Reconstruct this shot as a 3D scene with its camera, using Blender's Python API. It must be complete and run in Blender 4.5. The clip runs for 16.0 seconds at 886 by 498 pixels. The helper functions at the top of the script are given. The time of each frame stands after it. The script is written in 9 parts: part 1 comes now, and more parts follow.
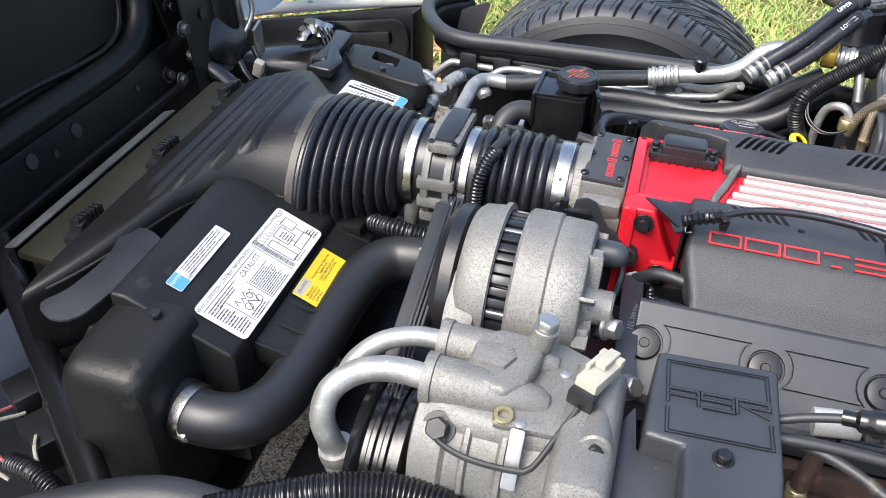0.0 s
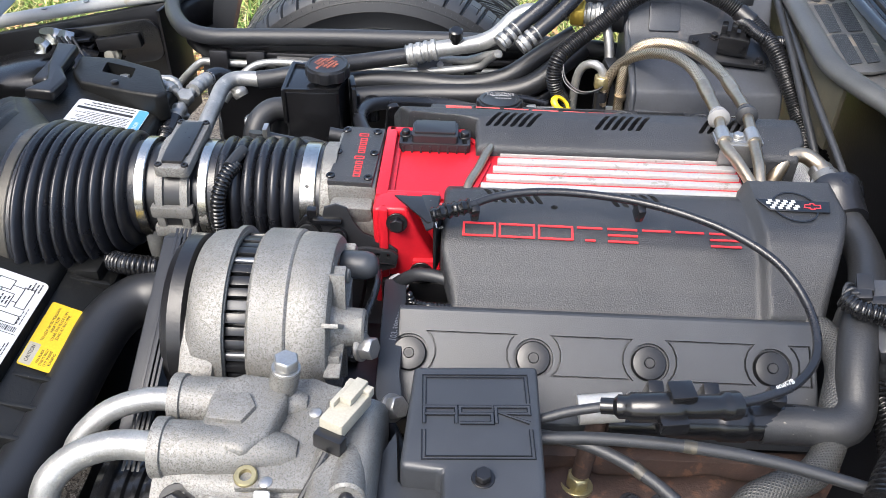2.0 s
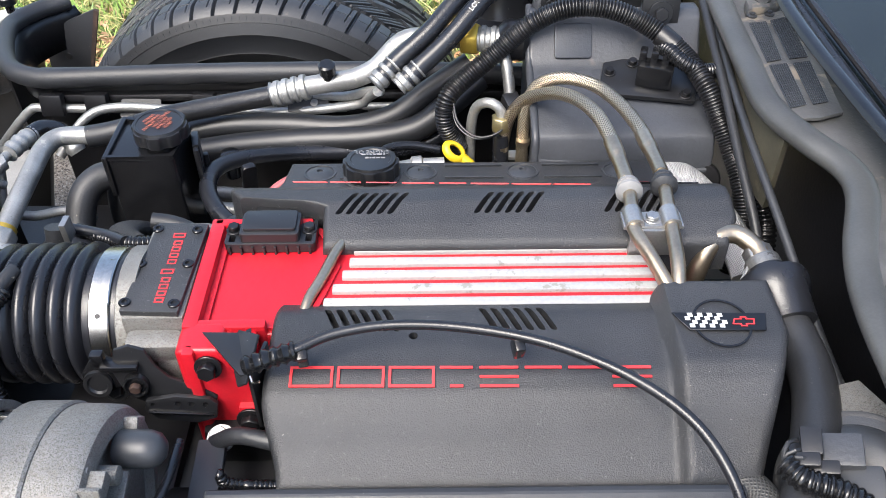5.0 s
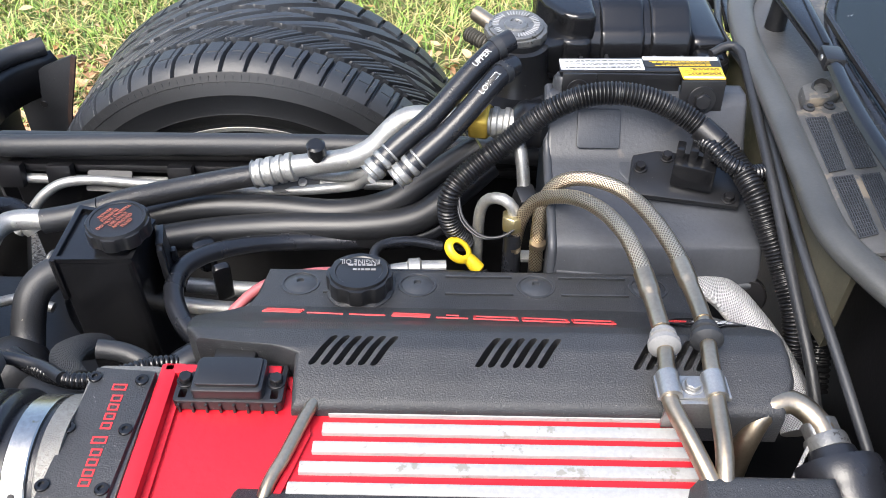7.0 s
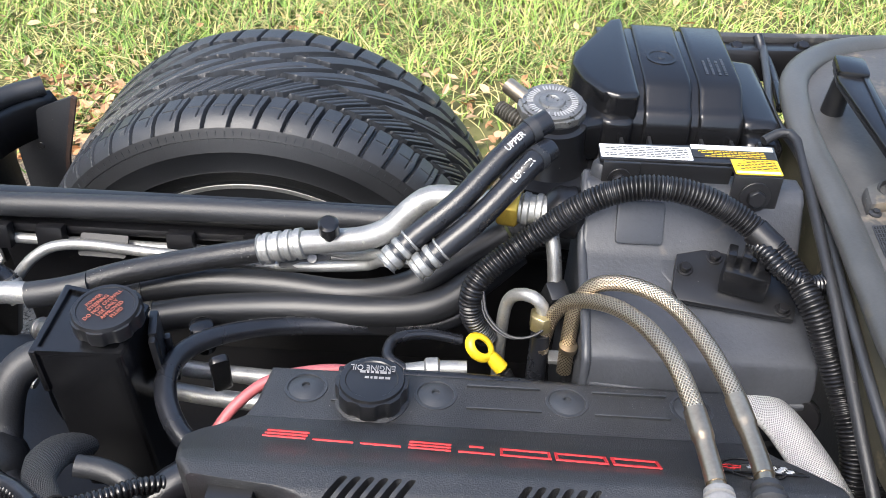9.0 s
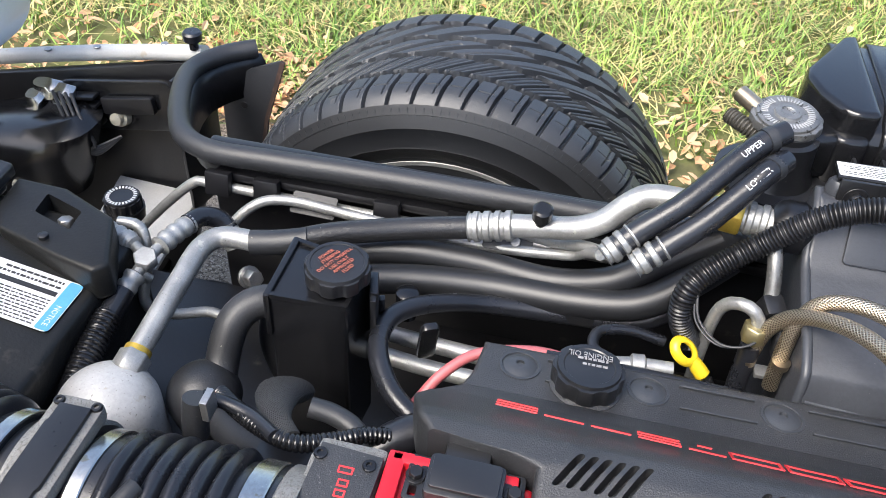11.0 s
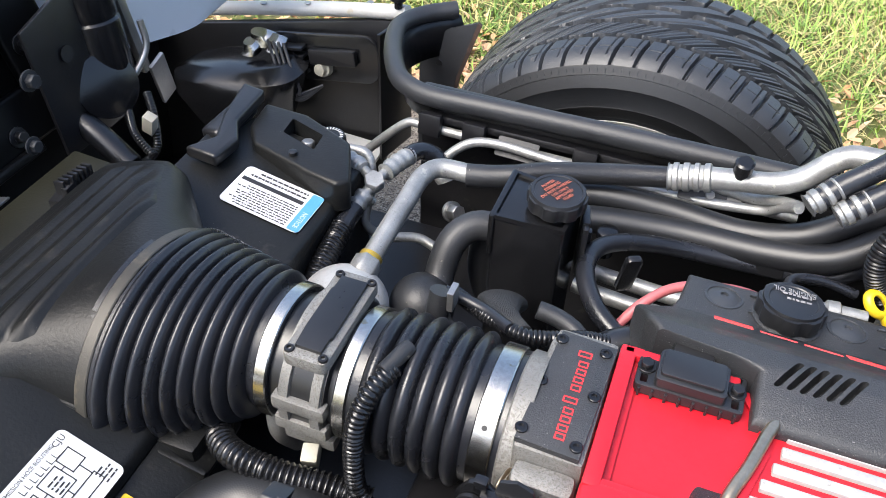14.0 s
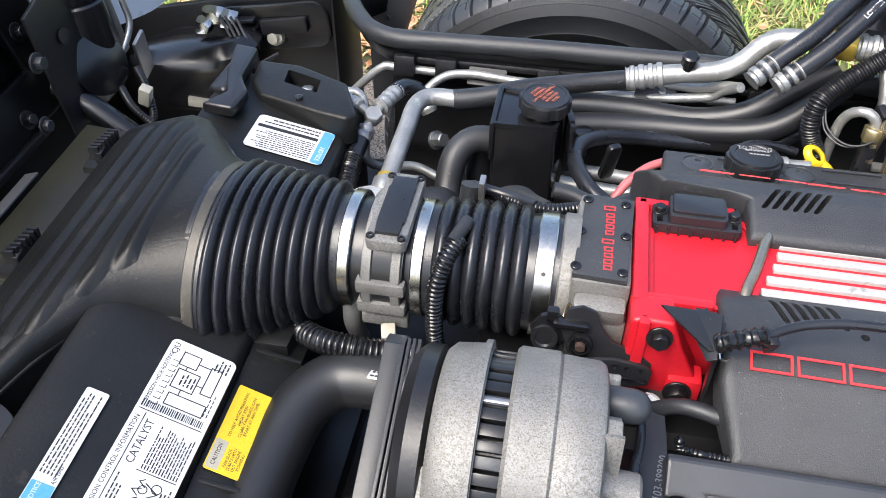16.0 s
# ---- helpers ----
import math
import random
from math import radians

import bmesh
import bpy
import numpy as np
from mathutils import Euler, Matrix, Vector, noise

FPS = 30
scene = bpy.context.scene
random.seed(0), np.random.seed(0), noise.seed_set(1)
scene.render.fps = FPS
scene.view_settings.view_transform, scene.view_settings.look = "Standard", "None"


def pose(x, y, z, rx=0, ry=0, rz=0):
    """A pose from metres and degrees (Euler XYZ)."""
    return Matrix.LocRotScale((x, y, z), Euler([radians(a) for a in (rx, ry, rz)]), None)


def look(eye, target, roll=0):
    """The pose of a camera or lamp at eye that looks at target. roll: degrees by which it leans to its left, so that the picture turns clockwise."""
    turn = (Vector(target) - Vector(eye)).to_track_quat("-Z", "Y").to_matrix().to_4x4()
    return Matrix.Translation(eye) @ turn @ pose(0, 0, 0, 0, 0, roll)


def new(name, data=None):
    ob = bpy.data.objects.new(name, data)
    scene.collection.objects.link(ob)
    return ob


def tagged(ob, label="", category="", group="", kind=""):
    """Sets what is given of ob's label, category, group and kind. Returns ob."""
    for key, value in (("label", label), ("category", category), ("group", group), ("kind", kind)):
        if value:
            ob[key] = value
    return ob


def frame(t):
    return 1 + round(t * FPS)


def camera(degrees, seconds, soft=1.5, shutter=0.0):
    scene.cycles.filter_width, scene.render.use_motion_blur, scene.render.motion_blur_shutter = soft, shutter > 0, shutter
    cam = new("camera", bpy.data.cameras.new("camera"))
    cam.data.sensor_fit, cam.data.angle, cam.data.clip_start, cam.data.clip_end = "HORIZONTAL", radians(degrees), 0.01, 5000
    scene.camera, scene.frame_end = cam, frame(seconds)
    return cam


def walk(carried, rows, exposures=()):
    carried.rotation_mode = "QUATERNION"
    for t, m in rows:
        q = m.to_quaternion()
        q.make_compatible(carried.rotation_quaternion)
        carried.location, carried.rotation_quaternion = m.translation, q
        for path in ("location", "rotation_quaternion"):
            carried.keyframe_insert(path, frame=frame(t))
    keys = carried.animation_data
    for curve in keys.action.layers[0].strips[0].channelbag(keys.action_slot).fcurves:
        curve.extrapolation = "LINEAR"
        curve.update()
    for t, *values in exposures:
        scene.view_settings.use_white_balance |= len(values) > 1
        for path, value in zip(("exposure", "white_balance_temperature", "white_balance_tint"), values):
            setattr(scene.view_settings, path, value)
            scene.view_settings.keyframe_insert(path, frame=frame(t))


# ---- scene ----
cam = camera(55.7, 16.0, 0.5)
PATH = [
    (0, (-0.037, -0.637, 1.275), (-0.451, 0.894, 0.056), 2.0),
    (0.5, (-0.024, -0.616, 1.272), (-0.353, 0.923, 0.038), 2.2),
    (1, (0.001, -0.59, 1.272), (-0.206, 0.95, 0.012), 2.3),
    (1.5, (0.025, -0.568, 1.272), (-0.098, 0.975, 0.006), 1.8),
    (2, (0.048, -0.54, 1.271), (-0.004, 1.006, 0.003), 1.1),
    (2.5, (0.075, -0.487, 1.265), (0.115, 1.041, -0.025), 2.0),
    (3, (0.091, -0.441, 1.255), (0.142, 1.067, -0.057), 1.5),
    (3.5, (0.112, -0.401, 1.257), (0.173, 1.091, -0.073), 1.1),
    (4, (0.134, -0.37, 1.26), (0.176, 1.133, -0.058), 0.9),
    (4.2, (0.14, -0.357, 1.257), (0.169, 1.144, -0.064), 0.2),
    (6.3, (0.171, -0.172, 1.252), (0.161, 1.305, -0.097), 0.2),
    (6.5, (0.172, -0.155, 1.252), (0.162, 1.323, -0.096), 0.5),
    (7, (0.171, -0.116, 1.256), (0.149, 1.369, -0.083), 0.3),
    (7.5, (0.17, -0.079, 1.258), (0.133, 1.409, -0.077), 0.7),
    (8, (0.165, -0.042, 1.264), (0.153, 1.439, -0.079), 0.5),
    (8.5, (0.166, -0.02, 1.269), (0.156, 1.492, -0.04), 0.4),
    (9, (0.149, -0.005, 1.265), (0.119, 1.496, -0.056), 2.4),
    (9.5, (0.108, -0.011, 1.263), (-0.024, 1.482, -0.061), 2.0),
    (9.7, (0.092, -0.015, 1.259), (-0.063, 1.474, -0.067), 2.2),
    (11.8, (0.013, -0.055, 1.255), (-0.322, 1.399, -0.077), 3.7),
    (12, (0.004, -0.061, 1.253), (-0.355, 1.385, -0.081), 3.5),
    (12.5, (-0.007, -0.084, 1.255), (-0.413, 1.346, -0.083), 3.5),
    (13, (-0.02, -0.114, 1.259), (-0.465, 1.306, -0.077), 3.6),
    (13.5, (-0.035, -0.141, 1.258), (-0.516, 1.262, -0.084), 3.9),
    (14, (-0.036, -0.168, 1.258), (-0.526, 1.226, -0.09), 2.4),
    (14.5, (-0.041, -0.203, 1.26), (-0.494, 1.199, -0.092), 1.3),
    (15, (-0.072, -0.25, 1.272), (-0.468, 1.158, -0.092), 0.0),
    (15.5, (-0.102, -0.303, 1.276), (-0.451, 1.119, -0.087), -0.2),
    (16, (-0.116, -0.344, 1.274), (-0.377, 1.091, -0.095), 0.3),
]
walk(cam, [(t, look(eye, target, roll)) for t, eye, target, roll in PATH], [(0, 1.57), (16, 1.57)])

# ---- sky and sun: a bright overcast day ----
world = bpy.data.worlds.new("world")
scene.world = world
world.use_nodes = True
wn = world.node_tree
wn.nodes.clear()
sky = wn.nodes.new("ShaderNodeTexSky")
sky.sky_type = "NISHITA"
sky.sun_disc = False
sky.sun_elevation, sky.sun_rotation = radians(55), radians(216)
sky.air_density, sky.dust_density, sky.ozone_density = 1.0, 3.4, 0.7
wbg = wn.nodes.new("ShaderNodeBackground")
wbg.inputs["Strength"].default_value = 0.15
wout = wn.nodes.new("ShaderNodeOutputWorld")
wn.links.new(sky.outputs[0], wbg.inputs[0])
wn.links.new(wbg.outputs[0], wout.inputs[0])
sun = new("sun", bpy.data.lights.new("sun", "SUN"))
sun.data.energy, sun.data.angle, sun.data.color = 1.7, radians(36), (1.0, 0.98, 0.935)
sun.matrix_world = look((-1.4, -1.7, 3.3), (0, 0.3, 0))


# ---- helpers of this scene ----
def thing(name, label="", category="", group="", kind="", at=(0, 0, 0)):
    ob = new(name)
    ob.location = at
    return tagged(ob, label, category, group, kind)


def mesh_of(name, bm, material, smooth=True):
    me = bpy.data.meshes.new(name)
    bmesh.ops.recalc_face_normals(bm, faces=bm.faces)
    bm.to_mesh(me)
    bm.free()
    for m in (material if isinstance(material, (list, tuple)) else [material]):
        me.materials.append(m)
    if smooth:
        me.shade_smooth()
        me.set_sharp_from_angle(angle=radians(38))
    return me


def part(name, bm, material, parent=None, label="", smooth=True):
    ob = new(name, mesh_of(name, bm, material, smooth))
    if parent is not None:
        ob.parent = parent
        up = parent
        off = Vector((0, 0, 0))
        while up is not None:
            off += up.location
            up = up.parent
        ob.matrix_parent_inverse = Matrix.Translation(-off)
    if label:
        ob["label"] = label
    return ob


def single(name, bm, material, label, category, group="", kind="", smooth=True):
    return tagged(part(name, bm, material, None, "", smooth), label, category, group, kind)


def bm_new():
    return bmesh.new()


def bevel_all(bm, geom_faces, width, segs=2, angle=25):
    edges = set()
    for f in geom_faces:
        edges.update(f.edges)
    edges = [e for e in edges if len(e.link_faces) == 2 and e.calc_face_angle(0) > radians(angle)]
    bmesh.ops.bevel(bm, geom=edges, offset=width, segments=segs, profile=0.6, affect="EDGES", clamp_overlap=True)


def box(bm, c, s, bev=0.0, rot=(0, 0, 0), segs=2):
    """A block with centre c and size s, edges rounded."""
    b = bmesh.new()
    bmesh.ops.create_cube(b, size=1, matrix=Matrix.Diagonal((*s, 1)))
    if bev:
        bmesh.ops.bevel(b, geom=b.edges[:], offset=min(bev, min(s) * 0.45), segments=segs, profile=0.6, affect="EDGES")
    b.transform(pose(*c, *rot))
    return merge(bm, b)


def merge(bm, b):
    me = bpy.data.meshes.new("tmp")
    b.to_mesh(me)
    b.free()
    bm.from_mesh(me)
    bpy.data.meshes.remove(me)
    return bm


def prism(bm, outline, depth, m=Matrix.Identity(4), bev=0.0, segs=2):
    """An outline in the xy plane, raised by depth along z, then moved by m."""
    b = bmesh.new()
    vs = [b.verts.new((x, y, 0)) for x, y in outline]
    f = b.faces.new(vs)
    r = bmesh.ops.extrude_face_region(b, geom=[f])
    bmesh.ops.translate(b, verts=[v for v in r["geom"] if isinstance(v, bmesh.types.BMVert)], vec=(0, 0, depth))
    bmesh.ops.recalc_face_normals(b, faces=b.faces)
    if bev:
        bevel_all(b, b.faces[:], bev, segs)
    b.transform(m)
    return merge(bm, b)


def frame_of(o, ex, ey):
    """A matrix with origin o, x along ex, and y as near ey as may be."""
    ex = Vector(ex).normalized()
    ez = ex.cross(Vector(ey)).normalized()
    ey = ez.cross(ex)
    m = Matrix((ex, ey, ez)).transposed().to_4x4()
    return Matrix.Translation(o) @ m


def smooth_line(pts, step=0.006):
    """Points of a smooth curve through pts, about step apart."""
    p = [Vector(q) for q in pts]
    if len(p) == 2:
        n = max(2, int((p[1] - p[0]).length / step))
        return [p[0].lerp(p[1], i / n) for i in range(n + 1)]
    p = [2 * p[0] - p[1]] + p + [2 * p[-1] - p[-2]]
    out = []
    for i in range(1, len(p) - 2):
        n = max(2, int((p[i + 1] - p[i]).length / step))
        for k in range(n):
            t = k / n
            out.append(0.5 * ((2 * p[i]) + (p[i + 1] - p[i - 1]) * t + (2 * p[i - 1] - 5 * p[i] + 4 * p[i + 1] - p[i + 2]) * t * t
                              + (3 * p[i] - p[i - 1] - 3 * p[i + 1] + p[i + 2]) * t ** 3))
    out.append(p[-2])
    return out


def tube(bm, pts, r, seg=14, step=0.006, caps=True, flat=1.0, twist=0.0):
    """A round pipe along pts; r is a number or a function of the length so far and the whole length."""
    line = smooth_line(pts, step)
    uv = bm.loops.layers.uv.verify()
    n = len(line)
    tans = [(line[min(i + 1, n - 1)] - line[max(i - 1, 0)]).normalized() for i in range(n)]
    up = Vector((0, 0, 1)) if abs(tans[0].z) < 0.9 else Vector((0, 1, 0))
    side = tans[0].cross(up).normalized()
    rings, s, lens = [], 0.0, []
    total = sum((line[i + 1] - line[i]).length for i in range(n - 1))
    for i in range(n):
        if i:
            s += (line[i] - line[i - 1]).length
            side = (side - tans[i] * side.dot(tans[i])).normalized()
        nor = tans[i].cross(side)
        rad = r(s, total) if callable(r) else r
        rings.append([bm.verts.new(line[i] + rad * (math.cos(a) * side + flat * math.sin(a) * nor))
                      for a in [2 * math.pi * k / seg + twist for k in range(seg)]])
        lens.append(s)
    circ = 2 * math.pi * (r if not callable(r) else r(0, total))
    for i in range(n - 1):
        for k in range(seg):
            f = bm.faces.new((rings[i][k], rings[i][(k + 1) % seg], rings[i + 1][(k + 1) % seg], rings[i + 1][k]))
            for lp, (a, b) in zip(f.loops, ((i, k), (i, k + 1), (i + 1, k + 1), (i + 1, k))):
                lp[uv].uv = (lens[a], b / seg * circ)
    if caps:
        bm.faces.new(rings[0][::-1])
        bm.faces.new(rings[-1])
    return bm


def corrugated(bm, pts, r, pitch=0.0055, depth=0.0016, seg=14):
    """A split-loom conduit: rings with grooves between."""
    return tube(bm, pts, lambda s, total: r - depth * (0.5 + 0.5 * math.cos(2 * math.pi * s / pitch)) ** 2, seg, pitch / 5)


def lathe(bm, profile, m=Matrix.Identity(4), seg=32, sx=1.0, sy=1.0, close=False):
    """A turned shape: profile of (height along z, radius), then moved by m."""
    uv = bm.loops.layers.uv.verify()
    rings = []
    for h, r in profile:
        rings.append([bm.verts.new(m @ Vector((sx * r * math.cos(2 * math.pi * k / seg), sy * r * math.sin(2 * math.pi * k / seg), h))) for k in range(seg)])
    for i in range(len(rings) - 1):
        for k in range(seg):
            f = bm.faces.new((rings[i][k], rings[i][(k + 1) % seg], rings[i + 1][(k + 1) % seg], rings[i + 1][k]))
            for lp, (a, b) in zip(f.loops, ((i, k), (i, k + 1), (i + 1, k + 1), (i + 1, k))):
                lp[uv].uv = (profile[a][0], b / seg * 0.3)
    if close:
        for k in range(seg):
            bm.faces.new((rings[-1][k], rings[-1][(k + 1) % seg], rings[0][(k + 1) % seg], rings[0][k]))
    else:
        bm.faces.new(rings[0][::-1])
        bm.faces.new(rings[-1])
    return bm


def disc_profile(r, h, b=0.001):
    return [(0, r - b), (b, r), (h - b, r), (h, r - b)]


def along(o, d):
    """A matrix whose z runs along d, from o."""
    return Matrix.Translation(o) @ Vector(d).to_track_quat("Z", "Y").to_matrix().to_4x4()


def bolt(bm, o, d=(0, 0, 1), r=0.006, h=0.006, washer=1.45):
    m = along(o, d)
    if washer:
        lathe(bm, disc_profile(r * washer, h * 0.3, 0.0004), m, 18)
    b = bmesh.new()
    bmesh.ops.create_cone(b, cap_ends=True, segments=6, radius1=r, radius2=r, depth=h, matrix=Matrix.Translation((0, 0, h * 0.75)))
    bmesh.ops.bevel(b, geom=b.edges[:], offset=r * 0.1, segments=1, affect="EDGES")
    b.transform(m)
    return merge(bm, b)


def socket_screw(bm, o, d=(0, 0, 1), r=0.005, h=0.003):
    """A round screw head with a recess."""
    return lathe(bm, [(0, r * 1.15), (h * 0.7, r * 1.15), (h, r), (h, r * 0.55), (h * 0.3, r * 0.5)], along(o, d), 14)


def superloft(bm, sections, seg=48, power=2.0, caps=True):
    """A skin over sections of (centre, axis a, axis b, power)."""
    rings = []
    for c, a, b, p in sections:
        ring = []
        for k in range(seg):
            t = 2 * math.pi * k / seg
            cx, sx = math.cos(t), math.sin(t)
            ring.append(bm.verts.new(Vector(c) + Vector(a) * math.copysign(abs(cx) ** (2 / p), cx) + Vector(b) * math.copysign(abs(sx) ** (2 / p), sx)))
        rings.append(ring)
    for i in range(len(rings) - 1):
        for k in range(seg):
            bm.faces.new((rings[i][k], rings[i][(k + 1) % seg], rings[i + 1][(k + 1) % seg], rings[i + 1][k]))
    if caps:
        bm.faces.new(rings[0][::-1])
        bm.faces.new(rings[-1])
    return bm


def rounded(w, h, r, n=5, cx=0.0, cy=0.0):
    """The outline of a rectangle w by h with round corners."""
    out = []
    for sx, sy, a0 in ((1, 1, 0), (-1, 1, 90), (-1, -1, 180), (1, -1, 270)):
        for i in range(n + 1):
            a = radians(a0 + 90 * i / n)
            out.append((cx + sx * (w / 2 - r) + r * math.cos(a), cy + sy * (h / 2 - r) + r * math.sin(a)))
    return out


def evaluated(ob):
    me = bpy.data.meshes.new_from_object(ob.evaluated_get(bpy.context.evaluated_depsgraph_get()))
    return me


def carve(bm, cutter):
    """bm with cutter taken away."""
    a = new("a", mesh_of("a", bm, [], False))
    b = new("b", mesh_of("b", cutter, [], False))
    mod = a.modifiers.new("cut", "BOOLEAN")
    mod.operation, mod.object, mod.solver = "DIFFERENCE", b, "EXACT"
    bpy.context.view_layer.update()
    me = evaluated(a)
    out = bmesh.new()
    out.from_mesh(me)
    for o in (a, b):
        d = o.data
        bpy.data.objects.remove(o)
        bpy.data.meshes.remove(d)
    bpy.data.meshes.remove(me)
    return out


def writing(name, body, size, m, material, parent, depth=0.0003, wide=1.0, align="CENTER", label="", line=1.0):
    """Letters in the built-in font, in the xy plane of m."""
    cu = bpy.data.curves.new("tmp", "FONT")
    cu.body, cu.size, cu.extrude, cu.align_x, cu.align_y, cu.space_line = body, size, depth, align, "CENTER", line
    cu.resolution_u = 2
    ob = new("tmp", cu)
    bpy.context.view_layer.update()
    me = evaluated(ob)
    bm = bmesh.new()
    bm.from_mesh(me)
    bpy.data.objects.remove(ob)
    bpy.data.curves.remove(cu)
    bpy.data.meshes.remove(me)
    bm.transform(m @ Matrix.Diagonal((wide, 1, 1, 1)))
    return part(name, bm, material, parent, label, False)


def strip(bm, pts, width, depth, m=Matrix.Identity(4), closed=False):
    """A flat raised line of even width through pts in the xy plane of m, its corners mitred."""
    n = len(pts)
    p = [Vector((x, y, 0)) for x, y in pts]
    rows = []
    for i in range(n):
        a = p[i - 1] if (closed or i > 0) else None
        c = p[(i + 1) % n] if (closed or i < n - 1) else None
        d0 = (p[i] - a).normalized() if a is not None else None
        d1 = (c - p[i]).normalized() if c is not None else None
        d0 = d1 if d0 is None else d0
        d1 = d0 if d1 is None else d1
        n0, n1 = Vector((-d0.y, d0.x, 0)), Vector((-d1.y, d1.x, 0))
        mid = n0 + n1
        mid = n0 if mid.length < 0.2 else mid.normalized()
        k = min(2.5, 1 / max(0.3, mid.dot(n0))) * width / 2
        rows.append([bm.verts.new(m @ (p[i] + s_ * mid * k + Vector((0, 0, z)))) for s_, z in ((-1, 0), (1, 0), (1, depth), (-1, depth))])
    for i in range(n if closed else n - 1):
        a, c = rows[i], rows[(i + 1) % n]
        for j in range(4):
            bm.faces.new((a[j], a[(j + 1) % 4], c[(j + 1) % 4], c[j]))
    if not closed:
        bm.faces.new(rows[0][::-1])
        bm.faces.new(rows[-1])
    return bm


# ---- materials ----
def nodes_of(name):
    m = bpy.data.materials.new(name)
    m.use_nodes = True
    nt = m.node_tree
    return m, nt, nt.nodes["Principled BSDF"]


def node(nt, kind, **values):
    n = nt.nodes.new(kind)
    for key, v in values.items():
        if key in n.inputs:
            n.inputs[key].default_value = v
    return n


def mix_colour(nt, fac, a, b):
    n = nt.nodes.new("ShaderNodeMix")
    n.data_type = "RGBA"
    for sock, v in ((n.inputs[0], fac), (n.inputs[6], a), (n.inputs[7], b)):
        if isinstance(v, (tuple, float, int)):
            sock.default_value = (*v, 1) if isinstance(v, tuple) else v
        else:
            nt.links.new(v, sock)
    return n.outputs[2]


def ramp(nt, src, lo, hi):
    n = nt.nodes.new("ShaderNodeMapRange")
    n.inputs["From Min"].default_value, n.inputs["From Max"].default_value = lo, hi
    nt.links.new(src, n.inputs["Value"])
    return n.outputs["Result"]


def mat(name, col, rough=0.5, metal=0.0, var=0.25, scale=14.0, bump=0.15, bscale=500.0, specks=None, stain=None, spec=0.5, rvar=0.12, island=None, coat=0.0):
    """A surface with broad and fine variation. specks: (colour, size, share); stain: (colour, size, share); island: (colour, share), for loose pieces."""
    m, nt, bsdf = nodes_of(name)
    tc = nt.nodes.new("ShaderNodeTexCoord")
    co = tc.outputs["Object"]
    big = node(nt, "ShaderNodeTexNoise", Scale=scale, Detail=5.0, Roughness=0.6)
    fine = node(nt, "ShaderNodeTexNoise", Scale=bscale, Detail=3.0, Roughness=0.6)
    for n in (big, fine):
        nt.links.new(co, n.inputs["Vector"])
    lo = tuple(c * (1 - var) for c in col)
    hi = tuple(min(1, c * (1 + var)) for c in col)
    out = mix_colour(nt, ramp(nt, big.outputs["Fac"], 0.3, 0.7), lo, hi)
    out = mix_colour(nt, ramp(nt, fine.outputs["Fac"], 0.35, 0.65), mix_colour(nt, 0.12, out, (0.0, 0.0, 0.0)), out)
    if island:
        geo = nt.nodes.new("ShaderNodeNewGeometry")
        out = mix_colour(nt, ramp(nt, geo.outputs["Random Per Island"], 0.0, 1.0 / island[1]), out, island[0])
    for extra in (stain, specks):
        if extra:
            c, size, share = extra
            sp = node(nt, "ShaderNodeTexNoise", Scale=size, Detail=4.0, Roughness=0.65)
            nt.links.new(co, sp.inputs["Vector"])
            edge = 0.78 - share
            out = mix_colour(nt, ramp(nt, sp.outputs["Fac"], edge, edge + 0.05), out, c)
    nt.links.new(out, bsdf.inputs["Base Color"])
    rr = nt.nodes.new("ShaderNodeMapRange")
    rr.inputs["To Min"].default_value, rr.inputs["To Max"].default_value = max(0.02, rough - rvar), min(1, rough + rvar)
    nt.links.new(big.outputs["Fac"], rr.inputs["Value"])
    nt.links.new(rr.outputs["Result"], bsdf.inputs["Roughness"])
    bsdf.inputs["Metallic"].default_value = metal
    bsdf.inputs["Specular IOR Level"].default_value = spec
    bsdf.inputs["Coat Weight"].default_value = coat
    if bump:
        bn = node(nt, "ShaderNodeBump", Strength=bump, Distance=0.001)
        nt.links.new(fine.outputs["Fac"], bn.inputs["Height"])
        nt.links.new(bn.outputs["Normal"], bsdf.inputs["Normal"])
    return m


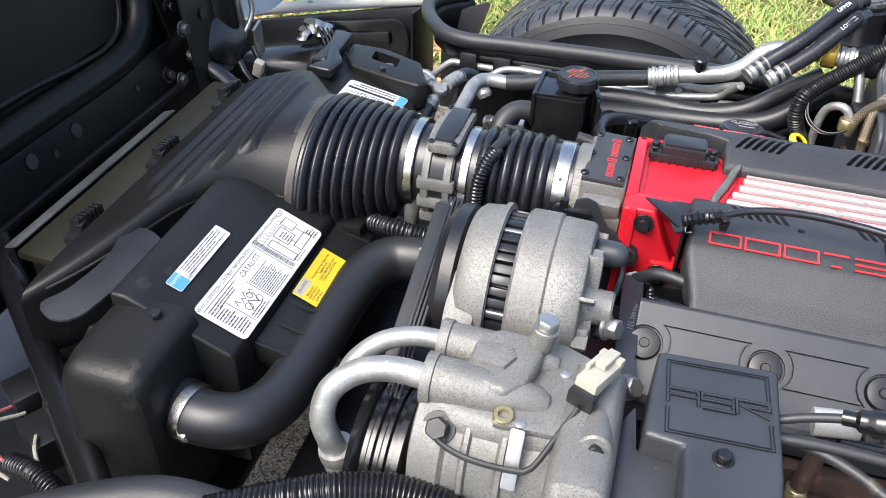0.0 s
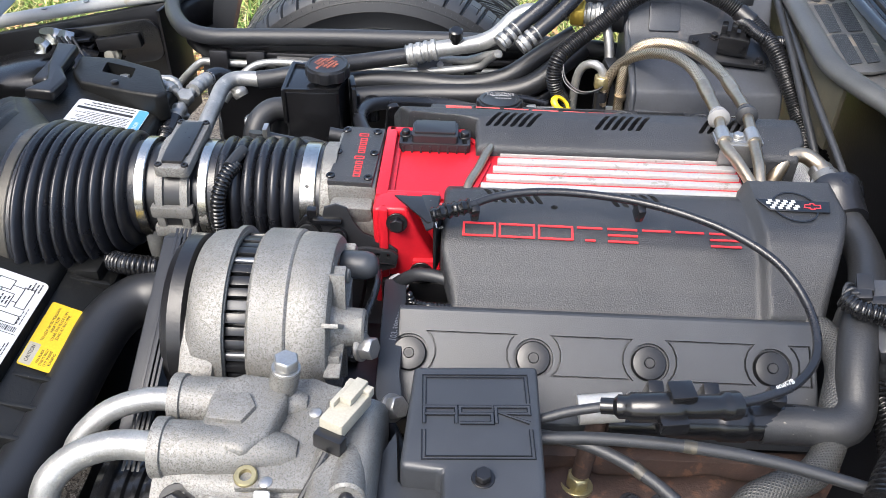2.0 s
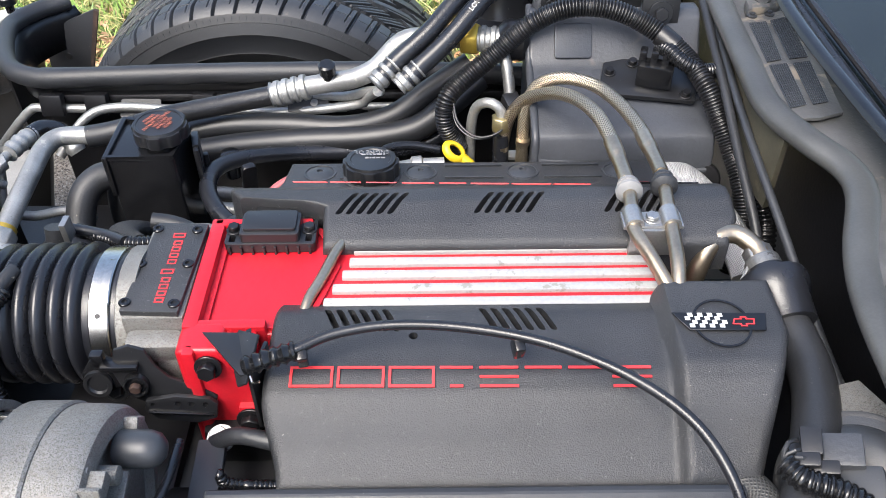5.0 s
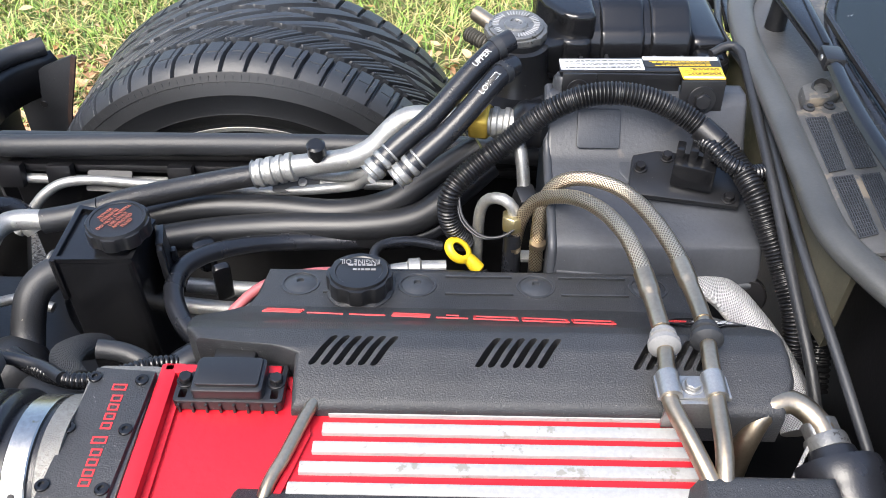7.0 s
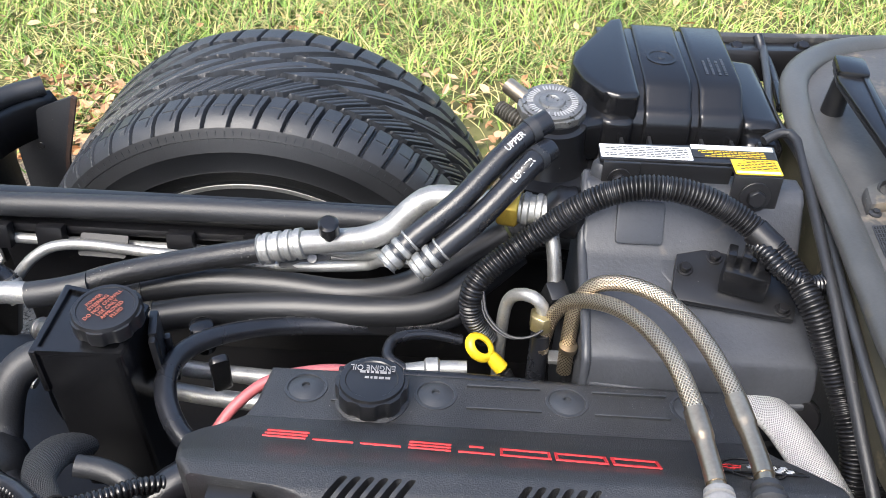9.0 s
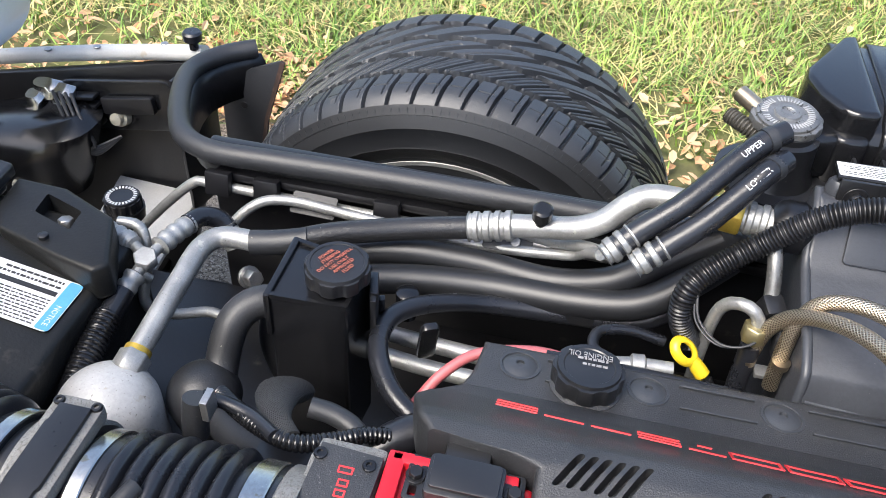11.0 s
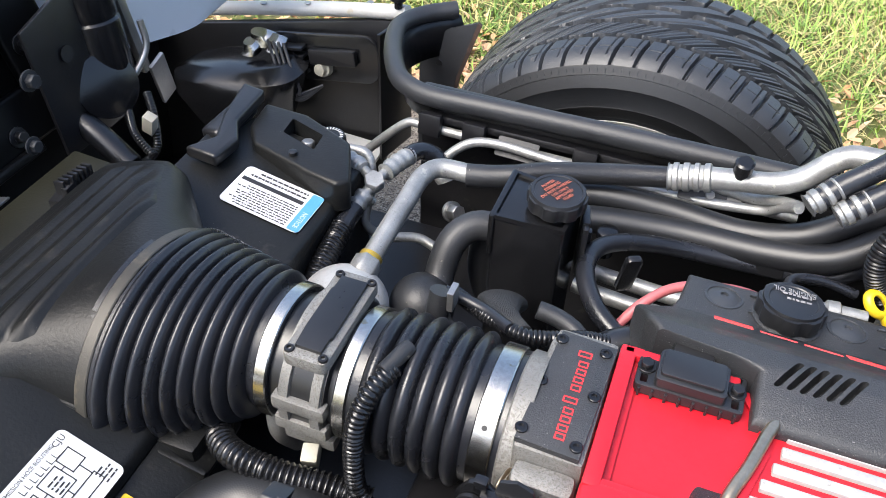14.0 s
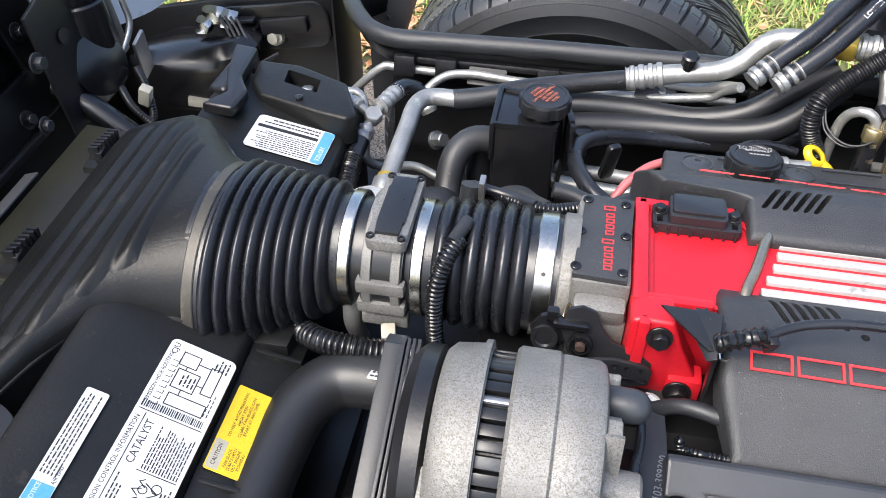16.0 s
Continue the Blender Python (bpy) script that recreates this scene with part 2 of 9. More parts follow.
def woven(name, col, col2, rough, metal, pitch, depth=0.6, steep=1.0):
    """Braid over a hose: two sets of strands that cross, laid along the hose."""
    m, nt, bsdf = nodes_of(name)
    uv = nt.nodes.new("ShaderNodeUVMap")
    sep = nt.nodes.new("ShaderNodeSeparateXYZ")
    nt.links.new(uv.outputs[0], sep.inputs[0])
    waves = []
    for sign in (1, -1):
        a = nt.nodes.new("ShaderNodeMath")
        a.operation = "MULTIPLY_ADD"
        a.inputs[1].default_value = sign * steep
        nt.links.new(sep.outputs["Y"], a.inputs[0])
        nt.links.new(sep.outputs["X"], a.inputs[2])
        b = nt.nodes.new("ShaderNodeMath")
        b.operation = "MULTIPLY"
        b.inputs[1].default_value = 2 * math.pi / pitch
        nt.links.new(a.outputs[0], b.inputs[0])
        s = nt.nodes.new("ShaderNodeMath")
        s.operation = "SINE"
        nt.links.new(b.outputs[0], s.inputs[0])
        waves.append(s.outputs[0])
    mx = nt.nodes.new("ShaderNodeMath")
    mx.operation = "MAXIMUM"
    nt.links.new(waves[0], mx.inputs[0])
    nt.links.new(waves[1], mx.inputs[1])
    f = ramp(nt, mx.outputs[0], -0.4, 0.9)
    nt.links.new(mix_colour(nt, f, col2, col), bsdf.inputs["Base Color"])
    bsdf.inputs["Roughness"].default_value, bsdf.inputs["Metallic"].default_value = rough, metal
    bn = node(nt, "ShaderNodeBump", Strength=depth, Distance=0.0006)
    nt.links.new(mx.outputs[0], bn.inputs["Height"])
    nt.links.new(bn.outputs["Normal"], bsdf.inputs["Normal"])
    return m


DUST = ((0.24, 0.235, 0.22), 760.0, 0.132)
M_COVER = mat("grained_plastic", (0.026, 0.0270, 0.0295), 0.45, var=0.25, bump=0.6, bscale=800, specks=DUST)
M_VALVE = mat("moulded_plastic", (0.031, 0.034, 0.0395), 0.40, var=0.2, bump=0.14, bscale=900, specks=((0.3, 0.3, 0.28), 260.0, 0.06))
M_PLASTIC = mat("black_plastic", (0.012, 0.0124, 0.0140), 0.32, var=0.3, bump=0.06, bscale=900, specks=((0.25, 0.24, 0.21), 380.0, 0.07))
M_GLOSS = mat("gloss_plastic", (0.0075, 0.0077, 0.0088), 0.21, var=0.25, bump=0.12, bscale=300)
M_RUBBER = mat("rubber", (0.0120, 0.0130, 0.0165), 0.28, var=0.3, bump=0.2, bscale=500, specks=((0.2, 0.19, 0.17), 300.0, 0.06))
M_SOFT = mat("matt_rubber", (0.020, 0.0212, 0.0240), 0.48, var=0.35, scale=9, bump=0.3, bscale=350, specks=((0.2, 0.18, 0.15), 160.0, 0.09))
M_TYRE = mat("tyre_rubber", (0.026, 0.0285, 0.033), 0.42, var=0.3, scale=8, bump=0.3, bscale=500, stain=((0.07, 0.065, 0.055), 25.0, 0.10))
M_SIDEWALL = mat("tyre_sidewall", (0.0120, 0.0130, 0.0150), 0.46, var=0.3, scale=8, bump=0.25, bscale=400, stain=((0.03, 0.029, 0.026), 22.0, 0.10))
M_DARK = mat("dark_paint", (0.0075, 0.0075, 0.0088), 0.36, var=0.3, bump=0.2, bscale=200, stain=((0.03, 0.028, 0.024), 30.0, 0.11))
M_SHROUD = mat("shroud_plastic", (0.0095, 0.0099, 0.0100), 0.42, spec=0.28, var=0.35, scale=10, bump=0.35, bscale=300, stain=((0.022, 0.021, 0.019), 26.0, 0.16), specks=((0.25, 0.23, 0.2), 350.0, 0.06))
M_HVAC = mat("moulded_box", (0.040, 0.0435, 0.051), 0.42, var=0.3, scale=8, bump=0.3, bscale=260, stain=((0.07, 0.065, 0.06), 14.0, 0.11), specks=((0.3, 0.29, 0.27), 300.0, 0.07))
M_CAST = mat("cast_aluminium", (0.212, 0.210, 0.200), 0.50, metal=0.35, var=0.25, scale=22, bump=0.45, bscale=900, specks=((0.085, 0.083, 0.077), 1000.0, 0.235), stain=((0.165, 0.158, 0.143), 380.0, 0.27))
M_ALU = mat("aluminium", (0.31, 0.312, 0.305), 0.42, metal=0.6, var=0.25, scale=30, bump=0.35, bscale=500, stain=((0.42, 0.41, 0.37), 60.0, 0.17), specks=((0.09, 0.085, 0.075), 420.0, 0.12))
M_STEEL = mat("bright_steel", (0.50, 0.49, 0.46), 0.24, metal=1.0, var=0.1, bump=0.05, bscale=300, stain=((0.35, 0.31, 0.22), 40.0, 0.14))
M_PIPE = mat("bare_steel_pipe", (0.42, 0.35, 0.26), 0.32, metal=0.95, var=0.2, bump=0.1, bscale=300)
M_ZINC = mat("zinc", (0.38, 0.38, 0.375), 0.38, metal=0.85, var=0.2, bump=0.2)
M_BRASS = mat("brass", (0.62, 0.42, 0.07), 0.36, metal=0.7, var=0.2, bump=0.2)
M_BRONZE = mat("yellowed_steel", (0.42, 0.36, 0.2), 0.38, metal=0.85, var=0.2, bump=0.2)
M_RED = mat("red_paint", (0.47, 0.010, 0.020), 0.36, var=0.1, scale=10, bump=0.35, bscale=120, spec=0.5)
M_REDMARK = mat("red_lettering", (0.60, 0.030, 0.035), 0.45, var=0.15, bump=0.1)
M_RIB = mat("machined_rib", (0.38, 0.378, 0.37), 0.42, metal=0.15, var=0.06, bump=0.15, bscale=300, stain=((0.25, 0.24, 0.21), 55.0, 0.17))
M_WHITE = mat("white_paper", (0.60, 0.61, 0.612), 0.4, var=0.05, bump=0.05, stain=((0.55, 0.52, 0.45), 30.0, 0.12))
M_DOME = mat("speckled_dome", (0.46, 0.455, 0.44), 0.45, metal=0.25, var=0.1, bump=0.3, bscale=300, specks=((0.16, 0.15, 0.13), 330.0, 0.15), stain=((0.36, 0.34, 0.30), 60.0, 0.18))
M_CREAM = mat("cream_plastic", (0.36, 0.34, 0.28), 0.45, var=0.12, bump=0.1)
M_YELLOW = mat("yellow_paper", (0.66, 0.45, 0.02), 0.42, var=0.08, bump=0.05, stain=((0.5, 0.35, 0.05), 30.0, 0.12))
M_YPLASTIC = mat("yellow_plastic", (0.66, 0.47, 0.02), 0.35, var=0.08, bump=0.05)
M_BLUE = mat("blue_paper", (0.08, 0.30, 0.55), 0.42, var=0.08, bump=0.05)
# black for print, and for the shade painted into holes, recesses and vents
M_INK_AND_SHADE = mat("black_ink_and_hole_shade", (0.015, 0.015, 0.016), 0.5, var=0.1, bump=0.0)
M_ORANGE = mat("orange_ink", (0.34, 0.10, 0.06), 0.5, var=0.2, bump=0.0)
M_RUST = mat("rusty_iron", (0.042, 0.023, 0.017), 0.75, var=0.5, scale=30, bump=0.6, bscale=250, stain=((0.085, 0.042, 0.026), 60.0, 0.2))
M_BELT = mat("belt_rubber", (0.013, 0.0145, 0.018), 0.34, var=0.2, bump=0.1)
M_BODY = mat("silver_body_paint", (0.56, 0.59, 0.63), 0.30, metal=0.05, var=0.02, bump=0.0, bscale=3000, coat=0.3)
M_BODYWHITE = mat("white_edge_paint", (0.50, 0.50, 0.49), 0.4, var=0.08, bump=0.05, stain=((0.4, 0.36, 0.3), 30.0, 0.13))
M_PINK = mat("faded_red_cable", (0.42, 0.11, 0.12), 0.45, var=0.2, bump=0.1)
M_HOSE = woven("ribbed_hose", (0.0125, 0.0133, 0.0152), (0.0110, 0.0116, 0.0132), 0.40, 0.0, 0.0030, 0.07)
M_BRAID = woven("steel_braid", (0.62, 0.53, 0.40), (0.17, 0.135, 0.09), 0.28, 0.95, 0.0036, 0.5, 1.2)
M_SLEEVE = woven("silver_sleeve", (0.50, 0.50, 0.50), (0.16, 0.16, 0.165), 0.4, 0.35, 0.0026, 0.6)
M_MESHLOOM = woven("black_mesh", (0.05, 0.05, 0.052), (0.006, 0.006, 0.006), 0.5, 0.0, 0.0045, 0.9)
M_CARBON = woven("woven_hose", (0.050, 0.050, 0.048), (0.020, 0.020, 0.020), 0.5, 0.0, 0.0038, 0.5)
M_WET = mat("speckled_hose", (0.016, 0.016, 0.017), 0.35, var=0.3, bump=0.5, bscale=350, specks=((0.35, 0.34, 0.32), 330.0, 0.12))
M_GLASS = mat("dark_glass", (0.012, 0.016, 0.016), 0.06, var=0.1, bump=0.0, stain=((0.25, 0.26, 0.26), 60.0, 0.09), spec=0.6)
M_GRASS = mat("grass_blade", (0.32, 0.46, 0.085), 0.5, var=0.45, scale=2.2, bump=0.0, island=((0.045, 0.12, 0.015), 0.85))
M_STRAW = mat("dry_blade", (0.60, 0.52, 0.22), 0.55, var=0.35, scale=3.0, bump=0.0, island=((0.22, 0.20, 0.06), 0.8))
M_SOIL = mat("turf_soil", (0.13, 0.125, 0.045), 0.9, var=0.5, scale=6, bump=1.0, bscale=60, stain=((0.09, 0.10, 0.025), 12.0, 0.28))
M_LEAF = mat("dead_leaf", (0.42, 0.20, 0.075), 0.6, var=0.5, scale=5, bump=0.2, bscale=90, island=((0.60, 0.42, 0.26), 0.8))
M_PAVE = mat("exposed_aggregate", (0.21, 0.17, 0.125), 0.85, var=0.35, scale=12, bump=1.0, bscale=140, specks=((0.05, 0.036, 0.024), 190.0, 0.27), stain=((0.36, 0.32, 0.26), 240.0, 0.22))
M_DUSTY = mat("dusty_cowl", (0.034, 0.0345, 0.0360), 0.55, var=0.35, scale=10, bump=0.3, bscale=250, stain=((0.10, 0.095, 0.085), 14.0, 0.16), specks=((0.3, 0.28, 0.25), 260.0, 0.06))
M_HOOD = mat("hood_black", (0.0050, 0.0052, 0.0054), 0.40, var=0.3, scale=6, bump=0.12, bscale=300, spec=0.16, stain=((0.012, 0.012, 0.011), 18.0, 0.12))
M_DULLSTEEL = mat("dull_steel", (0.20, 0.20, 0.195), 0.42, metal=0.7, var=0.3, scale=40, bump=0.4, bscale=500, stain=((0.06, 0.058, 0.05), 120.0, 0.2))
M_BAND = mat("dulled_band", (0.055, 0.051, 0.043), 0.45, metal=0.25, var=0.3, bump=0.2, stain=((0.09, 0.08, 0.06), 30.0, 0.2))
M_OLIVE = mat("olive_rail_plastic", (0.020, 0.0185, 0.0095), 0.42, var=0.3, scale=9, bump=0.2, bscale=300)
M_LIP = mat("weathered_lip_rubber", (0.060, 0.062, 0.062), 0.42, var=0.3, scale=8, bump=0.15, bscale=400, stain=((0.085, 0.08, 0.062), 12.0, 0.14))
M_COWL = mat("weathered_cowl", (0.062, 0.062, 0.062), 0.52, var=0.4, scale=12, bump=0.35, bscale=260, stain=((0.16, 0.135, 0.105), 16.0, 0.18), specks=((0.3, 0.28, 0.25), 300.0, 0.08))
M_WALL = mat("dusty_bulkhead", (0.050, 0.046, 0.030), 0.7, var=0.4, scale=14, bump=0.4, bscale=200, stain=((0.10, 0.085, 0.055), 20.0, 0.18))
M_FADED = mat("faded_print", (0.20, 0.20, 0.20), 0.5, var=0.2, bump=0.0)


# ---- the engine: plenum, covers, throttle body ----
YC = 0.222


def shell(bm, x0, x1, y0, y1, top, bottom, r=0.006, nx=40, ny=26):
    """A moulded cover: top(x, y) over the plan between x0(y) and x1(y), its rim rounded by r, down to bottom(y)."""
    def spread(n):
        ease = [0.0, 0.10, 0.3, 0.6, 1.0]
        return ease, n

    def dist(d):
        k = max(0.0, min(1.0, 1 - d / r))
        return r * (1 - math.sqrt(max(0.0, 1 - k * k)))
    edge = [0.0, 0.12, 0.35, 0.68, 1.0]
    width = y1 - y0
    ys = [y0 + r * e for e in edge] + [y0 + r + (width - 2 * r) * i / ny for i in range(1, ny)] + [y1 - r * e for e in reversed(edge)]
    rows = []
    for y in ys:
        a, b = x0(y), x1(y)
        xs = [a + r * e for e in edge] + [a + r + (b - a - 2 * r) * i / nx for i in range(1, nx)] + [b - r * e for e in reversed(edge)]
        rows.append([bm.verts.new((x, y, top(x, y) - max(dist(x - a), dist(b - x), dist(y - y0), dist(y1 - y)))) for x in xs])
    n, k = len(rows), len(rows[0])
    for j in range(n - 1):
        for i in range(k - 1):
            bm.faces.new((rows[j][i], rows[j][i + 1], rows[j + 1][i + 1], rows[j + 1][i]))
    rim = rows[0][:] + [rows[j][-1] for j in range(1, n)] + rows[-1][-2::-1] + [rows[j][0] for j in range(n - 2, 0, -1)]
    low = [bm.verts.new((v.co.x, v.co.y, min(v.co.z - 0.002, bottom(v.co.y)))) for v in rim]
    m = len(rim)
    for i in range(m):
        bm.faces.new((rim[i], low[i], low[(i + 1) % m], rim[(i + 1) % m]))
    bm.faces.new(low[::-1])
    return bm


def lerp_table(table):
    def f(v):
        if v <= table[0][0]:
            return table[0][1]
        for (a, fa), (b, fb) in zip(table, table[1:]):
            if v <= b:
                t = (v - a) / (b - a)
                return fa + (fb - fa) * t
        return table[-1][1]
    return f


def step_up(v, a, b):
    t = max(0.0, min(1.0, (v - a) / (b - a)))
    return t * t * (3 - 2 * t)


def slots(bm, x, y, z, n, dx, lean, length=0.027, width=0.0055):
    for i in range(n):
        c = (x + i * dx, y, z)
        b = bmesh.new()
        prism(b, rounded(width, length, width * 0.49, 4), 0.03)
        sh = Matrix.Identity(4)
        sh[0][1] = lean
        b.transform(Matrix.Translation((c[0], c[1], z - 0.015)) @ sh)
        merge(bm, b)


# near rail cover
near_cover = thing("fuel_rail_cover", "grained black plastic fuel rail cover with slots and red raised marks", "engine cover", "rail covers")
prof_n = lerp_table([(0.040, 0.7165), (0.048, 0.7215), (0.066, 0.733), (0.085, 0.750), (0.098, 0.7595), (0.112, 0.7645), (0.15, 0.7665), (0.2, 0.7665)])
bm = shell(bm_new(), lambda y: 0.024 + 0.012 * step_up(0.1 - y, 0, 0.05),
           lambda y: 0.388 + 0.038 * max(0.0, min(1.0, (y - 0.04) / 0.10)), 0.0405, 0.198,
           lambda x, y: prof_n(y) + 0.013 * step_up(x, 0.3285, 0.3395) * (0.85 + 0.15 * step_up(y, 0.06, 0.12)) - 0.010 * step_up(y, 0.17, 0.2) * (1 - step_up(x, 0.3285, 0.3395)),
           lambda y: 0.705 + 0.03 * step_up(y, 0.05, 0.12), 0.008, 170, 40)
cut = bm_new()
slots(cut, 0.0725, 0.167, 0.766, 6, 0.0092, -0.42)
slots(cut, 0.1965, 0.167, 0.766, 6, 0.0092, -0.42)
lathe(cut, [(0.74, 0.0035), (0.79, 0.0035)], Matrix.Translation((0.137, 0.149, 0)), 12)
part("cover_shell", carve(bm, cut), M_COVER, near_cover)

# far rail cover with its bolt ledge
far_cover = thing("fuel_rail_cover", "grained black plastic rail cover with oil cap ledge and red marks", "engine cover", "rail covers")
prof_f = lerp_table([(0.255, 0.768), (0.275, 0.775), (0.30, 0.781), (0.318, 0.780), (0.332, 0.772), (0.35, 0.7565), (0.385, 0.7270), (0.400, 0.717),
                     (0.407, 0.7125), (0.409, 0.7085), (0.425, 0.706), (0.445, 0.7035), (0.468, 0.700)])
left_f = lerp_table([(0.255, 0.056), (0.296, 0.054), (0.302, 0.030), (0.306, -0.022), (0.32, -0.034), (0.362, -0.046), (0.378, -0.040), (0.405, -0.018), (0.43, -0.010), (0.47, -0.006)])
right_f = lerp_table([(0.255, 0.412), (0.28, 0.424), (0.33, 0.425), (0.37, 0.415), (0.40, 0.402), (0.43, 0.40), (0.47, 0.398)])
bm = shell(bm_new(), left_f, right_f, 0.254, 0.472, lambda x, y: prof_f(y), lambda y: 0.735 if y < 0.30 else 0.735 - 0.055 * step_up(y, 0.30, 0.40), 0.006, 60, 70)
cut = bm_new()
slots(cut, 0.0755, 0.2985, 0.78, 6, 0.0092, 0.6)
slots(cut, 0.199, 0.2985, 0.78, 6, 0.0092, 0.6)
slots(cut, 0.3155, 0.2985, 0.78, 6, 0.0092, 0.6)
part("cover_shell", carve(bm, cut), M_COVER, far_cover)
for x in (0.029, 0.139, 0.25, 0.355):
    b = bm_new()
    lathe(b, [(0, 0.0185), (0.0022, 0.0180), (0.0022, 0.0160), (0.0008, 0.0155), (0.0030, 0.011), (0.0045, 0.006), (0.0045, 0.0035), (0.002, 0.003)], along((x, 0.446, 0.7020), (0, 0.13, 1)), 28)
    part("cover_bolt", b, M_VALVE, far_cover)
for x in ((0.052, 0.075), (0.165, 0.228), (0.272, 0.335)):
    for yy, zz in ((0.4585, 0.7030), (0.4325, 0.7060)):
        b = box(bm_new(), ((x[0] + x[1]) / 2, yy, zz), (x[1] - x[0], 0.0016, 0.003), 0.0005, (7, 0, 0))
        part("moulded_line", b, M_VALVE, far_cover)


def red_marks(m, parent, scale):
    """Eight plain red shapes of thin strokes in a row."""
    h, x, wide = 0.0150, 0.0, 0.0020
    for w, kind in ((0.0310, "b"), (0.0340, "b"), (0.0330, "b"), (0.0250, "d"), (0.0295, "e"), (0.0280, "t"), (0.0280, "t"), (0.0300, "e")):
        w *= scale
        b = bm_new()
        if kind == "b":
            strip(b, [(x, 0), (x + w, 0), (x + w, h), (x, h)], wide, 0.0011, m, True)
        elif kind == "d":
            strip(b, [(x, h), (x + w, h)], wide, 0.0011, m)
            strip(b, [(x + w * 0.3, 0), (x + w * 0.7, 0)], wide, 0.0011, m)
        elif kind == "t":
            strip(b, [(x, h), (x + w, h)], wide, 0.0011, m)
        else:
            for k in (0, 0.5, 1):
                strip(b, [(x, h * k), (x + w, h * k)], wide, 0.0011, m)
        part("red_mark", b, M_REDMARK, parent, "raised red stroke mark")
        x += w + 0.0050 * scale


red_marks(frame_of((0.046, 0.1035, 0.7622), (1, -0.012, 0), (0, 1, 0.28)), near_cover, 0.985)
red_marks(frame_of((0.3025, 0.3560, 0.7528), (-1, 0.030, 0.0), (0, -1, 0.80)), far_cover, 1.04)


def badge(c, ex, ey, parent):
    m = frame_of(c, ex, ey)
    b = bm_new()
    ring = [(0.0215 * math.cos(a), 0.0235 * math.sin(a)) for a in [2 * math.pi * i / 40 for i in range(40)]]
    strip(b, ring, 0.0016, 0.0012, m, True)
    plate = part("emblem_ring", b, M_GLOSS, parent)
    b = bm_new()
    prism(b, [(-0.037, 0.010), (0.036, 0.010), (0.032, -0.008), (-0.026, -0.008)], 0.0016, m, 0.0004, 1)
    part("emblem_plate", b, M_GLOSS, plate)
    b = bm_new()
    for i in range(8):
        for j in range(4):
            if (i + j) % 2 == 0:
                x, y = -0.029 + i * 0.0038 + (3 - j) * 0.0012, -0.0058 + j * 0.0037
                prism(b, [(x, y), (x + 0.0038, y), (x + 0.0038, y + 0.0037), (x, y + 0.0037)], 0.0003, m @ Matrix.Translation((0, 0, 0.0017)))
    part("emblem_checks", b, M_WHITE, plate, "white chequered pattern")
    b = bm_new()
    strip(b, [(0.008, -0.002), (0.014, -0.002), (0.014, -0.004), (0.018, -0.004), (0.018, -0.002), (0.024, -0.002), (0.025, 0.003), (0.019, 0.003), (0.019, 0.005), (0.015, 0.005), (0.015, 0.003), (0.010, 0.003)],
          0.0011, 0.0003, m @ Matrix.Translation((0, 0, 0.0017)), True)
    part("emblem_mark", b, M_REDMARK, plate, "small red cross outline")


badge((0.374, 0.146, 0.7800), (1, -0.02, 0), (0, 1, 0.02), near_cover)
badge((0.370, 0.352, 0.7566), (-1, 0.02, 0), (0, -1, 0.8), far_cover)

# near valve cover
valve_cover = thing("valve_cover", "dark grey moulded valve cover with recessed panels and four bolts", "valve cover")
VEY = Vector((0, 0.796, 0.605))
VN = Vector((0, -0.605, 0.796))
VM = frame_of((0, 0, 0.702), (1, 0, 0), VEY)
bm = bm_new()
prism(bm, [(0.050, 0.700), (0.0405, 0.7255), (0.0345, 0.7265), (-0.040, 0.672), (-0.046, 0.664), (-0.046, 0.640), (0.056, 0.640)], 0.388,
      Matrix(((0, 0, 1, -0.012), (1, 0, 0, 0), (0, 1, 0, 0), (0, 0, 0, 1))), 0.0035, 3)
cut = bm_new()
BX = (0.0, 0.1155, 0.2225, 0.335)
for i in range(4):
    a = BX[i]
    e = BX[i + 1] if i < 3 else 0.42
    pts = [(a + 0.025 * math.cos(radians(t)), 0.025 * math.sin(radians(t))) for t in (-48, -30, -10, 10, 30, 48)][::-1]
    pts = [(x, y) for x, y in pts]
    right = [(e - 0.025 * math.cos(radians(t)), 0.025 * math.sin(radians(t))) for t in (-48, -30, -10, 10, 30, 48)] if i < 3 else [(0.37, -0.0185), (0.37, 0.0185)]
    strip(cut, [(x, max(-0.0185, min(0.0185, y))) for x, y in pts + right], 0.0018, 0.02, VM @ Matrix.Translation((0, 0.0025, -0.0060)), True)
for x in BX:
    lathe(cut, [(-0.0065, 0.0185), (0.02, 0.0185)], VM @ Matrix.Translation((x, 0, 0)), 30)
part("cover_body", carve(bm, cut), M_VALVE, valve_cover, "", False)
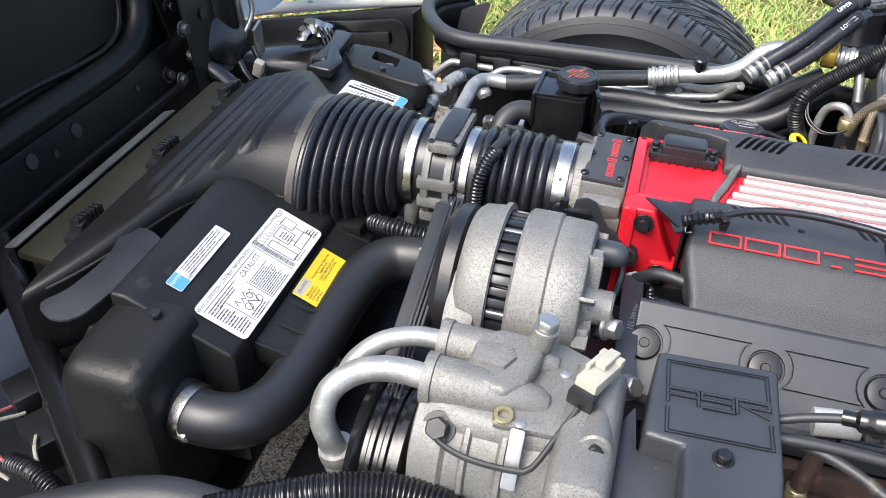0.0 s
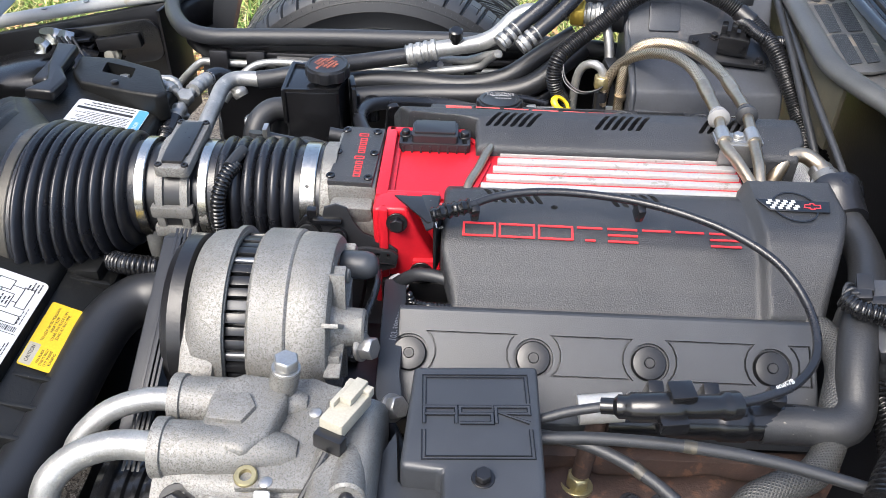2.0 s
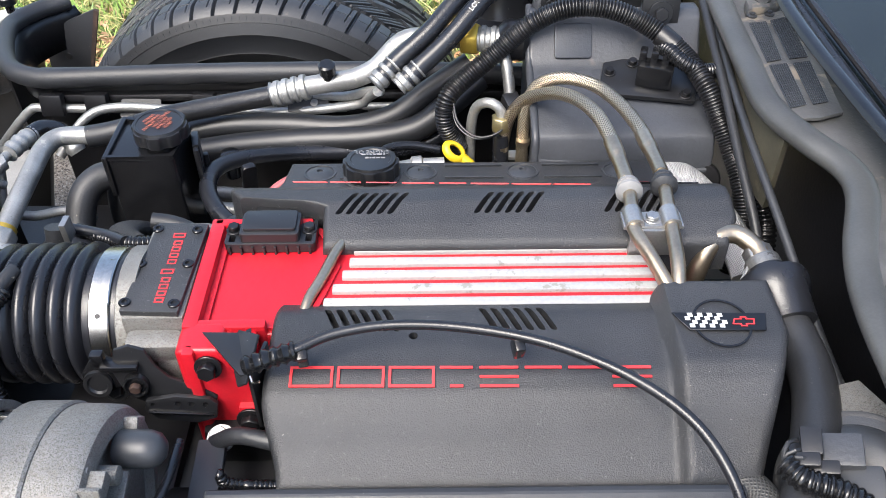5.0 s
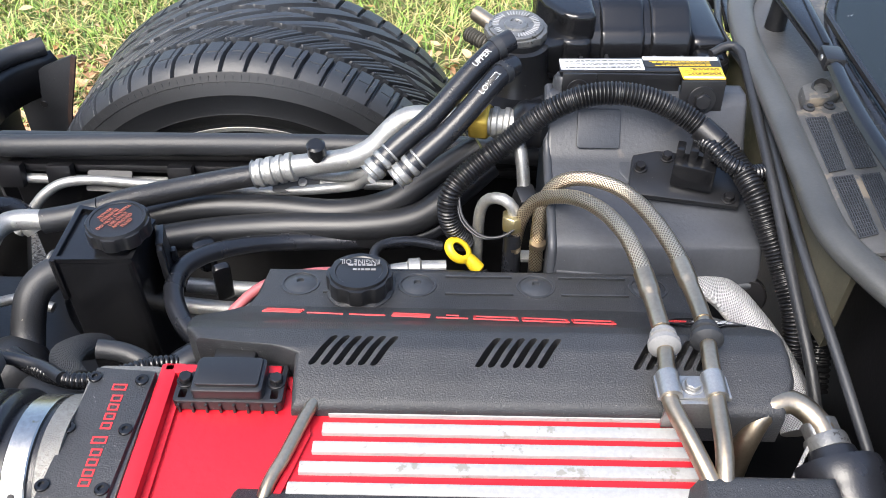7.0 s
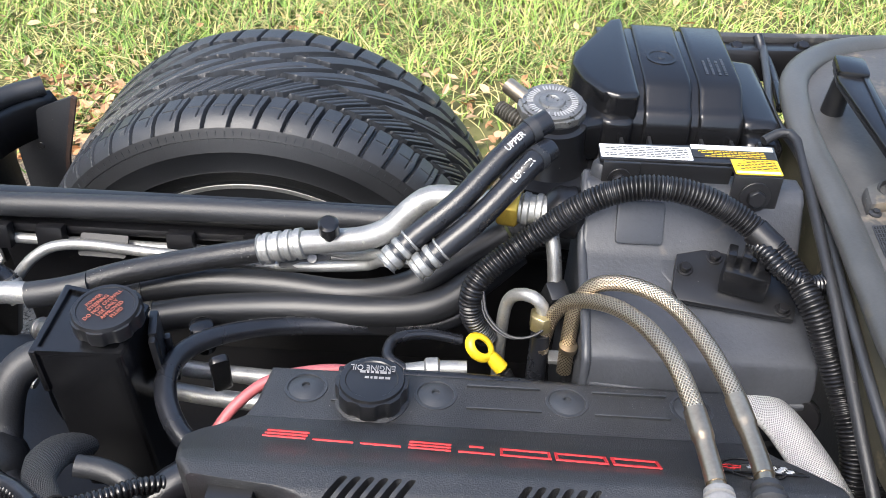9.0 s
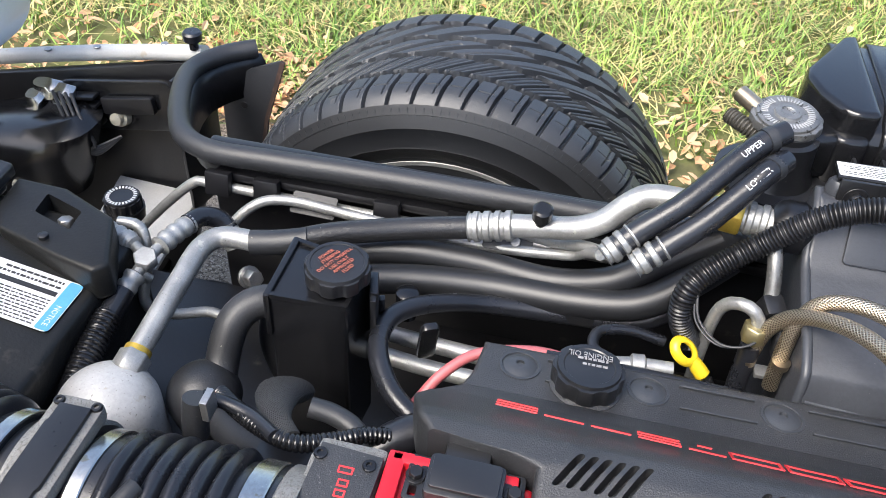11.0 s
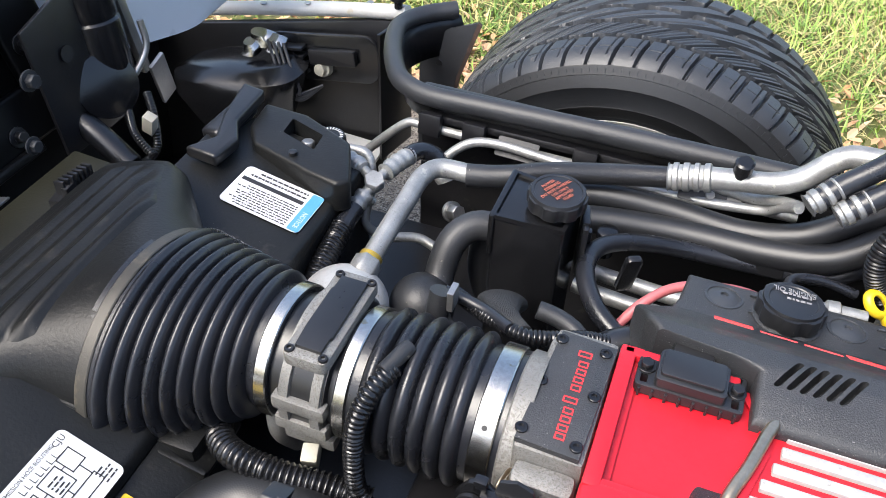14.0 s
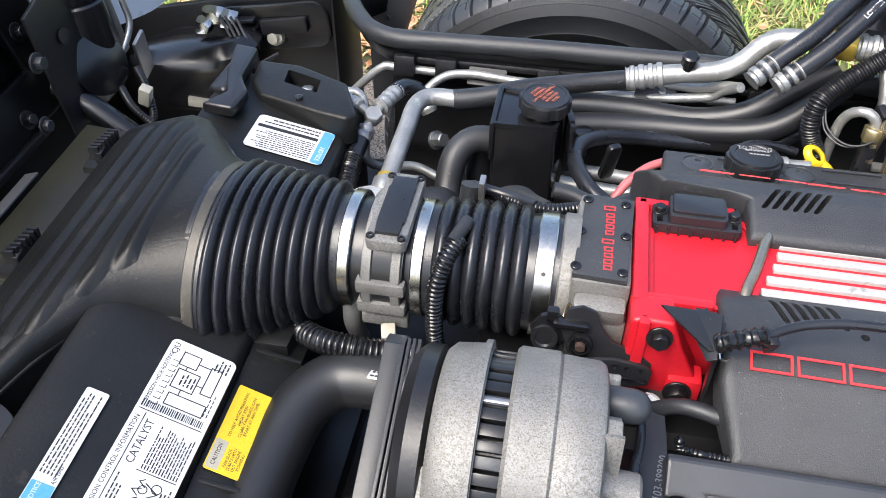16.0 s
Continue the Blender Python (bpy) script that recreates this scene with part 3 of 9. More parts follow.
for x in BX:
    b = bm_new()
    lathe(b, [(-0.0065, 0.0162), (-0.0016, 0.0160), (0.0000, 0.0150), (0.0006, 0.0110), (0.0008, 0.0066), (0.0008, 0.0052), (-0.0010, 0.0050)], VM @ Matrix.Translation((x, 0, 0)), 30)
    bl = part("cover_bolt", b, M_PLASTIC, valve_cover)
    b = bm_new()
    lathe(b, [(-0.001, 0.0049), (0.0012, 0.0049), (0.0018, 0.0044), (0.0018, 0.0027), (-0.0008, 0.0024)], VM @ Matrix.Translation((x, 0, 0)), 12)
    part("bolt_head", b, M_DARK, bl)
    # raised black star: shade of the drive recess as colour, nothing is cut
    b = prism(bm_new(), [(r * math.cos(q), r * math.sin(q)) for r, q in [((0.0042 if i % 2 else 0.0028), math.pi * i / 6) for i in range(12)]], 0.0006, VM @ Matrix.Translation((x, 0, 0.0017)))
    part("recess_shade", b, M_INK_AND_SHADE, bl)
# conduit in the gap under the rail cover
b = corrugated(bm_new(), [(-0.005, 0.052, 0.728), (0.02, 0.050, 0.7150), (0.2, 0.0485, 0.7145), (0.37, 0.0475, 0.7135)], 0.0045, 0.0036, 0.001, 10)
single("wire_conduit", b, M_GLOSS, "thin black corrugated conduit behind the valve cover", "conduit")

# red intake manifold
manifold = thing("intake_manifold", "red painted intake manifold with bare silver ribs on top", "intake manifold")
bm = bm_new()
prism(bm, [(-0.046, 0.160), (0.030, 0.160), (0.060, 0.187), (0.345, 0.187), (0.345, 0.268), (0.062, 0.268), (0.055, 0.292), (-0.046, 0.292)], 0.120, Matrix.Translation((0, 0, 0.637)), 0.004, 3)
plenum = part("plenum", bm, M_RED, manifold)
bm = strip(bm_new(), [(-0.031, 0.167), (0.026, 0.167), (0.055, 0.183), (0.070, 0.236), (0.064, 0.262), (0.050, 0.284), (-0.031, 0.284)], 0.005, 0.0035, Matrix.Translation((0, 0, 0.7565)), True)
part("raised_rim", bm, M_RED, manifold)
bm = bm_new()
box(bm, (-0.040, 0.226, 0.740), (0.013, 0.134, 0.056), 0.003)
box(bm, (-0.010, 0.164, 0.7535), (0.06, 0.010, 0.027), 0.003)
box(bm, (0.000, 0.288, 0.7535), (0.09, 0.010, 0.029), 0.003)
part("flange", bm, M_RED, manifold)
bm = bm_new()
prism(bm, [(-0.047, 0.635), (-0.047, 0.765), (-0.038, 0.7675), (-0.012, 0.7675), (0.000, 0.735), (0.018, 0.70), (0.022, 0.62), (-0.04, 0.60)], 0.030,
      Matrix(((1, 0, 0, 0), (0, 0, 1, 0.135), (0, 1, 0, 0), (0, 0, 0, 1))), 0.004, 3)
part("runner", bm, M_RED, manifold)
part("runner_edge", box(bm_new(), (-0.036, 0.137, 0.71), (0.010, 0.012, 0.115), 0.003), M_RED, manifold)
part("bolt_boss", box(bm_new(), (0.008, 0.140, 0.688), (0.030, 0.022, 0.032), 0.004), M_RED, manifold)
for x in (-0.028, -0.010, 0.010):
    part("gusset", box(bm_new(), (x, 0.158, 0.752), (0.006, 0.022, 0.022), 0.002, (0, 0, 14)), M_RED, manifold)
RIBS = [(0.083, 0.2575), (0.080, 0.2415), (0.075, 0.2255), (0.068, 0.2090), (0.062, 0.1925)]
for x, y in RIBS:
    b = box(bm_new(), ((x + 0.341) / 2, y, 0.7572), (0.341 - x, 0.0094, 0.0075), 0.0012)
    part("rib", b, M_RIB, manifold, "bare machined metal rib")
b = tube(bm_new(), [(0.074, 0.278, 0.757), (0.073, 0.262, 0.765), (0.068, 0.248, 0.7655), (0.058, 0.215, 0.764), (0.050, 0.194, 0.762), (0.044, 0.172, 0.752)], 0.0048, 12)
b2 = part("vacuum_pipe", b, M_PIPE, manifold, "bent bare metal pipe")
b = bm_new()
bolt(b, (0.003, 0.128, 0.691), (0, -1, 0.1), 0.0085, 0.008)
part("flange_bolt", b, M_DARK, manifold)
b = bm_new()
bolt(b, (-0.022, 0.132, 0.752), (0, -1, 0.2), 0.0075, 0.008)
part("flange_bolt", b, M_DARK, manifold)

# pressure sensor box on the plenum
sensor = thing("sensor_box", "small black plastic sensor with two bolts on the red plenum", "sensor")
SM = Matrix.Translation((0.0095, 0.275, 0.7575)) @ Matrix.Diagonal((0.93, 1, 1.45, 1))
b = prism(bm_new(), rounded(0.086, 0.036, 0.004), 0.007, SM, 0.001)
cut = bm_new()
for x in (-0.036, 0.036):
    for y in (-0.0105, 0.0125):
        prism(cut, rounded(0.006, 0.008, 0.001), 0.03, SM @ Matrix.Translation((x, y, -0.01)))
part("base_frame", carve(b, cut), M_PLASTIC, sensor)
part("body", prism(bm_new(), rounded(0.056, 0.032, 0.004), 0.0135, SM, 0.002), M_PLASTIC, sensor)
part("lid", prism(bm_new(), rounded(0.050, 0.026, 0.003), 0.003, SM @ Matrix.Translation((0, 0.001, 0.0125)), 0.0008), M_PLASTIC, sensor)
part("plug", box(bm_new(), SM @ Vector((-0.002, 0.024, 0.0055)), (0.032, 0.018, 0.012), 0.003), M_PLASTIC, sensor)
for i in range(8):
    b = box(bm_new(), SM @ Vector((-0.038 + i * 0.0108, -0.0185, 0.002)), (0.002, 0.003, 0.010), 0.0005)
    part("skirt_fin", b, M_PLASTIC, sensor)
for x in (-0.036, 0.036):
    part("bolt", bolt(bm_new(), SM @ Vector((x, 0.001, 0.007)), (0, 0, 1), 0.0052, 0.005, 1.35), M_DARK, sensor)

# throttle body
throttle = thing("throttle_unit", "cast aluminium throttle body with a black cover plate", "throttle body")
bm = bm_new()
box(bm, (-0.073, 0.227, 0.7145), (0.052, 0.112, 0.103), 0.006)
part("near_boss", box(bm_new(), (-0.072, 0.163, 0.742), (0.046, 0.020, 0.024), 0.007, (8, 0, 0)), M_CAST, throttle)
part("spring_boss", box(bm_new(), (-0.060, 0.165, 0.715), (0.026, 0.022, 0.045), 0.006), M_CAST, throttle)
part("far_boss", box(bm_new(), (-0.072, 0.288, 0.7495), (0.050, 0.016, 0.024), 0.005), M_CAST, throttle)
lathe(bm, [(0, 0.060), (0.014, 0.060), (0.016, 0.057), (0.022, 0.056)], along((-0.094, 0.228, 0.714), (-1, 0, 0)), 40)
part("housing", bm, M_CAST, throttle)
PM = Matrix.Translation((-0.0725, 0.2290, 0.7650))
b = prism(bm_new(), [(-0.026, -0.054), (0.021, -0.056), (0.025, 0.053), (-0.020, 0.056)], 0.0055, PM, 0.0008)
plate = part("cover_plate", b, M_COVER, throttle, "black grained cover plate")
for x, y in ((-0.018, 0.046), (0.017, 0.044), (-0.022, 0.001), (0.018, 0.000), (-0.0235, -0.045), (0.0165, -0.047)):
    b = socket_screw(bm_new(), PM @ Vector((x, y, 0.0055)), (0, 0, 1), 0.0042, 0.0022)
    part("screw", b, M_GLOSS, plate)
# ten plain red strokes down the plate
for i, (y, h) in enumerate(((0.0375, 0.0095), (0.0275, 0.0065), (0.0195, 0.0065), (0.0115, 0.0065), (0.0035, 0.0065), (-0.0085, 0.0095), (-0.0185, 0.0065), (-0.0265, 0.0065), (-0.0345, 0.0065), (-0.0420, 0.0065))):
    b = bm_new()
    m = PM @ Matrix.Translation((0.0035 if h < 0.008 else 0.0025, y, 0.0056))
    w = h * 0.8
    strip(b, [(-h / 2, -0.0024), (h / 2, -0.0024), (h / 2, 0.0022), (-h / 2, 0.0022)], 0.0012, 0.0004, m, True)
    part("red_mark", b, M_REDMARK, plate, "small red outlined mark")


# ---- air intake: shroud, bellows, sensor ring ----
DY, DZ = 0.227, 0.716
AX = Matrix(((0, 0, 1, 0), (1, 0, 0, 0), (0, 1, 0, 0), (0, 0, 0, 1)))


def ringed(bm, samples, seg=56):
    """A hose along x: samples of (x, half width, half height, y, z)."""
    return superloft(bm, [((x, y, z), (0, a, 0), (0, 0, b), 2.0) for x, a, b, y, z in samples], seg)


def bellows(x0, x1, e0, e1, n, depth, cuff0, cuff1):
    """Samples for a pleated hose from ellipse e0 to e1 (half width, half height, y, z)."""
    out = []

    def at(t, extra):
        return [a + (b - a) * t for a, b in zip(e0, e1)], extra
    length = x1 - x0
    steps = n * 10
    out.append((x0, e0[0], e0[1], e0[2], e0[3]))
    out.append((x0 + cuff0, e0[0], e0[1], e0[2], e0[3]))
    for i in range(steps + 1):
        t = i / steps
        x = x0 + cuff0 + (length - cuff0 - cuff1) * t
        u = [a + (b - a) * t for a, b in zip(e0, e1)]
        w = abs(math.sin(math.pi * t * n)) ** 0.6
        d = depth * (w - 0.25)
        out.append((x, u[0] + d, u[1] + d, u[2], u[3]))
    out.append((x1, e1[0], e1[1], e1[2], e1[3]))
    return out


def band_clamp(x, a, b, y, z, width, parent, label="bright steel band clamp"):
    bm = superloft(bm_new(), [((x - width / 2, y, z), (0, a - 0.001, 0), (0, 0, b - 0.001), 2), ((x - width / 2, y, z), (0, a + 0.0008, 0), (0, 0, b + 0.0008), 2),
                              ((x - width / 2 + 0.001, y, z), (0, a + 0.0016, 0), (0, 0, b + 0.0016), 2), ((x + width / 2 - 0.001, y, z), (0, a + 0.0016, 0), (0, 0, b + 0.0016), 2),
                              ((x + width / 2, y, z), (0, a + 0.0008, 0), (0, 0, b + 0.0008), 2), ((x + width / 2, y, z), (0, a - 0.001, 0), (0, 0, b - 0.001), 2)], 64)
    return part("band_clamp", bm, M_STEEL, parent, label)


air_box = thing("air_intake_shroud", "wide black moulded air intake shroud with dusty ribs", "air intake")
bm = bm_new()
secs = []
for x, ya, yb, zt, p in ((-0.630, -0.125, 0.412, 0.700, 9.0), (-0.612, -0.105, 0.412, 0.709, 9.0), (-0.592, -0.078, 0.411, 0.718, 8.0), (-0.566, -0.034, 0.408, 0.730, 7.5), (-0.540, 0.034, 0.402, 0.743, 6.5), (-0.512, 0.086, 0.388, 0.756, 4.6),
                         (-0.484, 0.106, 0.358, 0.767, 3.2), (-0.460, 0.111, 0.333, 0.775, 2.4), (-0.438, 0.112, 0.322, 0.779, 2.0)):
    secs.append(((x, (ya + yb) / 2, (zt + 0.595) / 2), (0, (yb - ya) / 2, 0), (0, 0, (zt - 0.595) / 2), p))
superloft(bm, secs, 96)
part("shroud_body", bm, M_SHROUD, air_box)
seam = []
for c, a, b, p in secs[1:]:
    t = radians(168)
    seam.append(Vector(c) + Vector(a) * math.copysign(abs(math.cos(t)) ** (2 / p), math.cos(t)) + Vector(b) * abs(math.sin(t)) ** (2 / p))

def shroud_height(x, y):
    """Height of the shroud's skin over (x, y)."""
    for s0, s1 in zip(secs, secs[1:]):
        if s0[0][0] <= x <= s1[0][0]:
            t = (x - s0[0][0]) / (s1[0][0] - s0[0][0])
            cy, cz, ay, bz, p = [u + (v - u) * t for u, v in zip((s0[0][1], s0[0][2], s0[1][1], s0[2][2], s0[3]), (s1[0][1], s1[0][2], s1[1][1], s1[2][2], s1[3]))]
            return cz + bz * max(0.0, 1 - min(1.0, abs((y - cy) / ay)) ** p) ** (1 / p)
    return 0.0


b = bm_new()
NX, NY = 110, 60
RIDGES = ((-0.592, 0.060, 0.385), (-0.566, 0.040, 0.375), (-0.539, 0.045, 0.350), (-0.512, 0.085, 0.325), (-0.489, 0.125, 0.295))
skin = []
for i in range(NX + 1):
    u = i / NX
    x = -0.622 + 0.152 * u
    y0, y1 = -0.01 + 0.135 * step_up(x, -0.585, -0.475), 0.400 - 0.095 * step_up(x, -0.54, -0.47)
    row = []
    for j in range(NY + 1):
        v = j / NY
        rim = min(1.0, u / 0.06, (1 - u) / 0.10, v / 0.10, (1 - v) / 0.08)
        y = y0 + (y1 - y0) * v
        crest = 0.0
        for rx, ya, yb in RIDGES:
            near = max(0.0, 1 - abs(x - rx) / 0.0095)
            crest += near ** 0.7 * step_up(y, ya - 0.025, ya + 0.02) * (1 - step_up(y, yb - 0.02, yb + 0.025))
        row.append(b.verts.new((x, y, shroud_height(x, y) - 0.004 + 0.0052 * rim + 0.0052 * rim * crest)))
    skin.append(row)
for i in range(NX):
    for j in range(NY):
        b.faces.new((skin[i][j], skin[i + 1][j], skin[i + 1][j + 1], skin[i][j + 1]))
part("ridged_top", b, M_SHROUD, air_box)
part("moulded_seam", tube(bm_new(), seam, 0.0022, 8), M_SHROUD, air_box)
b = bm_new()
box(b, (-0.630, 0.205, 0.660), (0.010, 0.44, 0.030), 0.003)
part("rear_lip", b, M_SHROUD, air_box)

intake_hose = thing("intake_bellows", "large black rubber intake bellows with steel band clamps", "intake hose", "intake bellows")
E0, E1 = (0.105, 0.091, 0.217, 0.688), (0.056, 0.056, DY, DZ)
part("hose", ringed(bm_new(), bellows(-0.445, -0.298, E0, E1, 9, 0.0095, 0.020, 0.020)), M_RUBBER, intake_hose)
band_clamp(-0.434, 0.105, 0.091, 0.217, 0.688, 0.011, intake_hose, "dulled brownish band clamp").data.materials[0] = M_BAND
band_clamp(-0.304, 0.0565, 0.0565, DY, DZ, 0.011, intake_hose)
rear_hose = thing("intake_bellows", "short black rubber intake bellows behind the sensor ring", "intake hose", "intake bellows")
part("hose", ringed(bm_new(), bellows(-0.243, -0.108, (0.055, 0.055, DY, DZ), (0.0575, 0.0575, 0.228, 0.714), 6, 0.0085, 0.020, 0.030)), M_RUBBER, rear_hose)
band_clamp(-0.236, 0.0555, 0.0555, DY, DZ, 0.011, rear_hose)
band_clamp(-0.1225, 0.0580, 0.0580, 0.228, 0.714, 0.017, rear_hose)
# black disc laid on the band as the dark inside of its hole
b = lathe(bm_new(), [(0, 0.0022), (0.0012, 0.0022)], along((-0.1225, 0.185, 0.7545), (0, -0.72, 0.69)), 12)
part("clamp_hole_shade", b, M_INK_AND_SHADE, rear_hose)

# air flow sensor ring
flow = thing("air_flow_sensor", "ribbed aluminium air flow sensor ring with black lid", "air flow sensor")
b = ringed(bm_new(), [(-0.300, 0.052, 0.052, DY, DZ), (-0.288, 0.052, 0.052, DY, DZ), (-0.287, 0.058, 0.058, DY, DZ), (-0.248, 0.058, 0.058, DY, DZ), (-0.247, 0.052, 0.052, DY, DZ), (-0.238, 0.052, 0.052, DY, DZ)])
part("ring", b, M_PLASTIC, flow)
for x in (-0.281, -0.254):
    b = ringed(bm_new(), [(x - 0.005, 0.058, 0.058, DY, DZ), (x - 0.004, 0.061, 0.061, DY, DZ), (x + 0.004, 0.061, 0.061, DY, DZ), (x + 0.005, 0.058, 0.058, DY, DZ)])
    part("ring_rib", b, M_CAST, flow, "cast aluminium rib")
LM = pose(-0.2625, 0.2235, 0.7665, 0, 0, 0)
b = prism(bm_new(), rounded(0.037, 0.098, 0.006), 0.012, LM, 0.002)
lid = part("sensor_housing", b, M_CAST, flow, "cast aluminium housing edge")
b = prism(bm_new(), [(-0.011, -0.040), (0.011, -0.040), (0.011, -0.026), (0.0125, -0.024), (0.0125, 0.040), (-0.011, 0.040), (-0.011, 0.026), (-0.0125, 0.024), (-0.0125, -0.020)], 0.004, LM @ Matrix.Translation((0, 0, 0.0115)), 0.001)
part("lid", b, M_PLASTIC, lid, "black moulded lid")
for x, y in ((-0.014, -0.043), (0.014, -0.043), (-0.014, 0.043), (0.014, 0.043)):
    part("screw", socket_screw(bm_new(), LM @ Vector((x, y, 0.011)), (0, 0, 1), 0.0035, 0.003), M_DARK, lid)
for k, (y, z) in enumerate(((0.171, 0.726), (0.172, 0.700), (0.183, 0.672))):
    b = box(bm_new(), (-0.2675, y, z), (0.046, 0.012, 0.014), 0.003, (0, 0, 0))
    part("housing_lug", b, M_CAST, flow)

# ---- radiator shroud boxes on both sides of the intake ----
TILT = 17.5


def shroud_top(y0, y1, line):
    """A sloping radiator shroud cover between y0 and y1; line: its top in x and z."""
    bm = bm_new()
    prism(bm, [*line, (line[-1][0] + 0.004, line[-1][1] - 0.008), (line[-1][0] + 0.004, 0.52), (line[0][0], 0.52)], y1 - y0,
          Matrix(((1, 0, 0, 0), (0, 0, -1, y1), (0, 1, 0, 0), (0, 0, 0, 1))), 0.004, 3)
    return bm


near_shroud = thing("radiator_shroud", "dusty black plastic radiator shroud with paper labels", "radiator shroud", "radiator shrouds")
bm = shroud_top(-0.125, 0.215, [(-0.514, 0.7310), (-0.497, 0.7305), (-0.484, 0.7245), (-0.388, 0.6815)])
part("shroud_body", bm, M_SHROUD, near_shroud)
b = superloft(bm_new(), [((-0.474, y, 0.5965), (0.049 * k, 0, 0), (0, 0, 0.1235 * k), 6) for y, k in ((-0.110, 1.0), (-0.185, 0.99), (-0.203, 0.96), (-0.212, 0.90), (-0.215, 0.8))], 56)
part("end_tank", b, M_SHROUD, near_shroud)
b = box(bm_new(), (-0.3665, 0.05, 0.6450), (0.050, 0.27, 0.03), 0.004, (0, 24, 0))
box(b, (-0.370, 0.150, 0.655), (0.042, 0.040, 0.03), 0.008)
part("step_ledge", b, M_SHROUD, near_shroud)
for y in (-0.085, -0.05, -0.015, 0.125):
    b = box(bm_new(), (-0.362, y, 0.652), (0.050, 0.005, 0.022), 0.0015, (0, 12, 0))
    part("ledge_rib", b, M_SHROUD, near_shroud)
b = bolt(bm_new(), (-0.459, -0.131, 0.7190), (0, 0, 1), 0.0055, 0.006, 0)
part("plastic_pin", b, M_PLASTIC, near_shroud)
far_shroud = thing("radiator_shroud", "dusty black radiator shroud carrying a white and blue notice", "radiator shroud", "radiator shrouds")
part("shroud_body", shroud_top(0.330, 0.545, [(-0.560, 0.700), (-0.500, 0.6905), (-0.388, 0.6700)]), M_SHROUD, far_shroud)
b = prism(bm_new(), [(-0.528, 0.569), (-0.470, 0.566), (-0.400, 0.535), (-0.370, 0.470), (-0.381, 0.458), (-0.420, 0.466), (-0.500, 0.490), (-0.522, 0.520)], 0.042, pose(0, 0, 0.660), 0.006, 3)
cut = bm_new()
prism(cut, [(-0.479, 0.522), (-0.482, 0.551), (-0.434, 0.534), (-0.431, 0.505)], 0.05, pose(0, 0, 0.676), 0.003)
part("bracket", carve(b, cut), M_SHROUD, far_shroud)
b = prism(bm_new(), [(-0.560, 0.575), (-0.528, 0.570), (-0.5265, 0.505), (-0.507, 0.474), (-0.512, 0.434), (-0.553, 0.438), (-0.532, 0.468), (-0.548, 0.512)], 0.016, frame_of((0, 0, 0.692), (1, 0, 0), (0, 1, 0.02)), 0.005, 3)
part("strap", b, M_PLASTIC, far_shroud)
part("strap_lump", box(bm_new(), (-0.548, 0.520, 0.700), (0.030, 0.070, 0.020), 0.008, (8, -12, -12), 3), M_PLASTIC, far_shroud)
part("pin", lathe(bm_new(), [(0, 0.005), (0.004, 0.005), (0.005, 0.003)], Matrix.Translation((-0.448, 0.488, 0.702)), 14), M_PLASTIC, far_shroud)
part("bolt", bolt(bm_new(), (-0.450, 0.524, 0.680), (0, 0.2, 1), 0.008, 0.012), M_ZINC, far_shroud)


def print_rows(m, rows, w, h, material, parent, seed, fill=0.93, ragged=0.25):
    """Rows of plain bars for writing too small to read, in the xy plane of m."""
    rnd = random.Random(seed)
    b = bm_new()
    pitch = h / rows
    for r in range(rows):
        x = -w / 2
        end = w / 2 - rnd.random() * ragged * w
        while x < end - 0.002:
            ln = min(rnd.uniform(0.0018, 0.0065), end - x)
            y = h / 2 - (r + 0.5) * pitch
            prism(b, [(x, y - pitch * 0.21), (x + ln, y - pitch * 0.21), (x + ln, y + pitch * 0.21), (x, y + pitch * 0.21)], 0.00012, m)
            x += ln + 0.0011
    ob = part("fine_print", b, material, parent, "rows of unreadable print", False)
    ob["kind"] = "stuff"
    return ob


def sticker(name, m, w, h, material, label, r=0.004):
    t = thing(name, label, "label")
    part("paper", prism(bm_new(), rounded(w, h, r), 0.0006, m), material, t)
    return t


# emissions label: x of the label runs toward the near side
LEY = Vector((-0.912, 0, 0.41))
SN = Vector((0.41, 0, 0.912))


def on_slope(x, y, up=0.0015):
    z = 0.7245 - (x + 0.484) * 0.448
    return Vector((x, y, z)) + SN * up


EM = frame_of(on_slope(-0.4120, -0.003), (0.01, 1, -0.005), LEY) @ Matrix.Diagonal((0.97, 0.98, 1, 1))
lab = sticker("emissions_label", EM, 0.200, 0.062, M_WHITE, "white emissions label with printed hose diagram on the shroud", 0.006)
E2 = EM @ Matrix.Translation((0, 0, 0.0008))
writing("print_line", "VEHICLE EMISSION CONTROL INFORMATION", 0.0062, E2 @ pose(-0.042, 0.0255, 0), M_INK_AND_SHADE, lab, 0.00008, 0.9)
writing("print_line", "CATALYST", 0.0098, E2 @ pose(-0.006, 0.0135, 0), M_INK_AND_SHADE, lab, 0.00008, 0.9)
writing("print_line", "EMISSION HOSE ROUTING", 0.0050, E2 @ pose(0.058, 0.0260, 0), M_INK_AND_SHADE, lab, 0.00008, 0.9)
writing("print_line", "CJU", 0.0075, E2 @ pose(0.090, 0.0245, 0, 0, 0, 0), M_INK_AND_SHADE, lab, 0.00008)
b = bm_new()
for px, w, y0, y1 in ((0.022, 0.0008, -0.028, 0.028), (-0.070, 0.0008, -0.028, 0.02), (-0.030, 0.0008, -0.028, 0.006)):
    strip(b, [(px, y0), (px, y1)], w, 0.0001, E2)
strip(b, [(-0.096, 0.0205), (0.020, 0.0205)], 0.0008, 0.0001, E2)
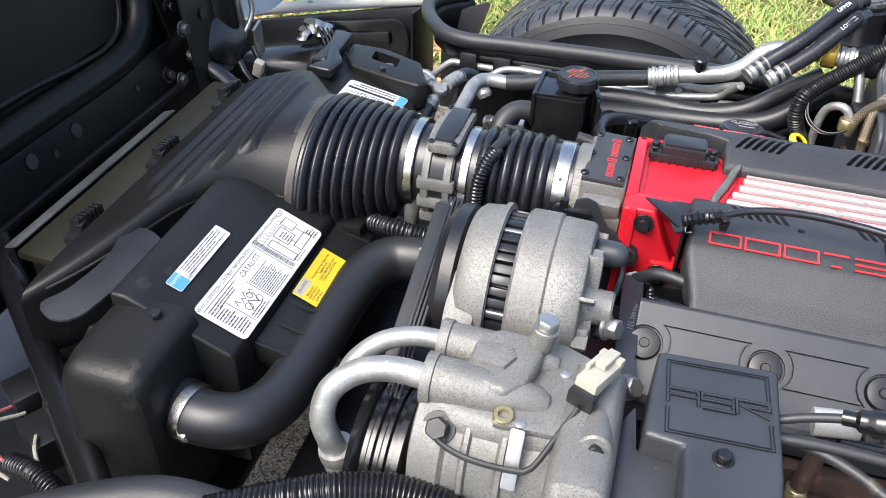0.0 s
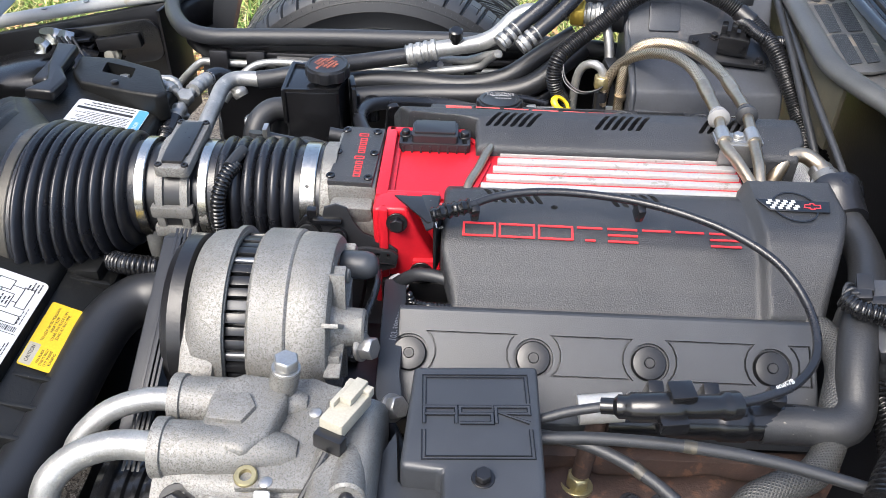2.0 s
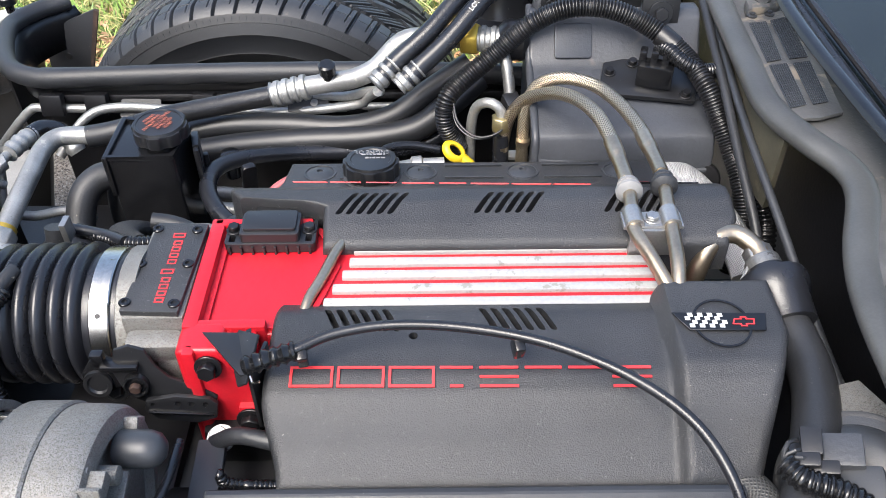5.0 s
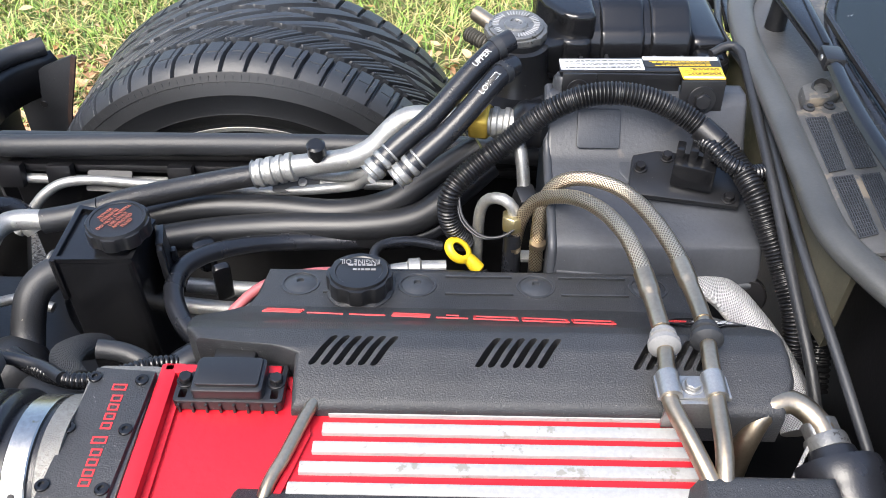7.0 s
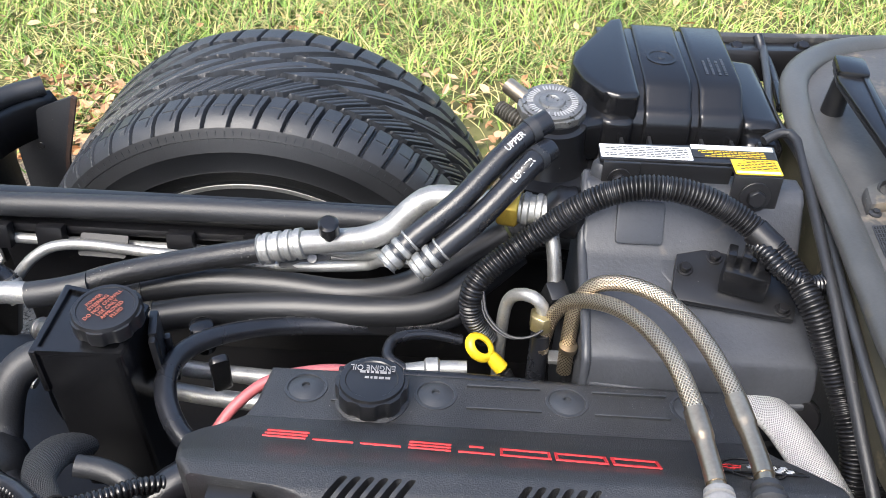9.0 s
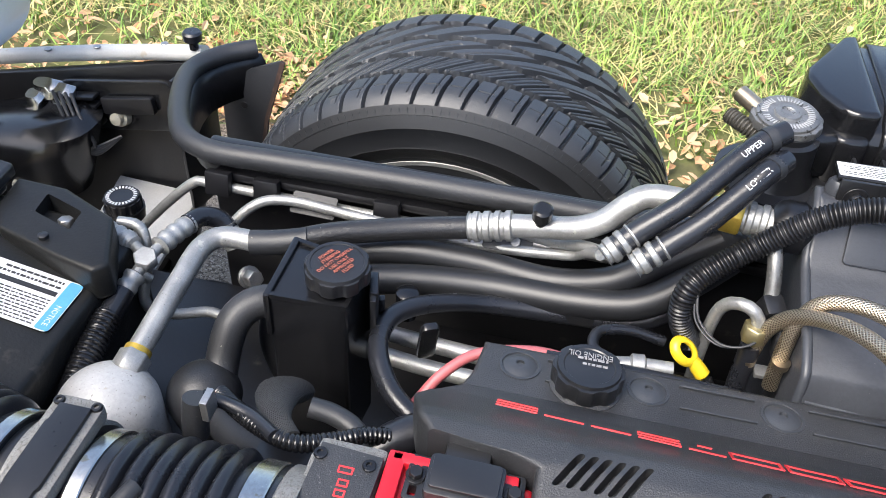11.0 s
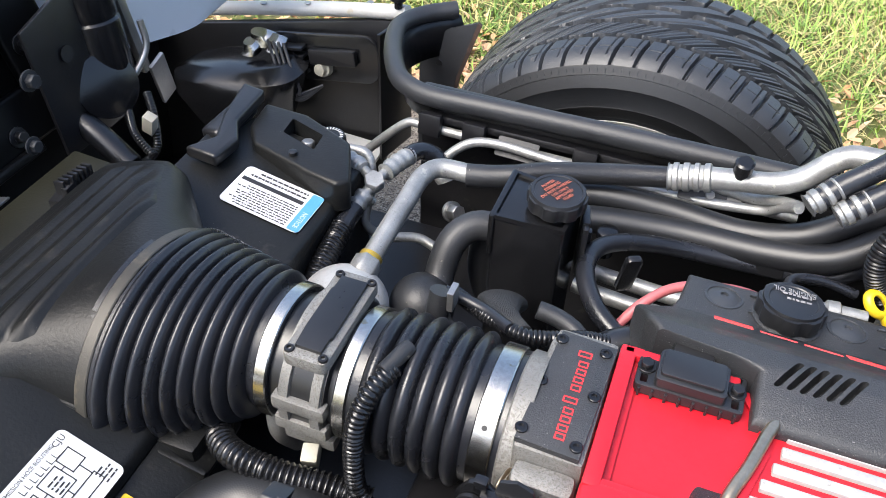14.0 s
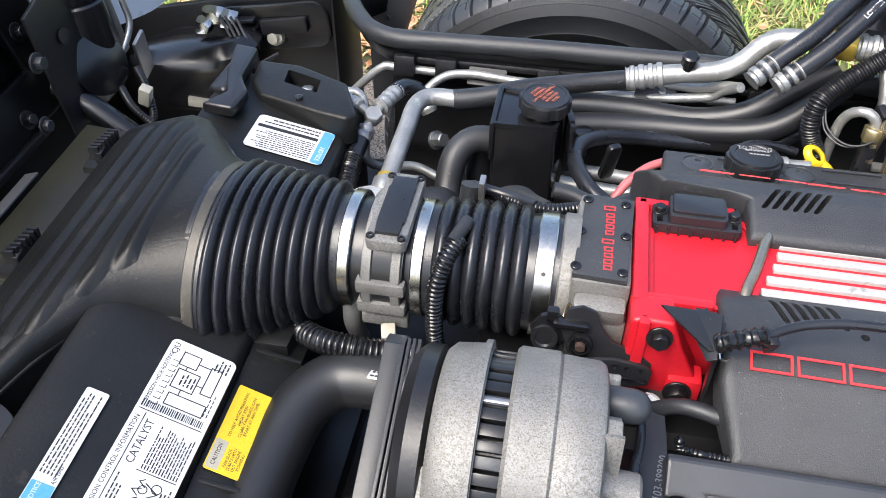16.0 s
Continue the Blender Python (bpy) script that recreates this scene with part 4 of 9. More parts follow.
for pts in ([(0.034, -0.022), (0.034, 0.012), (0.046, 0.012), (0.046, -0.022)], [(0.052, -0.006), (0.052, 0.014), (0.072, 0.014), (0.072, -0.006)], [(0.056, -0.022), (0.056, -0.012), (0.085, -0.012), (0.085, -0.022)],
            [(0.076, 0.000), (0.076, 0.016), (0.090, 0.016), (0.090, 0.0)]):
    strip(b, pts, 0.0010, 0.0001, E2, True)
for pts in ([(0.046, 0.004), (0.052, 0.004)], [(0.072, 0.008), (0.076, 0.008)], [(0.062, -0.006), (0.062, -0.012)], [(0.083, 0.0), (0.083, -0.012)], [(-0.06, -0.02), (-0.052, -0.008), (-0.044, -0.018), (-0.038, -0.006)]):
    strip(b, pts, 0.0010, 0.0001, E2)
for k in range(9):
    strip(b, [(0.030 + 0.006 * k, 0.022), (0.030 + 0.006 * k, 0.0165), (0.0335 + 0.006 * k, 0.0165)], 0.0007, 0.0001, E2)
    strip(b, [(0.036 + 0.005 * (k % 5), -0.026 + 0.003 * (k // 5)), (0.0395 + 0.005 * (k % 5), -0.026 + 0.003 * (k // 5))], 0.0010, 0.0001, E2)
for k in range(4):
    strip(b, [(-0.066 + 0.008 * k, -0.004 - 0.003 * (k % 2)), (-0.062 + 0.008 * k, 0.002 - 0.003 * (k % 2)), (-0.059 + 0.008 * k, -0.005)], 0.0009, 0.0001, E2)
for px, py, r in ((-0.058, -0.013, 0.0045), (-0.044, -0.006, 0.0035), (-0.040, -0.016, 0.0040)):
    strip(b, [(px + r * math.cos(q), py + r * math.sin(q)) for q in [2 * math.pi * i / 14 for i in range(14)]], 0.0008, 0.0001, E2, True)
part("hose_diagram", b, M_INK_AND_SHADE, lab, "line diagram of hoses", False)
print_rows(E2 @ pose(-0.058, 0.0135, 0), 3, 0.044, 0.009, M_INK_AND_SHADE, lab, 14)
print_rows(E2 @ pose(0.090, -0.020, 0), 4, 0.014, 0.014, M_INK_AND_SHADE, lab, 15)
print_rows(E2 @ pose(-0.006, -0.012, 0), 13, 0.044, 0.032, M_INK_AND_SHADE, lab, 3)
print_rows(E2 @ pose(-0.083, -0.004, 0), 13, 0.022, 0.044, M_INK_AND_SHADE, lab, 4)
print_rows(E2 @ pose(-0.050, -0.024, 0), 3, 0.034, 0.009, M_INK_AND_SHADE, lab, 5)
print_rows(E2 @ pose(0.064, 0.002, 0.00005), 4, 0.016, 0.014, M_INK_AND_SHADE, lab, 6)
b = bm_new()
rnd = random.Random(8)
x = 0
for k in range(30):
    w = rnd.choice((0.0006, 0.0010, 0.0015))
    prism(b, [(0.0245, -0.026 + x), (0.0315, -0.026 + x), (0.0315, -0.026 + x + w), (0.0245, -0.026 + x + w)], 0.0001, E2)
    x += w + 0.0009
ob = part("barcode", b, M_INK_AND_SHADE, lab, "bar code", False)
ob["kind"] = "stuff"

NM = frame_of(on_slope(-0.4680, -0.034, 0.0018), (0.0, 1, 0.0), LEY)
lab = sticker("air_bag_notice", NM, 0.105, 0.019, M_WHITE, "white notice strip with blue end on the shroud", 0.002)
part("blue_end", prism(bm_new(), rounded(0.018, 0.0180, 0.001), 0.0002, NM @ pose(-0.043, 0, 0.0006)), M_BLUE, lab, "blue end panel")
writing("print_line", "NOTICE", 0.0052, NM @ pose(-0.043, 0.003, 0.0009), M_WHITE, lab, 0.00008, 0.9)
writing("print_line", "AIR BAG", 0.0052, NM @ pose(-0.025, -0.006, 0.0007, 0, 0, 0), M_INK_AND_SHADE, lab, 0.00008, 0.8)
print_rows(NM @ pose(0.012, 0.001, 0.0007), 5, 0.078, 0.0145, M_INK_AND_SHADE, lab, 9)

YM = frame_of((-0.3635, 0.0375, 0.6630), (0.01, 1, 0.0), (-0.912, 0, 0.41))
lab = sticker("caution_label", YM, 0.086, 0.032, M_YELLOW, "yellow caution label on the shroud step", 0.002)
part("tan_panel", prism(bm_new(), rounded(0.028, 0.011, 0.001), 0.0002, YM @ pose(-0.0275, 0.0095, 0.0006)), M_CREAM, lab, "tan heading panel")
writing("print_line", "CAUTION", 0.0052, YM @ pose(-0.0275, 0.0095, 0.0009), M_INK_AND_SHADE, lab, 0.00008, 0.9)
writing("print_line", "FAN BLADE\nSTARTS WITH\nOUT ENGINE\nRUNNING", 0.0038, YM @ pose(-0.0275, -0.0060, 0.0007), M_INK_AND_SHADE, lab, 0.00008, 0.9)
writing("print_line", "TO HELP AVOID PERSONAL\nINJURY KEEP\nCLEAR. FAN BLADE CAN\nSTART AT ANY TIME.", 0.0040, YM @ pose(0.015, 0.0, 0.0007), M_INK_AND_SHADE, lab, 0.00008, 0.95)

FM = frame_of((-0.4440, 0.431, 0.6820), (-0.983, 0.02, 0.181), (0, -1, 0)) @ Matrix.Diagonal((1.04, 1.06, 1, 1))
lab = sticker("refrigerant_notice", FM, 0.092, 0.060, M_WHITE, "white and blue notice label on the far shroud", 0.006)
part("blue_end", prism(bm_new(), rounded(0.013, 0.058, 0.002), 0.0002, FM @ pose(-0.039, 0, 0.0006)), M_BLUE, lab, "blue end panel")
writing("print_line", "NOTICE", 0.0075, FM @ pose(-0.039, 0.012, 0.0009, 0, 0, 90), M_WHITE, lab, 0.00008, 0.9)
print_rows(FM @ pose(0.006, 0.012, 0.0007), 9, 0.070, 0.032, M_INK_AND_SHADE, lab, 12)
print_rows(FM @ pose(0.006, -0.0215, 0.0007), 2, 0.070, 0.012, M_INK_AND_SHADE, lab, 13)
b = prism(bm_new(), rounded(0.072, 0.0055, 0.0005), 0.0001, FM @ pose(0.006, -0.0105, 0.0007))
part("print_band", b, M_INK_AND_SHADE, lab)

# ---- radiator support rail with turn knobs ----
rail = thing("radiator_support_rail", "satin dark radiator support rail across the front", "radiator support")
b = box(bm_new(), (-0.682, 0.205, 0.655), (0.070, 0.47, 0.012), 0.004, (0, 4, 0))
part("rail_top", b, M_OLIVE, rail, "olive grey satin top")
b = box(bm_new(), (-0.680, 0.205, 0.60), (0.05, 0.46, 0.10), 0.004)
part("rail_core", b, M_DARK, rail)
b = box(bm_new(), (-0.745, 0.17, 0.648), (0.020, 0.36, 0.003), 0.001, (0, -18, 0))
part("seal_strip", b, M_ZINC, rail, "pale metal strip")


def knob(c, turn):
    k = thing("turn_knob", "black ribbed quarter-turn knob on the rail", "knob", "turn knobs")
    b = box(bm_new(), (c[0], c[1], c[2] - 0.006), (0.040, 0.046, 0.010), 0.003, (0, 0, turn))
    part("base", b, M_PLASTIC, k)
    b = lathe(bm_new(), disc_profile(0.017, 0.010, 0.002), Matrix.Translation((c[0] + 0.006, c[1], c[2])), 24)
    part("collar", b, M_PLASTIC, k)
    for i in range(7):
        b = box(bm_new(), (c[0] + 0.001 + 0.001 * i, c[1] - 0.018 + i * 0.006, c[2] + 0.016), (0.012, 0.0035, 0.018), 0.0012, (0, 0, turn))
        part("grip_fin", b, M_PLASTIC, k)
    b = bm_new()
    box(b, (c[0] + 0.004, c[1], c[2] + 0.012), (0.008, 0.042, 0.012), 0.002, (0, 0, turn))
    ob = part("grip", b, M_PLASTIC, k)
    return k


for c in ((-0.654, 0.022, 0.676), (-0.650, 0.190, 0.678), (-0.648, 0.363, 0.680)):
    knob(c, 8)

# ---- alternator ----
alt = thing("alternator", "weathered cast aluminium alternator with cooling slots", "alternator")
AM = Matrix.Translation((-0.185, 0.016, 0.722)) @ AX @ Matrix.Diagonal((1.15, 1.15, 1, 1))
b = lathe(bm_new(), [(0.010, 0.050), (0.012, 0.066), (0.018, 0.071), (0.040, 0.073), (0.046, 0.072), (0.046, 0.062), (0.030, 0.06)], AM, 48)
part("front_housing", b, M_CAST, alt)
b = lathe(bm_new(), [(0.030, 0.058), (0.075, 0.058)], AM, 40)
part("stator_core", b, M_DARK, alt, "dark slotted core")
for i in range(44):
    a = 2 * math.pi * i / 44
    b = box(bm_new(), (0, 0, 0), (0.0076 if i % 3 else 0.0066, 0.012, 0.024), 0.0010)
    b.transform(AM @ Matrix.Rotation(a, 4, "Z") @ Matrix.Rotation(radians(5), 4, "Z") @ Matrix.Translation((0, 0.0620 + 0.0012 * (i % 2), 0.055)))
    part("cooling_fin", b, M_PLASTIC if i % 4 else M_VALVE, alt)
b = lathe(bm_new(), [(0.064, 0.060), (0.064, 0.072), (0.067, 0.0745), (0.096, 0.0745), (0.098, 0.073), (0.098, 0.0722), (0.100, 0.0728), (0.127, 0.0718), (0.131, 0.0695), (0.133, 0.064), (0.133, 0.058), (0.126, 0.056), (0.126, 0.01)], AM, 48)
part("rear_housing", b, M_CAST, alt)
for a in (20, 95, 160, 230, 300):
    b = lathe(bm_new(), disc_profile(0.0036, 0.112, 0.001), AM @ Matrix.Rotation(radians(a), 4, "Z") @ Matrix.Translation((0.0650, 0, 0.02)), 10)
    part("through_bolt", b, M_ZINC, alt)
b = lathe(bm_new(), [(0.0, 0.0122), (0.003, 0.0134), (0.022, 0.0134), (0.029, 0.0114), (0.033, 0.007), (0.0345, 0.002)], along((-0.053, 0.048, 0.766), (1, -0.05, 0.02)), 24)
part("terminal_boot", b, M_VALVE, alt, "grey rubber terminal boot")
b = bm_new()
lathe(b, [(0, 0.007), (0.014, 0.0065), (0.015, 0.004)], along((-0.056, 0.020, 0.776), (1, 0, 0)), 16)
part("terminal_post", b, M_CAST, alt)
b = lathe(bm_new(), [(0, 0.026), (0.010, 0.021), (0.020, 0.0175), (0.034, 0.0170), (0.036, 0.015), (0.036, 0.012), (0.026, 0.011)], along((-0.060, -0.018, 0.750), (1, 0, 0)), 26)
part("bearing_boss", b, M_CAST, alt)
for a in (15, 75, 135, 195, 255, 315):
    b = box(bm_new(), (0, 0, 0), (0.014, 0.034, 0.004), 0.001)
    b.transform(Matrix.Translation((-0.048, -0.018, 0.750)) @ Matrix.Rotation(radians(a), 4, "X") @ Matrix.Translation((0, 0.034, 0)))
    part("rear_web", b, M_CAST, alt)
for a in (40, 100, 165, 290):
    b = box(bm_new(), (0, 0, 0), (0.012, 0.012, 0.016), 0.002)
    b.transform(Matrix.Translation((-0.048, 0.016, 0.722)) @ Matrix.Rotation(radians(a), 4, "X") @ Matrix.Translation((0, 0.068, 0)))
    part("rear_lug", b, M_CAST, alt)
b = lathe(bm_new(), [(-0.014, 0.030), (-0.012, 0.062), (-0.004, 0.068), (0.008, 0.068), (0.012, 0.060), (0.012, 0.02)], AM, 48)
part("pulley", b, M_DARK, alt, "black pulley disc")
b = bm_new()
prism(b, [(-0.160, -0.030), (-0.155, 0.028), (-0.108, 0.030), (-0.096, -0.030), (-0.11, -0.052), (-0.165, -0.048)], 0.070, pose(0, -0.012, 0.645), 0.006)
part("mounting_foot", b, M_CAST, alt)
b = prism(bm_new(), [(0.015, 0.770), (-0.022, 0.735), (-0.034, 0.700), (-0.055, 0.668), (-0.062, 0.640), (0.00, 0.632), (0.03, 0.65), (0.045, 0.70)], 0.030, Matrix(((0, 0, 1, -0.178), (1, 0, 0, -0.050), (0, 1, 0, 0.004), (0, 0, 0, 1))), 0.004, 2)
part("front_foot", b, M_CAST, alt)
b = lathe(bm_new(), [(0, 0.069), (0.001, 0.0755), (0.006, 0.0755), (0.007, 0.069)], Matrix.Translation((-0.146, 0.016, 0.722)) @ AX @ Matrix.Diagonal((1.15, 1.15, 1, 1)), 56)
part("front_rim", b, M_CAST, alt)

alt.location = (-0.012, 0, 0)

# drive belt and its pulleys
belt = thing("drive_belt", "worn ribbed rubber drive belt", "belt")
b = bm_new()
prism(b, [(0.135, 0.783), (0.120, 0.790), (-0.1, 0.700), (-0.16, 0.60), (-0.145, 0.595), (-0.085, 0.688)], 0.0165, Matrix(((0, 0, 1, -0.2215), (1, 0, 0, -0.03), (0, 1, 0, 0), (0, 0, 0, 1))) @ pose(0, -0.02, 0), 0.001)
part("belt_run", b, M_BELT, belt)
belt.location = (-0.016, -0.020, 0.002)
for i in range(4):
    b = box(bm_new(), (-0.2193 + i * 0.0040, -0.040, 0.7450), (0.0026, 0.225, 0.0008), 0.0004, (22.2, 0, 0))
    part("belt_rib", b, M_BELT, belt)
    b = box(bm_new(), (-0.2193 + i * 0.0040, -0.181, 0.649), (0.0028, 0.0012, 0.115), 0.0004, (-31, 0, 0))
    part("belt_rib", b, M_BELT, belt)


# ---- air conditioning compressor ----
comp = thing("compressor", "weathered cast aluminium air conditioning compressor", "compressor")
CM = Matrix.Translation((-0.185, -0.150, 0.690)) @ AX
b = lathe(bm_new(), [(0.0, 0.050), (0.004, 0.064), (0.030, 0.066), (0.034, 0.062), (0.046, 0.062), (0.048, 0.066), (0.052, 0.066), (0.054, 0.062), (0.076, 0.062), (0.079, 0.066), (0.083, 0.066), (0.085, 0.062), (0.12, 0.063), (0.15, 0.058), (0.158, 0.045)], CM, 56)
part("barrel", b, M_CAST, comp)
b = superloft(bm_new(), [((-0.108, -0.130, 0.700), (0.078, 0, 0), (0, 0.062, 0), 4), ((-0.108, -0.130, 0.742), (0.076, 0, 0), (0, 0.058, 0), 4), ((-0.106, -0.129, 0.752), (0.072, 0, 0), (0, 0.053, 0), 4), ((-0.106, -0.129, 0.755), (0.066, 0, 0), (0, 0.047, 0), 4)], 64)
part("port_block", b, M_CAST, comp)
for x, y, r in ((-0.150, -0.105, 0.0195), (-0.150, -0.152, 0.0215)):
    b = lathe(bm_new(), [(0, r * 0.9), (0.002, r), (0.040, r), (0.060, r * 0.93), (0.090, r * 0.7), (0.100, r * 0.45)], along((x - 0.026, y, 0.757), (1, 0.02, -0.03)), 36)
    part("port", b, M_CAST, comp)
b = prism(bm_new(), [(-0.150, -0.100), (-0.128, -0.088), (-0.098, -0.092), (-0.088, -0.110), (-0.096, -0.148), (-0.112, -0.166), (-0.150, -0.160)], 0.034, pose(0, 0, 0.742), 0.008, 3)
part("port_bridge", b, M_CAST, comp)
b = prism(bm_new(), [(-0.146, -0.116), (-0.118, -0.112), (-0.110, -0.126), (-0.118, -0.142), (-0.146, -0.140)], 0.008, pose(0, 0, 0.772), 0.003, 2)
part("raised_pad", b, M_CAST, comp)
b = prism(bm_new(), [(-0.116, -0.186), (-0.060, -0.184), (-0.046, -0.150), (-0.046, -0.090), (-0.075, -0.078), (-0.116, -0.084)], 0.006, pose(0, 0, 0.7535), 0.0015)
part("head_plate", b, M_CAST, comp)
b = superloft(bm_new(), [((-0.040, y, z), (0.026, 0, 0), (0, 0, h), 4) for y, z, h in ((-0.085, 0.715, 0.030), (-0.10, 0.722, 0.042), (-0.19, 0.725, 0.046), (-0.235, 0.71, 0.06), (-0.25, 0.70, 0.05))], 32)
part("rear_head", b, M_CAST, comp)
b = lathe(bm_new(), [(0, 0.0135), (0.003, 0.0145), (0.050, 0.0140), (0.052, 0.012)], along((-0.036, -0.145, 0.752), (0.05, -0.85, 0.22)), 20)
part("bolt_sleeve", b, M_CAST, comp)
part("sleeve_bolt", bolt(bm_new(), (-0.033, -0.190, 0.762), (0.05, -0.85, 0.22), 0.0095, 0.009), M_DARK, comp)
for x, y, z in ((-0.109, -0.176, 0.757), (-0.058, -0.096, 0.752), (-0.104, -0.092, 0.757)):
    b = lathe(bm_new(), [(0, 0.0088), (0.009, 0.0088), (0.010, 0.008), (0.010, 0.0048), (0.004, 0.0042)], along((x, y, z - 0.004), (0, -0.1, 1)), 20)
    part("cap_screw", b, M_BRONZE, comp, "yellowed socket screw")
for x, y, z in ((-0.094, -0.180, 0.757), (-0.068, -0.115, 0.758)):
    part("screw", lathe(bm_new(), [(0, 0.0055), (0.003, 0.005), (0.004, 0.003)], along((x, y, z), (0, 0, 1)), 14), M_ZINC, comp)
b = prism(bm_new(), rounded(0.026, 0.022, 0.003), 0.0015, pose(-0.066, -0.117, 0.7555, 0, 0, 20))
part("tag_plate", b, M_ZINC, comp)
b = prism(bm_new(), rounded(0.012, 0.050, 0.002), 0.002, frame_of((-0.094, -0.203, 0.742), (1, 0, 0), (0, 0.55, 0.8)), 0.0005)
part("cable_clip", b, M_ZINC, comp)
part("drain_bolt", bolt(bm_new(), (-0.160, -0.186, 0.738), (0, -0.7, 0.7), 0.010, 0.014), M_DARK, comp)
b = tube(bm_new(), [(-0.165, -0.196, 0.742), (-0.150, -0.207, 0.742), (-0.125, -0.214, 0.742), (-0.092, -0.214, 0.742), (-0.078, -0.210, 0.745), (-0.064, -0.185, 0.758), (-0.052, -0.160, 0.770)], 0.0026, 8)
part("sensor_wire", b, M_SOFT, comp, "grey sensor wire")
b = box(bm_new(), (-0.041, -0.128, 0.780), (0.020, 0.044, 0.013), 0.002, (-8, 0, -24))
box(b, (-0.036, -0.115, 0.788), (0.010, 0.026, 0.006), 0.001, (-8, 0, -24))
box(b, (-0.045, -0.117, 0.787), (0.004, 0.030, 0.006), 0.001, (-8, 0, -24))
box(b, (-0.033, -0.108, 0.783), (0.022, 0.008, 0.008), 0.001, (-8, 0, -24))
part("connector", b, M_CREAM, comp, "cream plastic connector")
b = box(bm_new(), (-0.050, -0.153, 0.775), (0.024, 0.010, 0.014), 0.002, (-8, 0, -24))
part("connector_boot", b, M_PLASTIC, comp, "black connector end")
b = tube(bm_new(), [(-0.100, -0.098, 0.757), (-0.095, -0.098, 0.775), (-0.092, -0.096, 0.788)], 0.0115, 16)
part("fill_port", b, M_CAST, comp)
part("port_nut", bolt(bm_new(), (-0.092, -0.096, 0.788), (0.1, 0.1, 1), 0.0105, 0.010, 1.1), M_ZINC, comp)
b = lathe(bm_new(), [(0.0, 0.03), (0.002, 0.080), (0.008, 0.083), (0.012, 0.080), (0.014, 0.074), (0.018, 0.074), (0.020, 0.078), (0.024, 0.078), (0.026, 0.074), (0.030, 0.074), (0.032, 0.078), (0.036, 0.078), (0.038, 0.074), (0.042, 0.074), (0.044, 0.082), (0.050, 0.082), (0.052, 0.07)],
          Matrix.Translation((-0.242, -0.150, 0.640)) @ AX @ Matrix.Diagonal((0.92, 0.92, 1.0, 1)), 64)
part("clutch_pulley", b, M_GLOSS, comp, "black grooved clutch pulley")
for nm, pts, r in (("suction_pipe", [(-0.175, -0.105, 0.757), (-0.205, -0.106, 0.757), (-0.235, -0.112, 0.748), (-0.258, -0.125, 0.73), (-0.268, -0.135, 0.71)], 0.0095),
                   ("discharge_pipe", [(-0.175, -0.152, 0.757), (-0.215, -0.150, 0.755), (-0.245, -0.157, 0.748), (-0.264, -0.172, 0.735), (-0.268, -0.184, 0.712), (-0.262, -0.187, 0.690), (-0.256, -0.184, 0.668)], 0.0115)):
    part(nm, tube(bm_new(), pts, r, 18), M_ALU, comp, "dull aluminium pipe")
b = lathe(bm_new(), [(0, 0.0165), (0.004, 0.0175), (0.012, 0.0175), (0.016, 0.015), (0.02, 0.0165), (0.03, 0.0165), (0.032, 0.012)], along((-0.257, -0.184, 0.676), (0.15, 0.1, -1)), 24)
part("pipe_fitting", b, M_ALU, comp)

for tx, x, y in (("20", -0.170, -0.178), ("20", -0.108, -0.182), ("Z", -0.066, -0.184)):
    dy = y + 0.150
    dz = math.sqrt(0.0635 ** 2 - dy ** 2)
    writing("cast_number", tx, 0.015, frame_of((x, y, 0.690 + dz), (1, 0, 0), (0, dz, -dy)), M_CAST, comp, 0.0012)
for x, y, r in ((-0.176, -0.105, 0.0215), (-0.176, -0.152, 0.0235)):
    b = lathe(bm_new(), [(0, r * 0.8), (0.001, r), (0.010, r), (0.011, r * 0.86), (0.014, r * 0.86)], along((x - 0.008, y, 0.757), (1, 0, 0)), 28)
    part("port_collar", b, M_CAST, comp)
comp.location = (0.004, -0.002, -0.008)

# bracket beside the alternator
brk = thing("accessory_bracket", "dark painted flat accessory bracket with cast number", "bracket")
b = prism(bm_new(), [(-0.032, 0.098), (-0.010, 0.098), (-0.008, 0.070), (-0.006, -0.030), (-0.001, -0.060), (-0.006, -0.078), (-0.020, -0.080), (-0.026, -0.05), (-0.028, 0.0)], 0.008, pose(0, 0, 0.698, 0, 0, 0), 0.002)
part("plate", b, M_VALVE, brk)
writing("cast_number", "103-399300", 0.0095, pose(-0.0135, 0.030, 0.7064, 0, 0, 82), M_ZINC, brk, 0.0002, 0.9)
part("top_bolt", bolt(bm_new(), (-0.020, 0.112, 0.686), (0, -0.4, 1), 0.009, 0.008, 1.3), M_ZINC, brk, "white zinc bolt")
part("side_bolt", bolt(bm_new(), (-0.040, -0.030, 0.738), (0.9, -0.35, 0.25), 0.0105, 0.012, 1.2), M_ZINC, brk)
part("low_bolt", bolt(bm_new(), (-0.010, -0.070, 0.706), (0.7, -0.4, 0.6), 0.0105, 0.010, 1.2), M_ZINC, brk)

# ---- ASR box ----
asr = thing("traction_control_box", "black plastic box cover with raised outline letters", "engine box")
b = prism(bm_new(), [(0.010, -0.080), (0.112, -0.074), (0.114, -0.190), (0.112, -0.246), (0.040, -0.250), (0.038, -0.182), (0.006, -0.180)], 0.110, pose(0, 0, 0.660), 0.006, 3)
part("lid", b, M_VALVE, asr)
b = prism(bm_new(), [(0.000, -0.120), (0.006, -0.176), (0.040, -0.180), (0.040, -0.250), (-0.012, -0.245), (-0.012, -0.15)], 0.09, pose(0, 0, 0.655), 0.008, 2)
